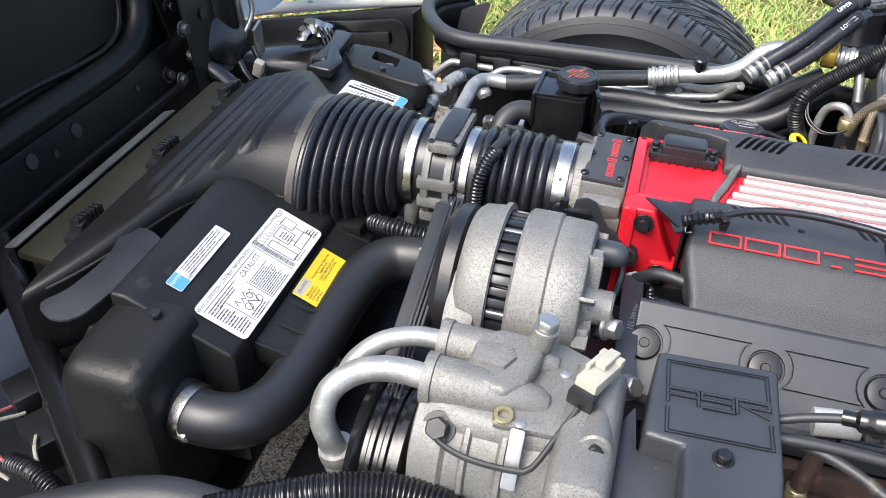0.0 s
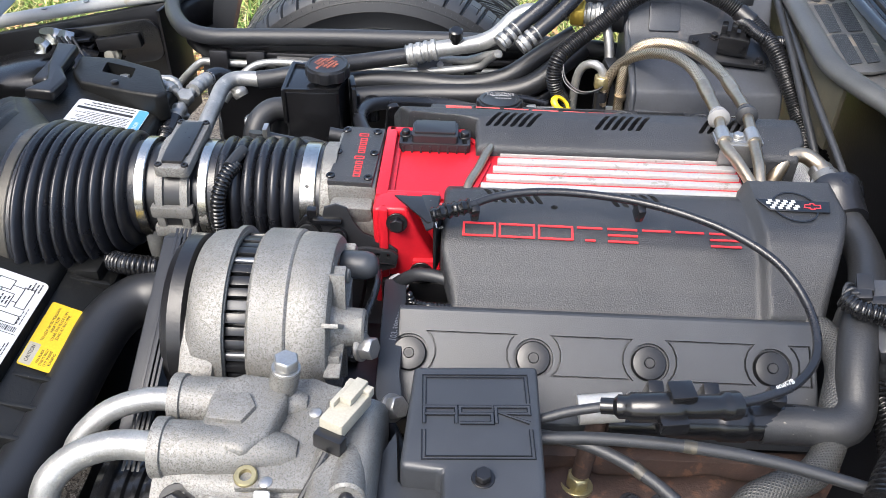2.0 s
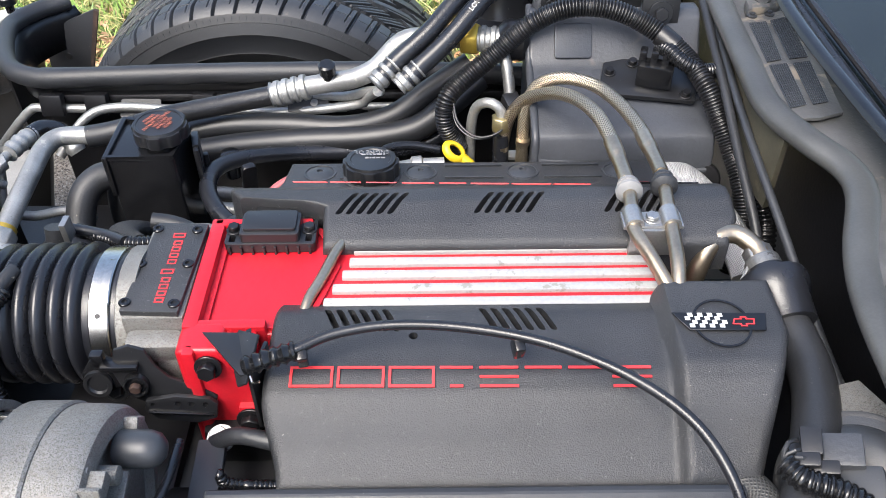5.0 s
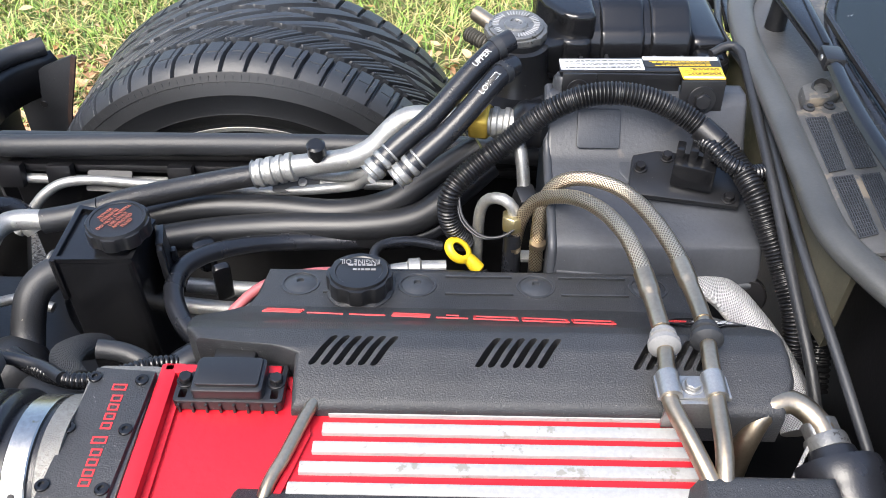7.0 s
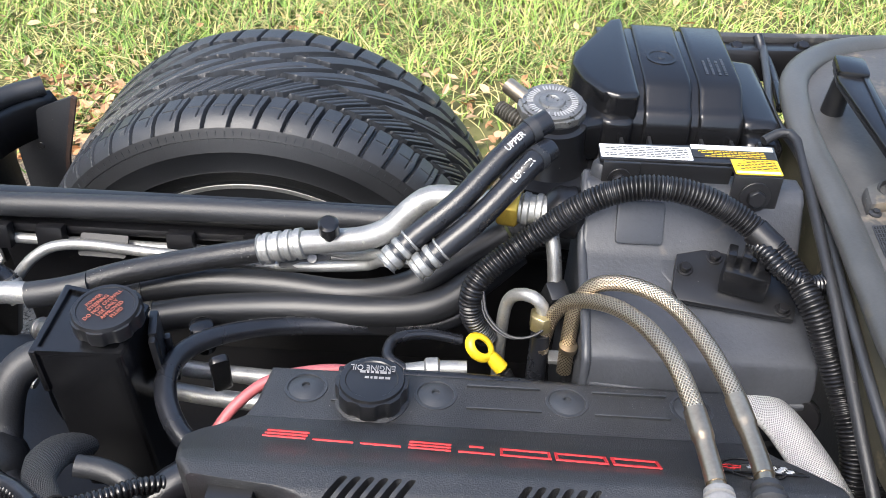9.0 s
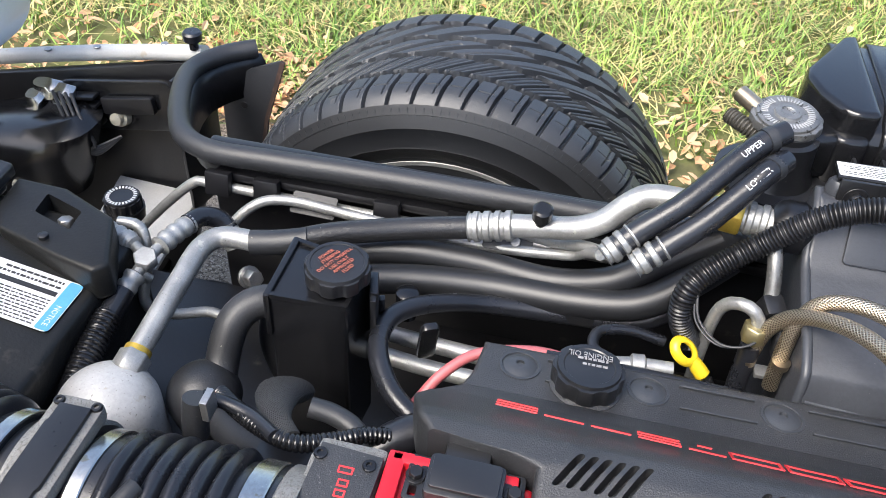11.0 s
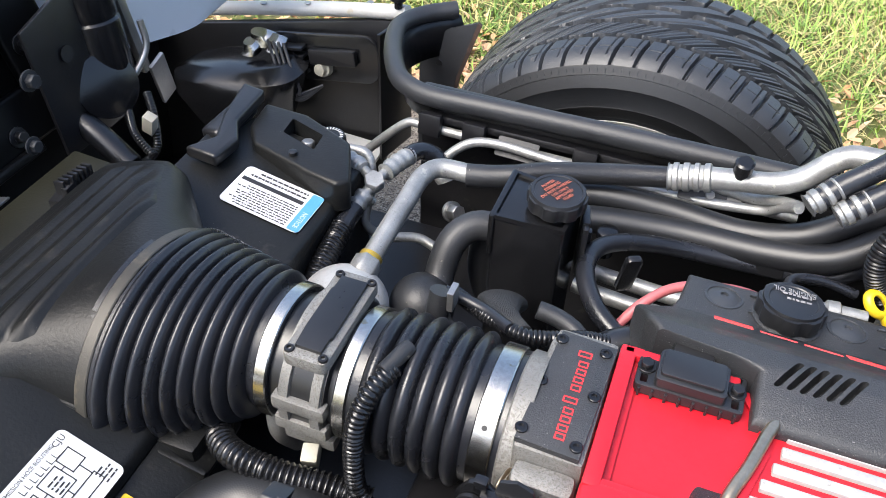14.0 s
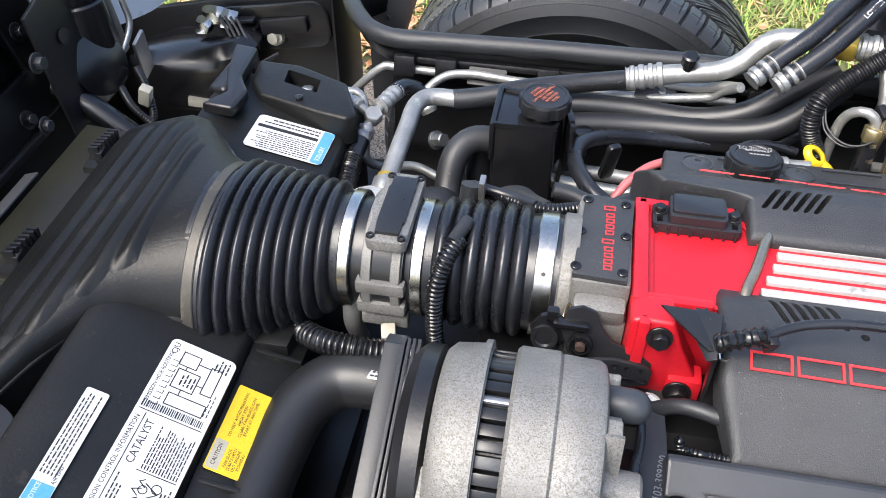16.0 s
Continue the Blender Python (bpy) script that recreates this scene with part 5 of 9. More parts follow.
part("lower_body", b, M_VALVE, asr)
ZT = 0.7702
b = bm_new()
FR = pose(0.0625, -0.130, ZT, 0, 0, 3)
for s in (0, 0.0028):
    w, h = 0.0425 - s, 0.0415 - s
    strip(b, [(-w, 0.011), (-w, h), (w, h), (w, 0.012)], 0.0008, 0.0007, FR)
    strip(b, [(-w, -0.014), (-w, -h), (w, -h), (w, -0.014)], 0.0008, 0.0007, FR)
part("raised_border", b, M_GLOSS, asr)
cu = [[(-0.041, -0.008), (-0.041, 0.008), (-0.016, 0.008), (-0.016, -0.008)], [(-0.041, 0.001), (-0.016, 0.001)], [(0.012, 0.008), (-0.013, 0.008), (-0.013, 0.001), (0.012, 0.001), (0.012, -0.008), (-0.013, -0.008)],
      [(0.015, -0.008), (0.015, 0.008), (0.041, 0.008), (0.041, 0.001), (0.020, 0.001), (0.041, -0.008)]]
for grp in ((0, 1), (2,), (3,)):
    b = bm_new()
    for gi in grp:
        strip(b, cu[gi], 0.0034, 0.0009, FR)
    lt = part("letter", b, M_GLOSS, asr, "raised outline letter")
    b = bm_new()
    for gi in grp:
        strip(b, cu[gi], 0.0017, 0.0012, FR)
    part("letter_face", b, M_VALVE, lt)
part("bolt", bolt(bm_new(), (0.068, -0.188, 0.7695), (0, 0, 1), 0.0065, 0.006, 1.35), M_DARK, asr)
asr.location = (0, 0.014, -0.013)
b = lathe(bm_new(), disc_profile(0.042, 0.03, 0.003), pose(0.062, -0.262, 0.735), 32)
cap = single("brake_fluid_cap", b, M_PLASTIC, "round black cap with blue notice beside the box", "cap")
b = lathe(bm_new(), disc_profile(0.036, 0.001, 0.0002), pose(0.062, -0.262, 0.765), 32)
part("blue_disc", b, M_BLUE, cap, "blue notice disc")
writing("print_line", "NOTICE", 0.010, pose(0.062, -0.240, 0.7662), M_WHITE, cap, 0.0001)

# ---- hoses and cables at the front ----
rh = thing("radiator_hose", "thick black radiator hose with crosshatched skin", "hose")
part("hose", tube(bm_new(), [(-0.432, -0.160, 0.640), (-0.412, -0.170, 0.640), (-0.385, -0.171, 0.640), (-0.358, -0.158, 0.638), (-0.342, -0.122, 0.634), (-0.338, -0.060, 0.632), (-0.336, 0.030, 0.634), (-0.326, 0.088, 0.640), (-0.300, 0.120, 0.645), (-0.262, 0.122, 0.650), (-0.220, 0.112, 0.655)], 0.0275, 32), M_HOSE, rh)
b = lathe(bm_new(), [(0, 0.0278), (0.0005, 0.0300), (0.012, 0.0300), (0.0125, 0.0278)], along((-0.417, -0.168, 0.640), (1, -0.20, 0)), 36)
cl = part("hose_clamp", b, M_STEEL, rh, "steel worm-drive clamp")
part("clamp_screw", bolt(bm_new(), (-0.415, -0.193, 0.636), (0.9, -0.3, 0.2), 0.0055, 0.012, 0), M_ZINC, cl)
b = lathe(bm_new(), [(0, 0.019), (0.02, 0.022)], along((-0.440, -0.160, 0.640), (1, -0.12, 0)), 28)
part("tank_neck", b, M_SHROUD, rh)
b = prism(bm_new(), rounded(0.030, 0.016, 0.002), 0.001, frame_of((-0.250, 0.107, 0.6785), (1, -0.1, 0.1), (0, 0.9, -0.35)))
tg = part("print_tag", b, M_WHITE, rh, "white printed tag")
print_rows(frame_of((-0.250, 0.107, 0.6797), (1, -0.1, 0.1), (0, 0.9, -0.35)), 2, 0.026, 0.013, M_INK_AND_SHADE, tg, 41)

single("wire_conduit", corrugated(bm_new(), [(-0.365, 0.215, 0.62), (-0.350, 0.168, 0.655), (-0.318, 0.142, 0.672), (-0.275, 0.140, 0.670), (-0.235, 0.146, 0.666), (-0.20, 0.150, 0.66)], 0.0125, 0.0052, 0.002, 18), M_GLOSS, "black corrugated conduit under the intake bellows", "conduit", "conduits")
wl = thing("sensor_cable", "thin corrugated cable over the intake bellows", "cable")
part("conduit", corrugated(bm_new(), [(-0.200, 0.200, 0.770), (-0.208, 0.178, 0.765), (-0.214, 0.162, 0.745), (-0.215, 0.156, 0.715), (-0.212, 0.150, 0.68), (-0.205, 0.150, 0.655)], 0.0085, 0.0042, 0.0014, 14), M_GLOSS, wl)
b = tube(bm_new(), [(-0.205, 0.192, 0.772), (-0.198, 0.210, 0.776), (-0.195, 0.218, 0.776)], 0.0065, 12)
part("plug", b, M_SOFT, wl)
b = tube(bm_new(), [(-0.209, 0.313, 0.700), (-0.209, 0.318, 0.722), (-0.208, 0.322, 0.735)], 0.0105, 16)
part("far_plug", b, M_SOFT, wl)
b = box(bm_new(), (-0.196, 0.318, 0.735), (0.006, 0.016, 0.022), 0.001)
part("plug_clip", b, M_ZINC, wl)
np_ = tube(bm_new(), [(-0.305, 0.215, 0.60), (-0.303, 0.190, 0.650), (-0.301, 0.186, 0.690)], 0.0095, 16)
single("coolant_pipe", np_, M_ALU, "short aluminium pipe below the intake bellows", "pipe")
single("white_connector", box(bm_new(), (-0.262, 0.169, 0.664), (0.014, 0.016, 0.018), 0.002, (20, 0, 15)), M_CREAM, "small cream wire connector", "connector")

strut = thing("hood_prop_strut", "long black gas strut holding the hood open", "strut")
part("tube", tube(bm_new(), [(-0.470, -0.255, 0.60), (-0.835, 0.053, 0.630)], 0.0165, 20, 0.05), M_GLOSS, strut)
part("rod", tube(bm_new(), [(-0.835, 0.053, 0.630), (-0.98, 0.175, 0.645)], 0.008, 14, 0.05), M_STEEL, strut)
b = box(bm_new(), (-0.468, -0.262, 0.590), (0.030, 0.024, 0.03), 0.005, (0, 0, -35))
part("end_joint", b, M_DARK, strut)

rly = thing("relay_pack", "black relay box with loose wiring", "relay")
b = box(bm_new(), (-0.655, -0.130, 0.545), (0.045, 0.050, 0.040), 0.004, (0, 0, -30))
part("relay", b, M_PLASTIC, rly)
b = box(bm_new(), (-0.605, -0.175, 0.535), (0.055, 0.040, 0.045), 0.004, (0, 0, -30))
part("relay", b, M_PLASTIC, rly)
b = box(bm_new(), (-0.625, -0.090, 0.555), (0.040, 0.05, 0.030), 0.004, (0, 0, -30))
part("relay", b, M_PLASTIC, rly)
for pts, m in (([(-0.66, -0.155, 0.55), (-0.665, -0.19, 0.56), (-0.635, -0.215, 0.55), (-0.60, -0.225, 0.54)], M_PINK), ([(-0.64, -0.16, 0.55), (-0.655, -0.20, 0.565), (-0.63, -0.23, 0.55), (-0.605, -0.235, 0.54)], M_CREAM),
               ([(-0.60, -0.19, 0.56), (-0.585, -0.21, 0.565), (-0.57, -0.225, 0.555)], M_CREAM)):
    part("wire", tube(bm_new(), pts, 0.0022, 8), m, rly)
part("conduit", corrugated(bm_new(), [(-0.610, -0.222, 0.55), (-0.57, -0.232, 0.56), (-0.52, -0.25, 0.555), (-0.44, -0.285, 0.55)], 0.012, 0.005, 0.0018), M_GLOSS, rly)

FLAP = [(-0.575, -0.012), (-0.550, -0.004), (-0.520, -0.020), (-0.510, -0.050), (-0.522, -0.100), (-0.532, -0.150), (-0.556, -0.162), (-0.580, -0.146), (-0.568, -0.118), (-0.562, -0.060)]
box_l = thing("resonator_box", "dusty black moulded box beside the shroud", "air box")
b = superloft(bm_new(), [((-0.612, -0.005, 0.56), (0.055, 0, 0), (0, 0.085, 0), 4), ((-0.612, -0.005, 0.612), (0.054, 0, 0), (0, 0.083, 0), 4), ((-0.610, -0.003, 0.624), (0.048, 0, 0), (0, 0.078, 0), 3.5), ((-0.608, 0.0, 0.627), (0.04, 0, 0), (0, 0.068, 0), 3.5)], 48)
part("body", b, M_SHROUD, box_l)
b = prism(bm_new(), [(p.x, p.y) for p in smooth_line([(x, y, 0) for x, y in FLAP] + [(*FLAP[0], 0)], 0.008)[:-1]], 0.004, pose(0, 0, 0.7135), 0.0015)
part("flap", b, M_SOFT, box_l, "dusty grey moulded flap")

single("wire_conduit", corrugated(bm_new(), [(-0.33, -0.285, 0.665), (-0.265, -0.258, 0.680), (-0.214, -0.236, 0.682), (-0.160, -0.226, 0.680), (-0.105, -0.232, 0.668), (-0.06, -0.25, 0.65)], 0.017, 0.0045, 0.0018, 20), M_GLOSS, "black corrugated conduit below the compressor", "conduit", "conduits")
single("rubber_seal", tube(bm_new(), [(-0.50, -0.335, 0.645), (-0.437, -0.302, 0.655), (-0.375, -0.275, 0.655), (-0.30, -0.272, 0.645), (-0.24, -0.29, 0.63)], 0.020, 20), M_SOFT, "thick grey rubber weather seal", "seal")


# ---- far side: reservoir, refrigerant lines, hoses ----
ps = thing("power_steering_reservoir", "tall black plastic power steering reservoir with ribbed cap", "reservoir")
TANK_PLAN = [(-0.205, 0.455), (-0.131, 0.457), (-0.124, 0.513), (-0.140, 0.520), (-0.204, 0.533)]
b = prism(bm_new(), TANK_PLAN, 0.200, pose(0, 0, 0.518), 0.005, 3)
part("tank", b, M_GLOSS, ps)
b = strip(bm_new(), [(x + (-0.1655 - x) * 0.03, y + (0.494 - y) * 0.03) for x, y in TANK_PLAN], 0.0045, 0.005, pose(0, 0, 0.7165), True)
part("rim", b, M_GLOSS, ps)
part("left_flange", box(bm_new(), (-0.2045, 0.494, 0.695), (0.006, 0.084, 0.052), 0.002), M_GLOSS, ps)


def ribbed_cap(c, r, h, parent, n, material, name="cap"):
    b = bm_new()
    outline = []
    for i in range(n * 8):
        a = 2 * math.pi * i / (n * 8)
        outline.append((r * (1 + 0.07 * (math.cos(n * a) > -0.2)) * math.cos(a), r * (1 + 0.07 * (math.cos(n * a) > -0.2)) * math.sin(a)))
    prism(b, outline, h, Matrix.Translation(c), 0.0015)
    lathe(b, [(h, r * 1.0), (h + 0.003, r * 0.96), (h + 0.003, r * 0.86), (h + 0.002, r * 0.84)], Matrix.Translation(c), 40)
    return part(name, b, material, parent)


cap = ribbed_cap((-0.148, 0.488, 0.7265), 0.0285, 0.0150, ps, 8, M_PLASTIC)
b = lathe(bm_new(), [(0, 0.020), (0.009, 0.020)], Matrix.Translation((-0.148, 0.488, 0.718)), 28)
part("filler_neck", b, M_GLOSS, ps)
writing("cap_print", "POWER\nSTEERING\nDO NOT OVERFILL\nUSE ONLY\nAPPROVED\nFLUID", 0.0055, pose(-0.148, 0.488, 0.7449, 0, 0, 62), M_ORANGE, cap, 0.0002, 0.9, line=1.0)
b = box(bm_new(), (-0.118, 0.503, 0.675), (0.008, 0.030, 0.075), 0.002, (0, 0, 14))
box(b, (-0.114, 0.485, 0.69), (0.006, 0.010, 0.040), 0.002, (0, 0, 14))
box(b, (-0.113, 0.512, 0.655), (0.006, 0.008, 0.060), 0.002, (0, 0, 14))
part("side_bracket", b, M_PLASTIC, ps)
part("return_hose", tube(bm_new(), [(-0.205, 0.500, 0.665), (-0.232, 0.490, 0.668), (-0.250, 0.470, 0.655), (-0.254, 0.440, 0.62), (-0.240, 0.400, 0.605), (-0.205, 0.370, 0.615), (-0.170, 0.350, 0.63)], 0.0165, 20), M_SOFT, ps, "matt rubber hose")
part("supply_hose", tube(bm_new(), [(-0.196, 0.520, 0.64), (-0.222, 0.52, 0.64), (-0.225, 0.505, 0.60), (-0.21, 0.50, 0.55)], 0.0165, 20), M_HOSE, ps)

ml = thing("wire_harness", "frayed black mesh-wrapped wire harness", "wire harness")
part("mesh_sleeve", tube(bm_new(), [(-0.172, 0.405, 0.655), (-0.165, 0.372, 0.688), (-0.150, 0.335, 0.715), (-0.128, 0.312, 0.728)], lambda s, t: 0.026 - 0.019 * min(1, s / t), 18, 0.004, True, 0.5), M_MESHLOOM, ml)
part("conduit", corrugated(bm_new(), [(-0.205, 0.352, 0.705), (-0.185, 0.335, 0.715), (-0.155, 0.318, 0.720), (-0.125, 0.308, 0.725), (-0.10, 0.318, 0.722), (-0.075, 0.335, 0.715), (-0.055, 0.345, 0.705)], 0.0075, 0.004, 0.0013, 14), M_GLOSS, ml)
part("loom", tube(bm_new(), [(-0.208, 0.330, 0.728), (-0.19, 0.332, 0.722), (-0.165, 0.325, 0.722), (-0.140, 0.308, 0.728)], 0.0055, 10), M_RUBBER, ml)

# accumulator with its pipe
acc = thing("accumulator", "silver domed refrigerant accumulator with pipe fitting", "accumulator")
dome = [(0, 0.047)] + [(0.05 + 0.040 * math.sin(radians(a)), 0.047 * math.cos(radians(a))) for a in range(0, 90, 9)] + [(0.09, 0.002)]
part("canister", lathe(bm_new(), dome, Matrix.Translation((-0.330, 0.366, 0.575)), 48), M_DOME, acc, "pale weathered domed canister")
part("brass_ring", lathe(bm_new(), [(0, 0.013), (0.006, 0.013)], along((-0.322, 0.412, 0.651), (0.06, 1, 0.22)), 24), M_BRASS, acc, "brass ring")
part("nut", bolt(bm_new(), (-0.3235, 0.386, 0.645), (0.06, 1, 0.22), 0.0165, 0.022, 0), M_ALU, acc)
part("pipe", tube(bm_new(), [(-0.322, 0.405, 0.650), (-0.319, 0.450, 0.660), (-0.316, 0.500, 0.669), (-0.314, 0.540, 0.674), (-0.303, 0.560, 0.676), (-0.282, 0.566, 0.675), (-0.262, 0.566, 0.674)], 0.0112, 20), M_ALU, acc, "dull aluminium pipe")
part("sleeve", tube(bm_new(), [(-0.268, 0.564, 0.674), (-0.240, 0.570, 0.676), (-0.210, 0.578, 0.680)], 0.0135, 18), M_SOFT, acc, "rubber sleeve")

ac = thing("refrigerant_hose", "black refrigerant hose with crimped aluminium ends", "refrigerant line")
part("hose", tube(bm_new(), [(-0.225, 0.574, 0.678), (-0.18, 0.595, 0.682), (-0.11, 0.622, 0.682), (-0.045, 0.638, 0.686)], 0.0125, 20), M_WET, ac)
part("crimp", tube(bm_new(), [(-0.052, 0.637, 0.686), (-0.006, 0.638, 0.697)], lambda s, t: 0.0165 - 0.0022 * (math.sin(s * 2 * math.pi / 0.0115) > 0.3), 24, 0.0012), M_ALU, ac, "ribbed aluminium crimp")
part("pipe", tube(bm_new(), [(-0.008, 0.638, 0.697), (0.022, 0.637, 0.703), (0.055, 0.634, 0.711), (0.082, 0.636, 0.724), (0.105, 0.645, 0.745), (0.122, 0.650, 0.755), (0.150, 0.645, 0.760), (0.185, 0.632, 0.766)], 0.0125, 20), M_ALU, ac, "dull aluminium pipe")
b = lathe(bm_new(), [(0, 0.007), (0.008, 0.007), (0.009, 0.0105), (0.022, 0.0105), (0.024, 0.008), (0.024, 0.003)], along((0.022, 0.633, 0.712), (0, -0.25, 1)), 20)
part("valve_cap", b, M_GLOSS, ac, "black service valve cap")
b = bm_new()
bolt(b, (0.184, 0.632, 0.766), (1, -0.22, 0.03), 0.0205, 0.020, 0)
part("union_nut", b, M_BRASS, ac, "yellow union nut")
part("collar", tube(bm_new(), [(0.206, 0.627, 0.767), (0.238, 0.621, 0.768)], lambda s, t: 0.0165 - 0.002 * (math.sin(s * 2 * math.pi / 0.012) > 0.2), 22, 0.0015), M_ALU, ac)
part("rubber_grommet", superloft(bm_new(), [((0.232 + i * 0.007, 0.622, 0.768), (0, 0.022 * k, 0), (0, 0, 0.022 * k), 2.4) for i, k in enumerate((0.7, 1, 1.1, 1.05, 1.1, 0.9))], 20), M_DARK, ac)
part("side_fitting", tube(bm_new(), [(0.236, 0.610, 0.766), (0.240, 0.592, 0.752), (0.243, 0.580, 0.735), (0.244, 0.572, 0.722)], 0.0070, 14), M_DULLSTEEL, ac)
part("pressure_switch", box(bm_new(), (0.245, 0.565, 0.712), (0.020, 0.020, 0.028), 0.003, (20, 0, 20)), M_PLASTIC, ac)

# thin silver lines with clips
ln = thing("refrigerant_line", "thin silver metal lines clipped along the inner panel", "refrigerant line")
part("upper_line", tube(bm_new(), [(-0.50, 0.665, 0.52), (-0.455, 0.680, 0.575), (-0.400, 0.690, 0.630), (-0.378, 0.691, 0.636), (-0.33, 0.690, 0.635), (-0.18, 0.688, 0.634), (-0.02, 0.684, 0.636), (0.10, 0.680, 0.64)], 0.0062, 12), M_ALU, ln)
part("lower_line", tube(bm_new(), [(-0.345, 0.628, 0.600), (-0.31, 0.655, 0.640), (-0.27, 0.668, 0.650), (-0.18, 0.664, 0.648), (-0.05, 0.650, 0.652), (0.05, 0.640, 0.668), (0.072, 0.625, 0.690), (0.085, 0.600, 0.712)], 0.0062, 12), M_ALU, ln)
part("middle_line", tube(bm_new(), [(-0.10, 0.676, 0.640), (0.00, 0.660, 0.668), (0.040, 0.648, 0.676), (0.070, 0.628, 0.695), (0.088, 0.612, 0.705)], 0.0062, 12), M_ALU, ln)
for x, y, z in ((-0.240, 0.677, 0.640), (-0.010, 0.652, 0.662)):
    b = prism(bm_new(), rounded(0.054, 0.026, 0.003), 0.0025, frame_of((x, y, z + 0.002), (1, -0.03, 0), (0, 0.75, 0.65)), 0.0006)
    cl = part("clip", b, M_DUSTY, ln, "dark sheet metal clip")
    part("rivet", lathe(bm_new(), [(0, 0.0055), (0.002, 0.005), (0.002, 0.003)], along((x + 0.008, y - 0.003, z + 0.004), (0, -0.65, 0.75)), 14), M_ZINC, cl)

# refrigerant cross fitting
cr = thing("refrigerant_fitting", "aluminium cross fitting with crimped hose ends", "refrigerant line")
X0 = (-0.366, 0.522, 0.663)
part("cross", bolt(bm_new(), (X0[0], X0[1], X0[2] - 0.006), (0.2, -0.3, 1), 0.0125, 0.014, 0), M_ALU, cr)
part("branch", tube(bm_new(), [X0, (-0.360, 0.548, 0.664), (-0.354, 0.570, 0.664), (-0.349, 0.588, 0.662)], lambda s, t: 0.0060 if s < 0.022 else 0.0115 - 0.0015 * (math.sin(s * 520) > 0.2), 18, 0.002), M_ALU, cr)
part("elbow_hose", tube(bm_new(), [(-0.350, 0.585, 0.663), (-0.343, 0.604, 0.660), (-0.328, 0.616, 0.650), (-0.315, 0.612, 0.635)], 0.0110, 16), M_RUBBER, cr)
part("elbow_crimp", tube(bm_new(), [(-0.322, 0.615, 0.644), (-0.308, 0.606, 0.622)], lambda s, t: 0.0125 - 0.0015 * (math.sin(s * 520) > 0.2), 18, 0.002), M_ALU, cr)
part("branch", tube(bm_new(), [X0, (-0.386, 0.536, 0.667), (-0.420, 0.545, 0.672)], lambda s, t: 0.0060 if s < 0.024 else 0.0115 - 0.0015 * (math.sin(s * 520) > 0.2), 18, 0.002), M_ALU, cr)
part("branch", tube(bm_new(), [X0, (-0.370, 0.500, 0.656), (-0.374, 0.478, 0.650)], lambda s, t: 0.0065 if s < 0.018 else 0.0110 - 0.0015 * (math.sin(s * 520) > 0.2), 18, 0.002), M_ALU, cr)
part("hose", tube(bm_new(), [(-0.373, 0.484, 0.652), (-0.374, 0.45, 0.645), (-0.371, 0.40, 0.637), (-0.365, 0.35, 0.625), (-0.355, 0.30, 0.60)], 0.0115, 16), M_RUBBER, cr)
part("conduit", corrugated(bm_new(), [(-0.375, 0.455, 0.6465), (-0.374, 0.43, 0.642), (-0.371, 0.39, 0.634), (-0.365, 0.34, 0.62)], 0.0145, 0.0048, 0.002, 18), M_GLOSS, cr)
part("loop_line", tube(bm_new(), [(-0.415, 0.560, 0.672), (-0.392, 0.562, 0.668), (-0.380, 0.545, 0.640), (-0.378, 0.520, 0.60), (-0.355, 0.530, 0.578), (-0.32, 0.550, 0.570), (-0.285, 0.545, 0.560)], 0.0062, 12), M_ALU, cr)
part("tail_line", tube(bm_new(), [(-0.425, 0.520, 0.655), (-0.395, 0.520, 0.648), (-0.37, 0.528, 0.628)], 0.0055, 12), M_ALU, cr)
b = bolt(bm_new(), (-0.302, 0.612, 0.572), (0.75, -0.5, 0.45), 0.0105, 0.016, 1.3)
single("steering_bolt", b, M_ZINC, "zinc plated bolt on the inner panel", "bolt")
single("rubber_boot", lathe(bm_new(), [(-0.03, 0.03)] + [(0.036 * math.sin(radians(a)), 0.036 * math.cos(radians(a))) for a in range(0, 90, 10)] + [(0.036, 0.002)], Matrix.Translation((-0.262, 0.415, 0.605)), 32), M_SOFT, "round black rubber boot beside the accumulator", "boot")

# fat heater hoses
for nm, pts, r in (("upper", [(-0.19, 0.610, 0.640), (-0.12, 0.622, 0.648), (-0.04, 0.625, 0.648), (0.04, 0.616, 0.650), (0.10, 0.612, 0.668), (0.15, 0.622, 0.70), (0.20, 0.635, 0.73)], 0.0150),
                   ("lower", [(-0.17, 0.575, 0.636), (-0.10, 0.592, 0.638), (-0.02, 0.600, 0.640), (0.07, 0.594, 0.648), (0.13, 0.590, 0.664), (0.17, 0.600, 0.69), (0.21, 0.625, 0.715)], 0.0165)):
    hh = thing("heater_hose", "thick black heater hose along the inner panel", "hose", "heater hoses")
    part("hose", tube(bm_new(), pts, r, 20), M_HOSE, hh)
    d = (Vector(pts[1]) - Vector(pts[0])).normalized()
    part("end_clamp", tube(bm_new(), [Vector(pts[0]) + d * 0.006, Vector(pts[0]) + d * 0.016], r + 0.0012, 20, 0.003), M_BAND, hh)
pcv = thing("vent_hose", "black rubber vent hose with a guide clip", "hose")
part("hose", tube(bm_new(), [(-0.050, 0.400, 0.655), (-0.082, 0.425, 0.662), (-0.103, 0.462, 0.668), (-0.104, 0.498, 0.668), (-0.088, 0.528, 0.662), (-0.055, 0.556, 0.650), (-0.01, 0.577, 0.638), (0.06, 0.588, 0.632), (0.13, 0.592, 0.635), (0.17, 0.605, 0.65)], 0.0098, 18), M_RUBBER, pcv)
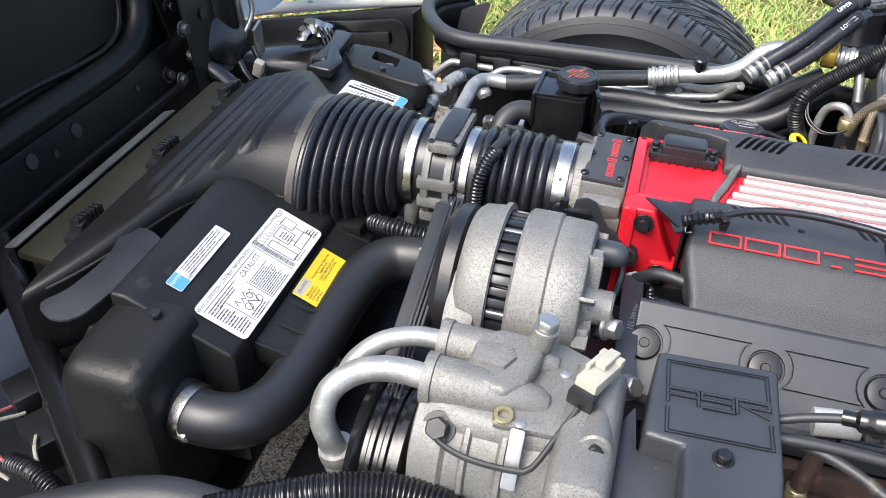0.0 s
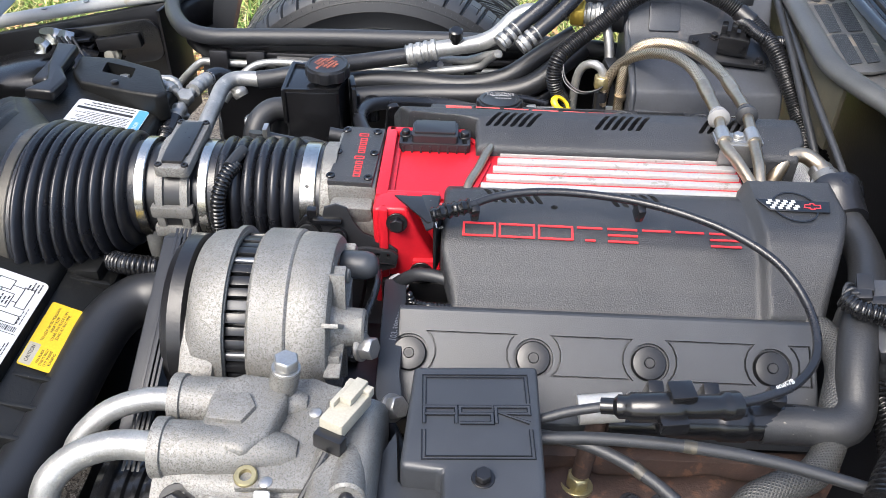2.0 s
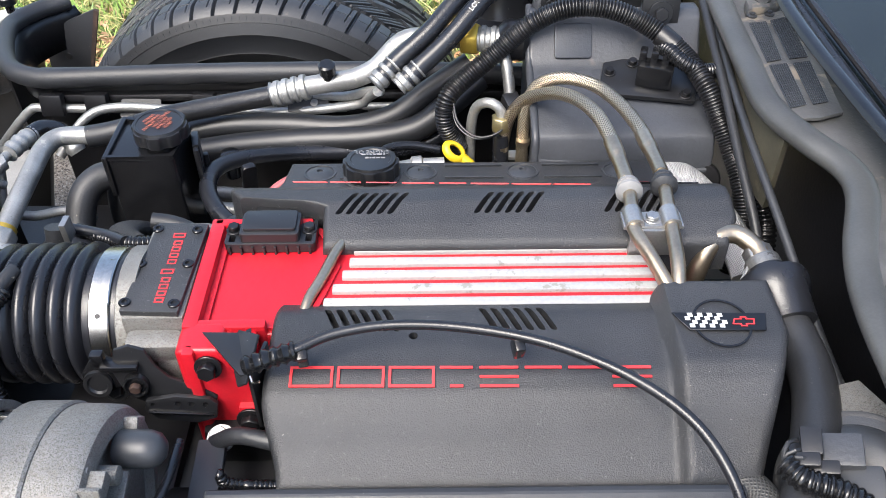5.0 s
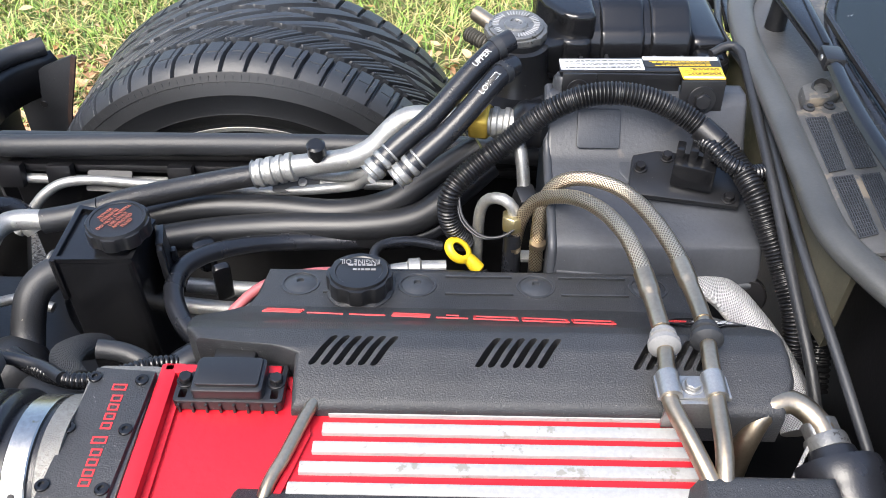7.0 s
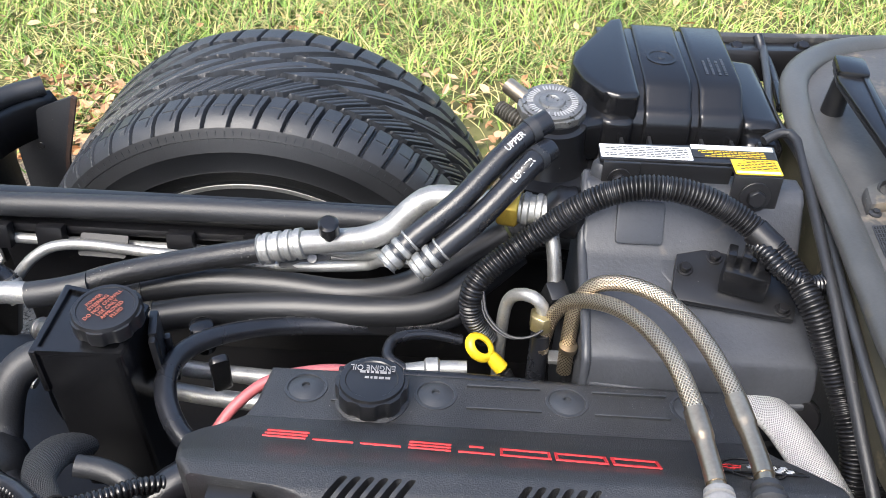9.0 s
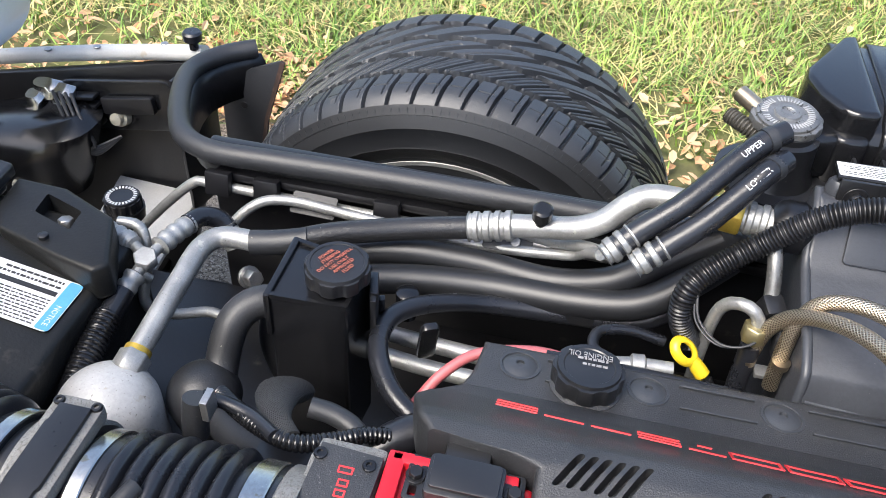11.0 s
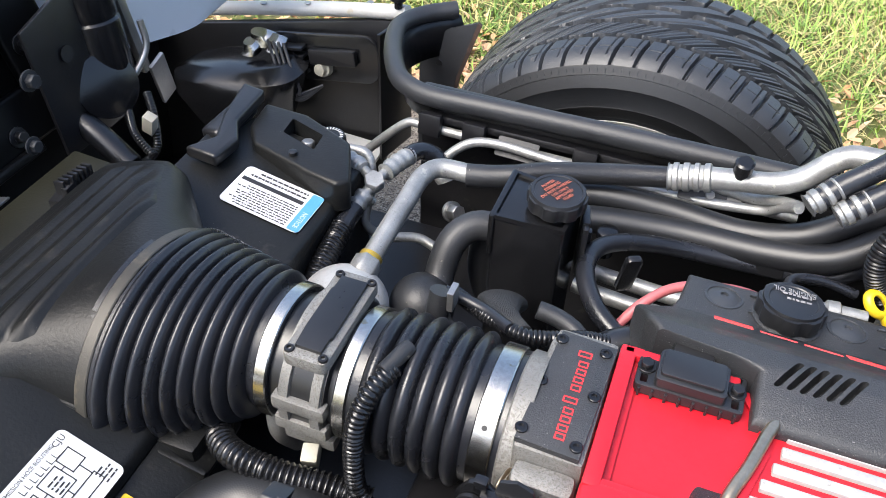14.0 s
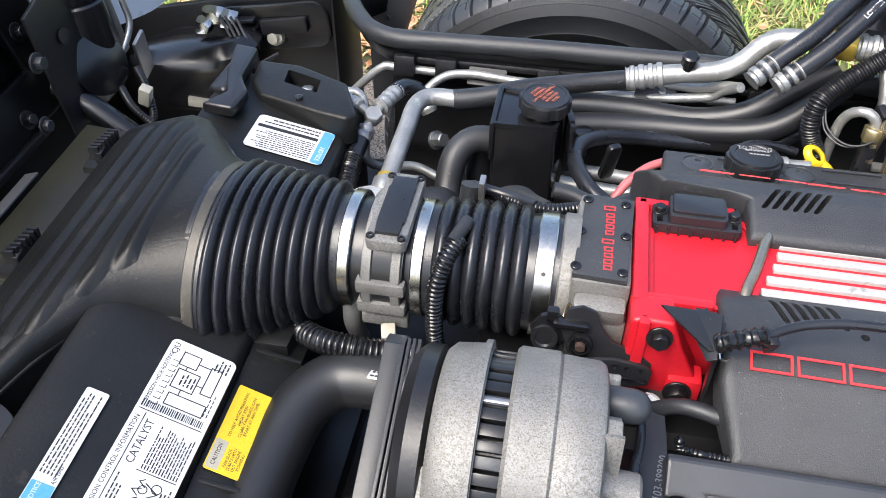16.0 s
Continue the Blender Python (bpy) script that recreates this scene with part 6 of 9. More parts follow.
b = prism(bm_new(), rounded(0.018, 0.060, 0.006), 0.008, frame_of((-0.065, 0.500, 0.655), (0.9, 0.45, 0), (0, -0.3, 1)), 0.002)
part("guide", b, M_GLOSS, pcv)
b = box(bm_new(), (0.078, 0.585, 0.640), (0.030, 0.012, 0.024), 0.003)
part("clip", b, M_PLASTIC, pcv)
thick = tube(bm_new(), [(-0.075, 0.330, 0.690), (-0.055, 0.348, 0.700), (-0.030, 0.366, 0.700), (-0.008, 0.385, 0.690), (0.02, 0.40, 0.67)], 0.0155, 20)
single("breather_hose", thick, M_RUBBER, "short black breather hose behind the throttle body", "hose")
single("red_cable", tube(bm_new(), [(-0.060, 0.430, 0.64), (-0.040, 0.455, 0.66), (-0.010, 0.478, 0.672), (0.04, 0.490, 0.676), (0.08, 0.492, 0.670)], 0.0052, 10), M_PINK, "faded red battery cable", "cable")
hdr = thing("coolant_pipe_pair", "pair of bare metal pipes behind the rail cover", "pipe")
part("pipe", tube(bm_new(), [(-0.12, 0.545, 0.60), (-0.06, 0.540, 0.60), (0.02, 0.535, 0.60)], 0.009, 14), M_ALU, hdr)
part("pipe", tube(bm_new(), [(-0.12, 0.515, 0.60), (-0.06, 0.508, 0.60), (0.02, 0.505, 0.60)], 0.009, 14), M_ALU, hdr)
valve = lathe(bm_new(), [(0, 0.010), (0.02, 0.010), (0.022, 0.012), (0.034, 0.012), (0.036, 0.009)], Matrix.Translation((-0.098, 0.556, 0.620)), 20)
part("valve_cap", valve, M_GLOSS, ps, "black valve cap")
b = bm_new()
b = tube(bm_new(), [(-0.125, 0.345, 0.722), (-0.105, 0.345, 0.718), (-0.085, 0.338, 0.712), (-0.075, 0.318, 0.705)], 0.0085, 14)
single("idle_hose", b, M_SOFT, "short grey hose at the throttle body", "hose")

# oil filler cap, dipstick
oil = thing("oil_filler_cap", "black ribbed oil filler cap with white print", "cap")
b = lathe(bm_new(), [(0, 0.031), (0.010, 0.031), (0.012, 0.027), (0.016, 0.027)], along((0.086, 0.436, 0.696), (0, 0.12, 1)), 40)
part("neck", b, M_COVER, oil)
oc = bm_new()
outline = [(0.0285 * (1 + 0.07 * (math.cos(8 * a) > -0.3)) * math.cos(a), 0.0285 * (1 + 0.07 * (math.cos(8 * a) > -0.3)) * math.sin(a)) for a in [2 * math.pi * i / 64 for i in range(64)]]
OM = along((0.086, 0.438, 0.7085), (0, 0.12, 1))
prism(oc, outline, 0.016, OM, 0.002)
lathe(oc, [(0.015, 0.0275), (0.0185, 0.0265), (0.0185, 0.022), (0.0175, 0.021)], OM, 40)
part("grip", oc, M_PLASTIC, oil)
writing("cap_print", "ENGINE OIL", 0.0078, frame_of(OM @ Vector((0, 0, 0.0182)) + Vector((0, 0.012, 0)), (-1, 0, 0), (0, -1, -0.12)), M_FADED, oil, 0.0003, 0.9)
print_rows(frame_of(OM @ Vector((0, -0.002, 0.0180)), (-1, 0, 0), (0, -1, -0.12)), 3, 0.030, 0.016, M_FADED, oil, 21)
dip = thing("dipstick", "yellow loop-handled oil dipstick", "dipstick")
loop = [(0.0125 * math.cos(a), 0.0095 * math.sin(a)) for a in [2 * math.pi * i / 24 for i in range(25)]]
DMX = frame_of((0.178, 0.535, 0.668), (0.78, -0.25, -0.58), (0.45, 0.85, 0.25))
b = tube(bm_new(), [DMX @ Vector((x, y, 0)) for x, y in loop], 0.0030, 12, 0.003, True, 1.7)
part("handle", b, M_YPLASTIC, dip)
part("stem_cap", lathe(bm_new(), [(0, 0.0062), (0.010, 0.0075), (0.018, 0.0075), (0.020, 0.005)], along((0.187, 0.533, 0.660), (0.68, -0.35, -0.64)), 20), M_YPLASTIC, dip)
part("tube", tube(bm_new(), [(0.203, 0.526, 0.646), (0.213, 0.515, 0.630), (0.228, 0.495, 0.60)], 0.0058, 12), M_DARK, dip)
sn = thing("sensor_plug", "grey metal sensor plug with wires behind the rail cover", "sensor")
part("body", tube(bm_new(), [(0.110, 0.497, 0.672), (0.135, 0.500, 0.674), (0.165, 0.502, 0.674)], lambda s, t: 0.0075 + 0.003 * (0.018 < s < 0.030), 14, 0.002), M_ALU, sn)
part("wire", tube(bm_new(), [(0.110, 0.497, 0.672), (0.092, 0.510, 0.675), (0.096, 0.535, 0.672), (0.125, 0.548, 0.668), (0.16, 0.55, 0.66)], 0.0055, 10), M_RUBBER, sn)
single("fuel_pipe", tube(bm_new(), [(0.05, 0.488, 0.674), (0.17, 0.486, 0.676), (0.26, 0.484, 0.672), (0.32, 0.482, 0.668)], 0.0070, 12), M_RUBBER, "black pipe along the back of the rail cover", "pipe")

# ---- inner wheelhouse panel with its rubber seal ----
inner = thing("inner_panel", "black inner wheelhouse panel with brackets", "body panel", kind="structure")
b = box(bm_new(), (-0.03, 0.735, 0.50), (0.72, 0.016, 0.34), 0.004)
part("panel", b, M_DARK, inner)
b = box(bm_new(), (-0.02, 0.712, 0.645), (0.70, 0.04, 0.010), 0.003, (-12, 0, 0))
part("ledge", b, M_DARK, inner)
b = box(bm_new(), (-0.05, 0.64, 0.40), (0.76, 0.20, 0.012), 0.003)
part("frame_rail_top", b, M_DARK, inner)
for x in (-0.36, -0.30, -0.155, -0.07, 0.05, 0.13):
    b = box(bm_new(), (x, 0.684, 0.645), (0.030, 0.014, 0.03), 0.003, (-12, 0, 0))
    part("tab", b, M_DARK, inner)
seal = thing("weather_seal", "long black rubber weather seal along the inner panel", "seal")
SEAL = [(0.34, 0.690, 0.674), (0.20, 0.694, 0.682), (0.05, 0.697, 0.684), (-0.15, 0.699, 0.682), (-0.300, 0.699, 0.678), (-0.371, 0.702, 0.675), (-0.415, 0.722, 0.674), (-0.445, 0.765, 0.668), (-0.474, 0.825, 0.658), (-0.494, 0.880, 0.650), (-0.501, 0.915, 0.645), (-0.495, 0.945, 0.643), (-0.474, 0.975, 0.643), (-0.440, 1.000, 0.644)]
part("bulb", tube(bm_new(), SEAL, 0.0135, 22), M_SOFT, seal)
b = bm_new()
rows = []
for p in smooth_line(SEAL, 0.015):
    w = step_up(p.y, 0.72, 0.95)
    rows.append([b.verts.new(p + Vector(q)) for q in ((0.004 * w, 0.006, -0.010), (0.006 + 0.004 * w, 0.009, -0.030), (0.008 + 0.004 * w, 0.010, -0.046 - 0.03 * w))])
for r0, r1 in zip(rows, rows[1:]):
    for k in range(2):
        b.faces.new((r0[k], r1[k], r1[k + 1], r0[k + 1]))
ob = part("carrier", b, M_DARK, seal)
ob.modifiers.new("thick", "SOLIDIFY").thickness = 0.004
shield = thing("splash_shield", "black moulded splash shield ahead of the front tyre", "splash shield")
b = prism(bm_new(), [(-0.485, 0.40), (-0.490, 0.56), (-0.478, 0.600), (-0.440, 0.620), (-0.395, 0.636), (-0.400, 0.60), (-0.425, 0.54), (-0.445, 0.40)], 0.006, frame_of((0, 0.965, 0), (1, 0.10, 0), (0, 0.12, 1)), 0.002)
part("panel", b, M_SOFT, shield)
b = bm_new()
for x, z in ((-0.465, 0.575), (-0.460, 0.555)):
    lathe(b, disc_profile(0.006, 0.004), along((x, 0.916 + z * 0.12, z), (0, -1, 0.15)), 14)
part("rivet", b, M_DARK, shield)
b = prism(bm_new(), [(-0.396, 0.636), (-0.390, 0.632), (-0.419, 0.54), (-0.439, 0.40), (-0.445, 0.40), (-0.425, 0.54)], 0.008, frame_of((0, 0.964, 0), (1, 0.10, 0), (0, 0.12, 1)))
part("edge_strip", b, M_RUST, shield, "rust-stained edge strip")


# ---- rear: heater box, header tank, cowl ----
hv = thing("heater_box", "large black moulded heater box with a screwed plate", "heater box")
b = prism(bm_new(), [(0.655, 0.50), (0.655, 0.796), (0.648, 0.802), (0.628, 0.804), (0.618, 0.798), (0.592, 0.758), (0.580, 0.750), (0.498, 0.730), (0.484, 0.722), (0.474, 0.700), (0.462, 0.50)], 0.202,
          Matrix(((0, 0, 1, 0.266), (1, 0, 0, 0), (0, 1, 0, 0), (0, 0, 0, 1))), 0.010, 4)
part("case", b, M_HVAC, hv)
b = prism(bm_new(), rounded(0.044, 0.040, 0.004), 0.004, frame_of((0.318, 0.6035, 0.7755), (1, 0, 0), (0, 0.55, 0.84)), 0.0015)
part("moulded_pad", b, M_HVAC, hv)
b = prism(bm_new(), [(0.340, 0.585), (0.462, 0.566), (0.462, 0.496), (0.455, 0.489), (0.352, 0.506), (0.336, 0.530)], 0.012, frame_of((0, 0.054, 0.6145), (1, 0, 0), (0, 1, 0.235)), 0.005, 3)
part("plate_platform", b, M_HVAC, hv)
for z0, y0 in ((0.690, 0.4745), (0.640, 0.4715)):
    part("moulded_crease", tube(bm_new(), [(0.272, y0 + 0.002, z0 + 0.006), (0.33, y0, z0), (0.40, y0 - 0.001, z0 - 0.012), (0.462, y0, z0 - 0.008)], 0.0042, 10), M_HVAC, hv)
part("end_seam", tube(bm_new(), [(0.268, 0.640, 0.802), (0.267, 0.617, 0.790), (0.267, 0.590, 0.752), (0.267, 0.500, 0.728), (0.267, 0.478, 0.700), (0.267, 0.468, 0.60)], 0.0048, 10), M_HVAC, hv)
part("corner_boss", lathe(bm_new(), [(0, 0.011), (0.018, 0.010), (0.022, 0.007)], Matrix.Translation((0.282, 0.640, 0.795)), 20), M_HVAC, hv)
PLM = frame_of((0.401, 0.548, 0.7475), (1, -0.16, -0.02), (0.1, 1, 0.24))
b = prism(bm_new(), [(-0.054, 0.026), (-0.030, 0.036), (0.020, 0.036), (0.044, 0.022), (0.052, -0.006), (0.050, -0.024), (-0.050, -0.024), (-0.056, -0.012)], 0.006, PLM, 0.002)
pl = part("plate", b, M_PLASTIC, hv)
for x, y in ((-0.046, 0.010), (0.040, -0.016), (-0.020, 0.028)):
    part("screw", bolt(bm_new(), PLM @ Vector((x, y, 0.006)), PLM.to_3x3() @ Vector((0, 0, 1)), 0.0052, 0.005, 1.4), M_DARK, pl)
b = box(bm_new(), PLM @ Vector((0.004, 0.002, 0.018)), (0.040, 0.024, 0.026), 0.003, (0, 0, -18))
for i in range(3):
    box(b, PLM @ Vector((-0.012 + i * 0.013, 0.012, 0.034)), (0.008, 0.016, 0.016), 0.002, (0, 0, -18))
part("connector", b, M_GLOSS, pl)
part("pigtail", corrugated(bm_new(), [PLM @ Vector((0.006, 0.030, 0.034)), PLM @ Vector((0.016, 0.014, 0.042)), PLM @ Vector((0.030, 0.000, 0.040)), PLM @ Vector((0.050, -0.004, 0.034)), PLM @ Vector((0.068, 0.004, 0.028)), PLM @ Vector((0.076, 0.018, 0.018))], 0.0090, 0.0036, 0.0013, 14), M_GLOSS, pl)
b = tube(bm_new(), [(0.452, 0.485, 0.668), (0.458, 0.462, 0.672), (0.460, 0.446, 0.674)], 0.0055, 12)
part("stud", b, M_ZINC, hv)
part("stud_collar", lathe(bm_new(), disc_profile(0.020, 0.010, 0.002), along((0.462, 0.478, 0.668), (-0.3, -1, 0.3)), 24), M_DARK, hv)

# label bar over the heater box
bar = thing("label_bar", "black crossbar with white and yellow warning labels", "bracket")
b = prism(bm_new(), [(0.277, 0.634), (0.398, 0.638), (0.399, 0.619), (0.441, 0.620), (0.444, 0.668), (0.278, 0.660)], 0.004, pose(0, 0, 0.8195), 0.001)
part("plate", b, M_PLASTIC, bar)
part("front_flange", box(bm_new(), (0.340, 0.6335, 0.812), (0.118, 0.003, 0.020), 0.001), M_PLASTIC, bar)
part("tab", box(bm_new(), (0.297, 0.6295, 0.805), (0.034, 0.004, 0.036), 0.001, (-8, 0, 0)), M_PLASTIC, bar)
part("tab", box(bm_new(), (0.419, 0.6175, 0.803), (0.044, 0.004, 0.040), 0.001, (-8, 0, 0)), M_PLASTIC, bar)
part("bolt", bolt(bm_new(), (0.296, 0.626, 0.807), (0, -1, 0.25), 0.0075, 0.007, 1.5), M_DARK, bar)
part("bolt", bolt(bm_new(), (0.419, 0.6145, 0.804), (0, -1, 0.25), 0.0085, 0.007, 1.7), M_DARK, bar)
BM = frame_of((0.3205, 0.6480, 0.8238), (1, 0.015, 0), (0, 1, 0))
wl_ = part("white_label", prism(bm_new(), rounded(0.085, 0.021, 0.001), 0.0004, BM), M_WHITE, bar, "white printed label")
print_rows(BM @ pose(0, 0, 0.0005, 0, 0, 180), 6, 0.078, 0.017, M_INK_AND_SHADE, wl_, 31)
BM = frame_of((0.4025, 0.6615, 0.8238), (1, 0.015, 0), (0, 1, 0))
part("white_edge_label", prism(bm_new(), rounded(0.077, 0.0075, 0.001), 0.0004, BM), M_WHITE, bar, "white printed edge")
BM = frame_of((0.4025, 0.6510, 0.8238), (1, 0.015, 0), (0, 1, 0))
wl_ = part("black_label", prism(bm_new(), rounded(0.077, 0.013, 0.001), 0.0004, BM), M_INK_AND_SHADE, bar, "black label with yellow print")
print_rows(BM @ pose(-0.004, 0, 0.0005, 0, 0, 180), 4, 0.066, 0.011, M_YELLOW, wl_, 33)
BM = frame_of((0.4195, 0.6325, 0.8238), (1, 0.02, 0), (0, 1, 0))
yl_ = part("yellow_label", prism(bm_new(), rounded(0.043, 0.0235, 0.001), 0.0004, BM), M_YELLOW, bar, "yellow printed label")
print_rows(BM @ pose(0, 0.003, 0.0005, 0, 0, 180), 6, 0.038, 0.015, M_INK_AND_SHADE, yl_, 32)
part("white_strip", prism(bm_new(), rounded(0.040, 0.003, 0.0005), 0.0002, BM @ pose(0, -0.0085, 0.0005)), M_WHITE, yl_)

# header tank
tank = thing("coolant_header_tank", "black ribbed plastic coolant header tank", "coolant tank")
TPROF = [(0.885, 0.762), (0.888, 0.822), (0.876, 0.841), (0.862, 0.8455), (0.752, 0.8445), (0.739, 0.8400), (0.727, 0.8285), (0.716, 0.8240), (0.7095, 0.812), (0.708, 0.79), (0.716, 0.764)]


def tank_slice(x0, x1, shrink, bev):
    """A length of the tank's section between x0 and x1, drawn in by shrink."""
    prof = [(0.80 + (y - 0.80) * (1 - shrink), 0.80 + (z - 0.80) * (1 - 1.8 * shrink)) for y, z in TPROF]
    return prism(bm_new(), prof, x1 - x0, Matrix(((0, 0, 1, x0), (1, 0, 0, 0), (0, 1, 0, 0), (0, 0, 0, 1))), bev, 4)


part("tank_body", tank_slice(0.290, 0.425, 0.045, 0.004), M_GLOSS, tank)
for x0, x1 in ((0.3285, 0.3765), (0.3830, 0.4270)):
    part("tank_rib", tank_slice(x0, x1, 0.0, 0.0055), M_GLOSS, tank)
b = prism(bm_new(), [(0.3220, 0.716), (0.300, 0.712), (0.287, 0.718), (0.268, 0.745), (0.258, 0.775), (0.260, 0.795), (0.306, 0.878), (0.3220, 0.886)], 0.0815, pose(0, 0, 0.7635), 0.0100, 4)
part("tank_end", b, M_GLOSS, tank)
b = prism(bm_new(), [(0.319, 0.705), (0.292, 0.703), (0.276, 0.716), (0.262, 0.742), (0.30, 0.76), (0.319, 0.76)], 0.060, pose(0, 0, 0.7600), 0.010, 4)
part("tank_toe", b, M_GLOSS, tank)
b = lathe(bm_new(), [(0, 0.0155), (0.0012, 0.0155), (0.0012, 0.0130), (0.0002, 0.0125), (0.0002, 0.0040), (0.0010, 0.0035)], Matrix.Translation((0.352, 0.793, 0.8446)), 28)
part("moulded_ring", b, M_GLOSS, tank)
print_rows(frame_of((0.404, 0.785, 0.8452), (0, 1, 0), (-1, 0, 0)), 4, 0.046, 0.026, M_VALVE, tank, 77, 0.9, 0.4)
b = box(bm_new(), (0.4505, 0.797, 0.772), (0.046, 0.140, 0.076), 0.013, (0, 4, 0), 4)
box(b, (0.4520, 0.728, 0.768), (0.043, 0.040, 0.060), 0.012, (0, 4, 0), 4)
part("side_body", b, M_GLOSS, tank)
for x in (0.308, 0.336, 0.388, 0.418, 0.446):
    part("foot_rib", box(bm_new(), (x, 0.702, 0.785), (0.0035, 0.016, 0.034), 0.001), M_PLASTIC, tank)

neck = thing("radiator_filler", "black radiator filler neck with embossed metal cap", "radiator filler")
b = lathe(bm_new(), [(0.0, 0.056), (0.006, 0.056), (0.008, 0.040), (0.020, 0.034), (0.045, 0.032), (0.054, 0.032), (0.056, 0.027), (0.062, 0.027)], pose(0.239, 0.705, 0.762), 40)
part("neck", b, M_PLASTIC, neck)
part("tank_bridge", box(bm_new(), (0.268, 0.722, 0.795), (0.040, 0.045, 0.050), 0.010, (0, 0, 20), 3), M_GLOSS, neck)
CAPM = along((0.236, 0.712, 0.8225), (-0.03, -0.08, 1))
b = bm_new()
outline = [(0.0325 * (1 + 0.05 * math.cos(2 * a) + (0.02 * math.cos(16 * a))) * math.cos(a), 0.0325 * (1 + 0.05 * math.cos(2 * a) + 0.02 * math.cos(16 * a)) * math.sin(a)) for a in [2 * math.pi * i / 72 for i in range(72)]]
prism(b, outline, 0.010, CAPM, 0.002)
lathe(b, [(0.009, 0.030), (0.0125, 0.0295), (0.0135, 0.027), (0.0125, 0.016), (0.0125, 0.013), (0.0145, 0.012), (0.0150, 0.007), (0.0135, 0.005), (0.0135, 0.002)], CAPM, 40)
rc = part("cap", b, M_DULLSTEEL, neck, "embossed dull metal cap")
b = bm_new()
for i in range(44):
    if i % 9 != 8:
        a = 2 * math.pi * i / 44
        m = CAPM @ Matrix.Rotation(a, 4, "Z") @ Matrix.Translation((0.0220, 0, 0.0130))
        prism(b, [(-0.0032, -0.0006), (0.0032, -0.0006), (0.0032, 0.0008), (-0.0032, 0.0008)], 0.0005, m)
ob = part("embossing", b, M_RIB, rc, "raised unreadable print")
ob["kind"] = "stuff"
for pts, tx in (([(0.094, 0.566, 0.752), (0.112, 0.578, 0.766), (0.150, 0.600, 0.792), (0.186, 0.632, 0.820), (0.210, 0.652, 0.836), (0.228, 0.664, 0.842)], "UPPER"), ([(0.122, 0.558, 0.752), (0.138, 0.566, 0.764), (0.168, 0.584, 0.785), (0.196, 0.606, 0.808), (0.216, 0.624, 0.824), (0.23, 0.642, 0.825)], "LOWER")):
    h = thing("header_hose", "black rubber hose with white print and crimped end", "hose", "header tank hoses")
    part("hose", tube(bm_new(), pts, 0.0112, 20), M_RUBBER, h)
    p0, p1 = Vector(pts[0]), Vector(pts[1])
    d = (p1 - p0).normalized()
    part("crimp", tube(bm_new(), [p0 - d * 0.012, p0 + d * 0.020], lambda s, t: 0.0128 - 0.002 * (math.sin(s * 2 * math.pi / 0.012) > 0.1), 22, 0.0015), M_ALU, h, "crimped aluminium collar")
    a, c = Vector(pts[3]), Vector(pts[4])
    d = (c - a).normalized()
    side = d.cross(Vector((0, -0.6, 0.8))).normalized()
    up = side.cross(d) if side.cross(d).z > 0 else -side.cross(d)
    writing("hose_print", tx, 0.0085, frame_of((a + c) / 2 + up * 0.0115, d, d.cross(up) * -1), M_WHITE, h, 0.0002, 0.95)
    e0, e1 = Vector(pts[-2]), Vector(pts[-1])
    part("clamp", tube(bm_new(), [e0, e0 + (e1 - e0).normalized() * 0.009], 0.0122, 20, 0.002), M_SOFT, h)
ov = thing("overflow_pipe", "tan overflow pipe with a ribbed spring clip", "pipe")
part("pipe", tube(bm_new(), [(0.226, 0.706, 0.822), (0.210, 0.724, 0.828), (0.193, 0.742, 0.832)], 0.0085, 16), M_PIPE, ov)
part("spring_clip", corrugated(bm_new(), [(0.214, 0.700, 0.812), (0.200, 0.708, 0.816), (0.184, 0.722, 0.818)], 0.0085, 0.0034, 0.002, 14), M_BAND, ov)

# conduits and braided hoses
big = thing("main_conduit", "thick black corrugated wiring conduit arched over the heater box", "conduit")
part("conduit", corrugated(bm_new(), [(0.185, 0.560, 0.655), (0.168, 0.556, 0.690), (0.168, 0.562, 0.720), (0.185, 0.576, 0.737), (0.224, 0.594, 0.763), (0.266, 0.598, 0.800), (0.308, 0.597, 0.820), (0.355, 0.591, 0.821), (0.398, 0.579, 0.806), (0.434, 0.550, 0.786), (0.453, 0.512, 0.770), (0.467, 0.487, 0.744), (0.480, 0.461, 0.717), (0.489, 0.427, 0.690), (0.490, 0.40, 0.655), (0.48, 0.38, 0.61)], 0.0116, 0.0036, 0.0018, 24), M_DARK, big)
b = tube(bm_new(), [(0.410, 0.571, 0.800), (0.426, 0.558, 0.791)], 0.0126, 20)
part("tape_wrap", b, M_DARK, big)
single("wire_conduit", corrugated(bm_new(), [(0.520, 0.470, 0.66), (0.530, 0.44, 0.635), (0.528, 0.41, 0.60)], 0.014, 0.0055, 0.002, 18), M_GLOSS, "second corrugated conduit by the bulkhead", "conduit", "conduits")

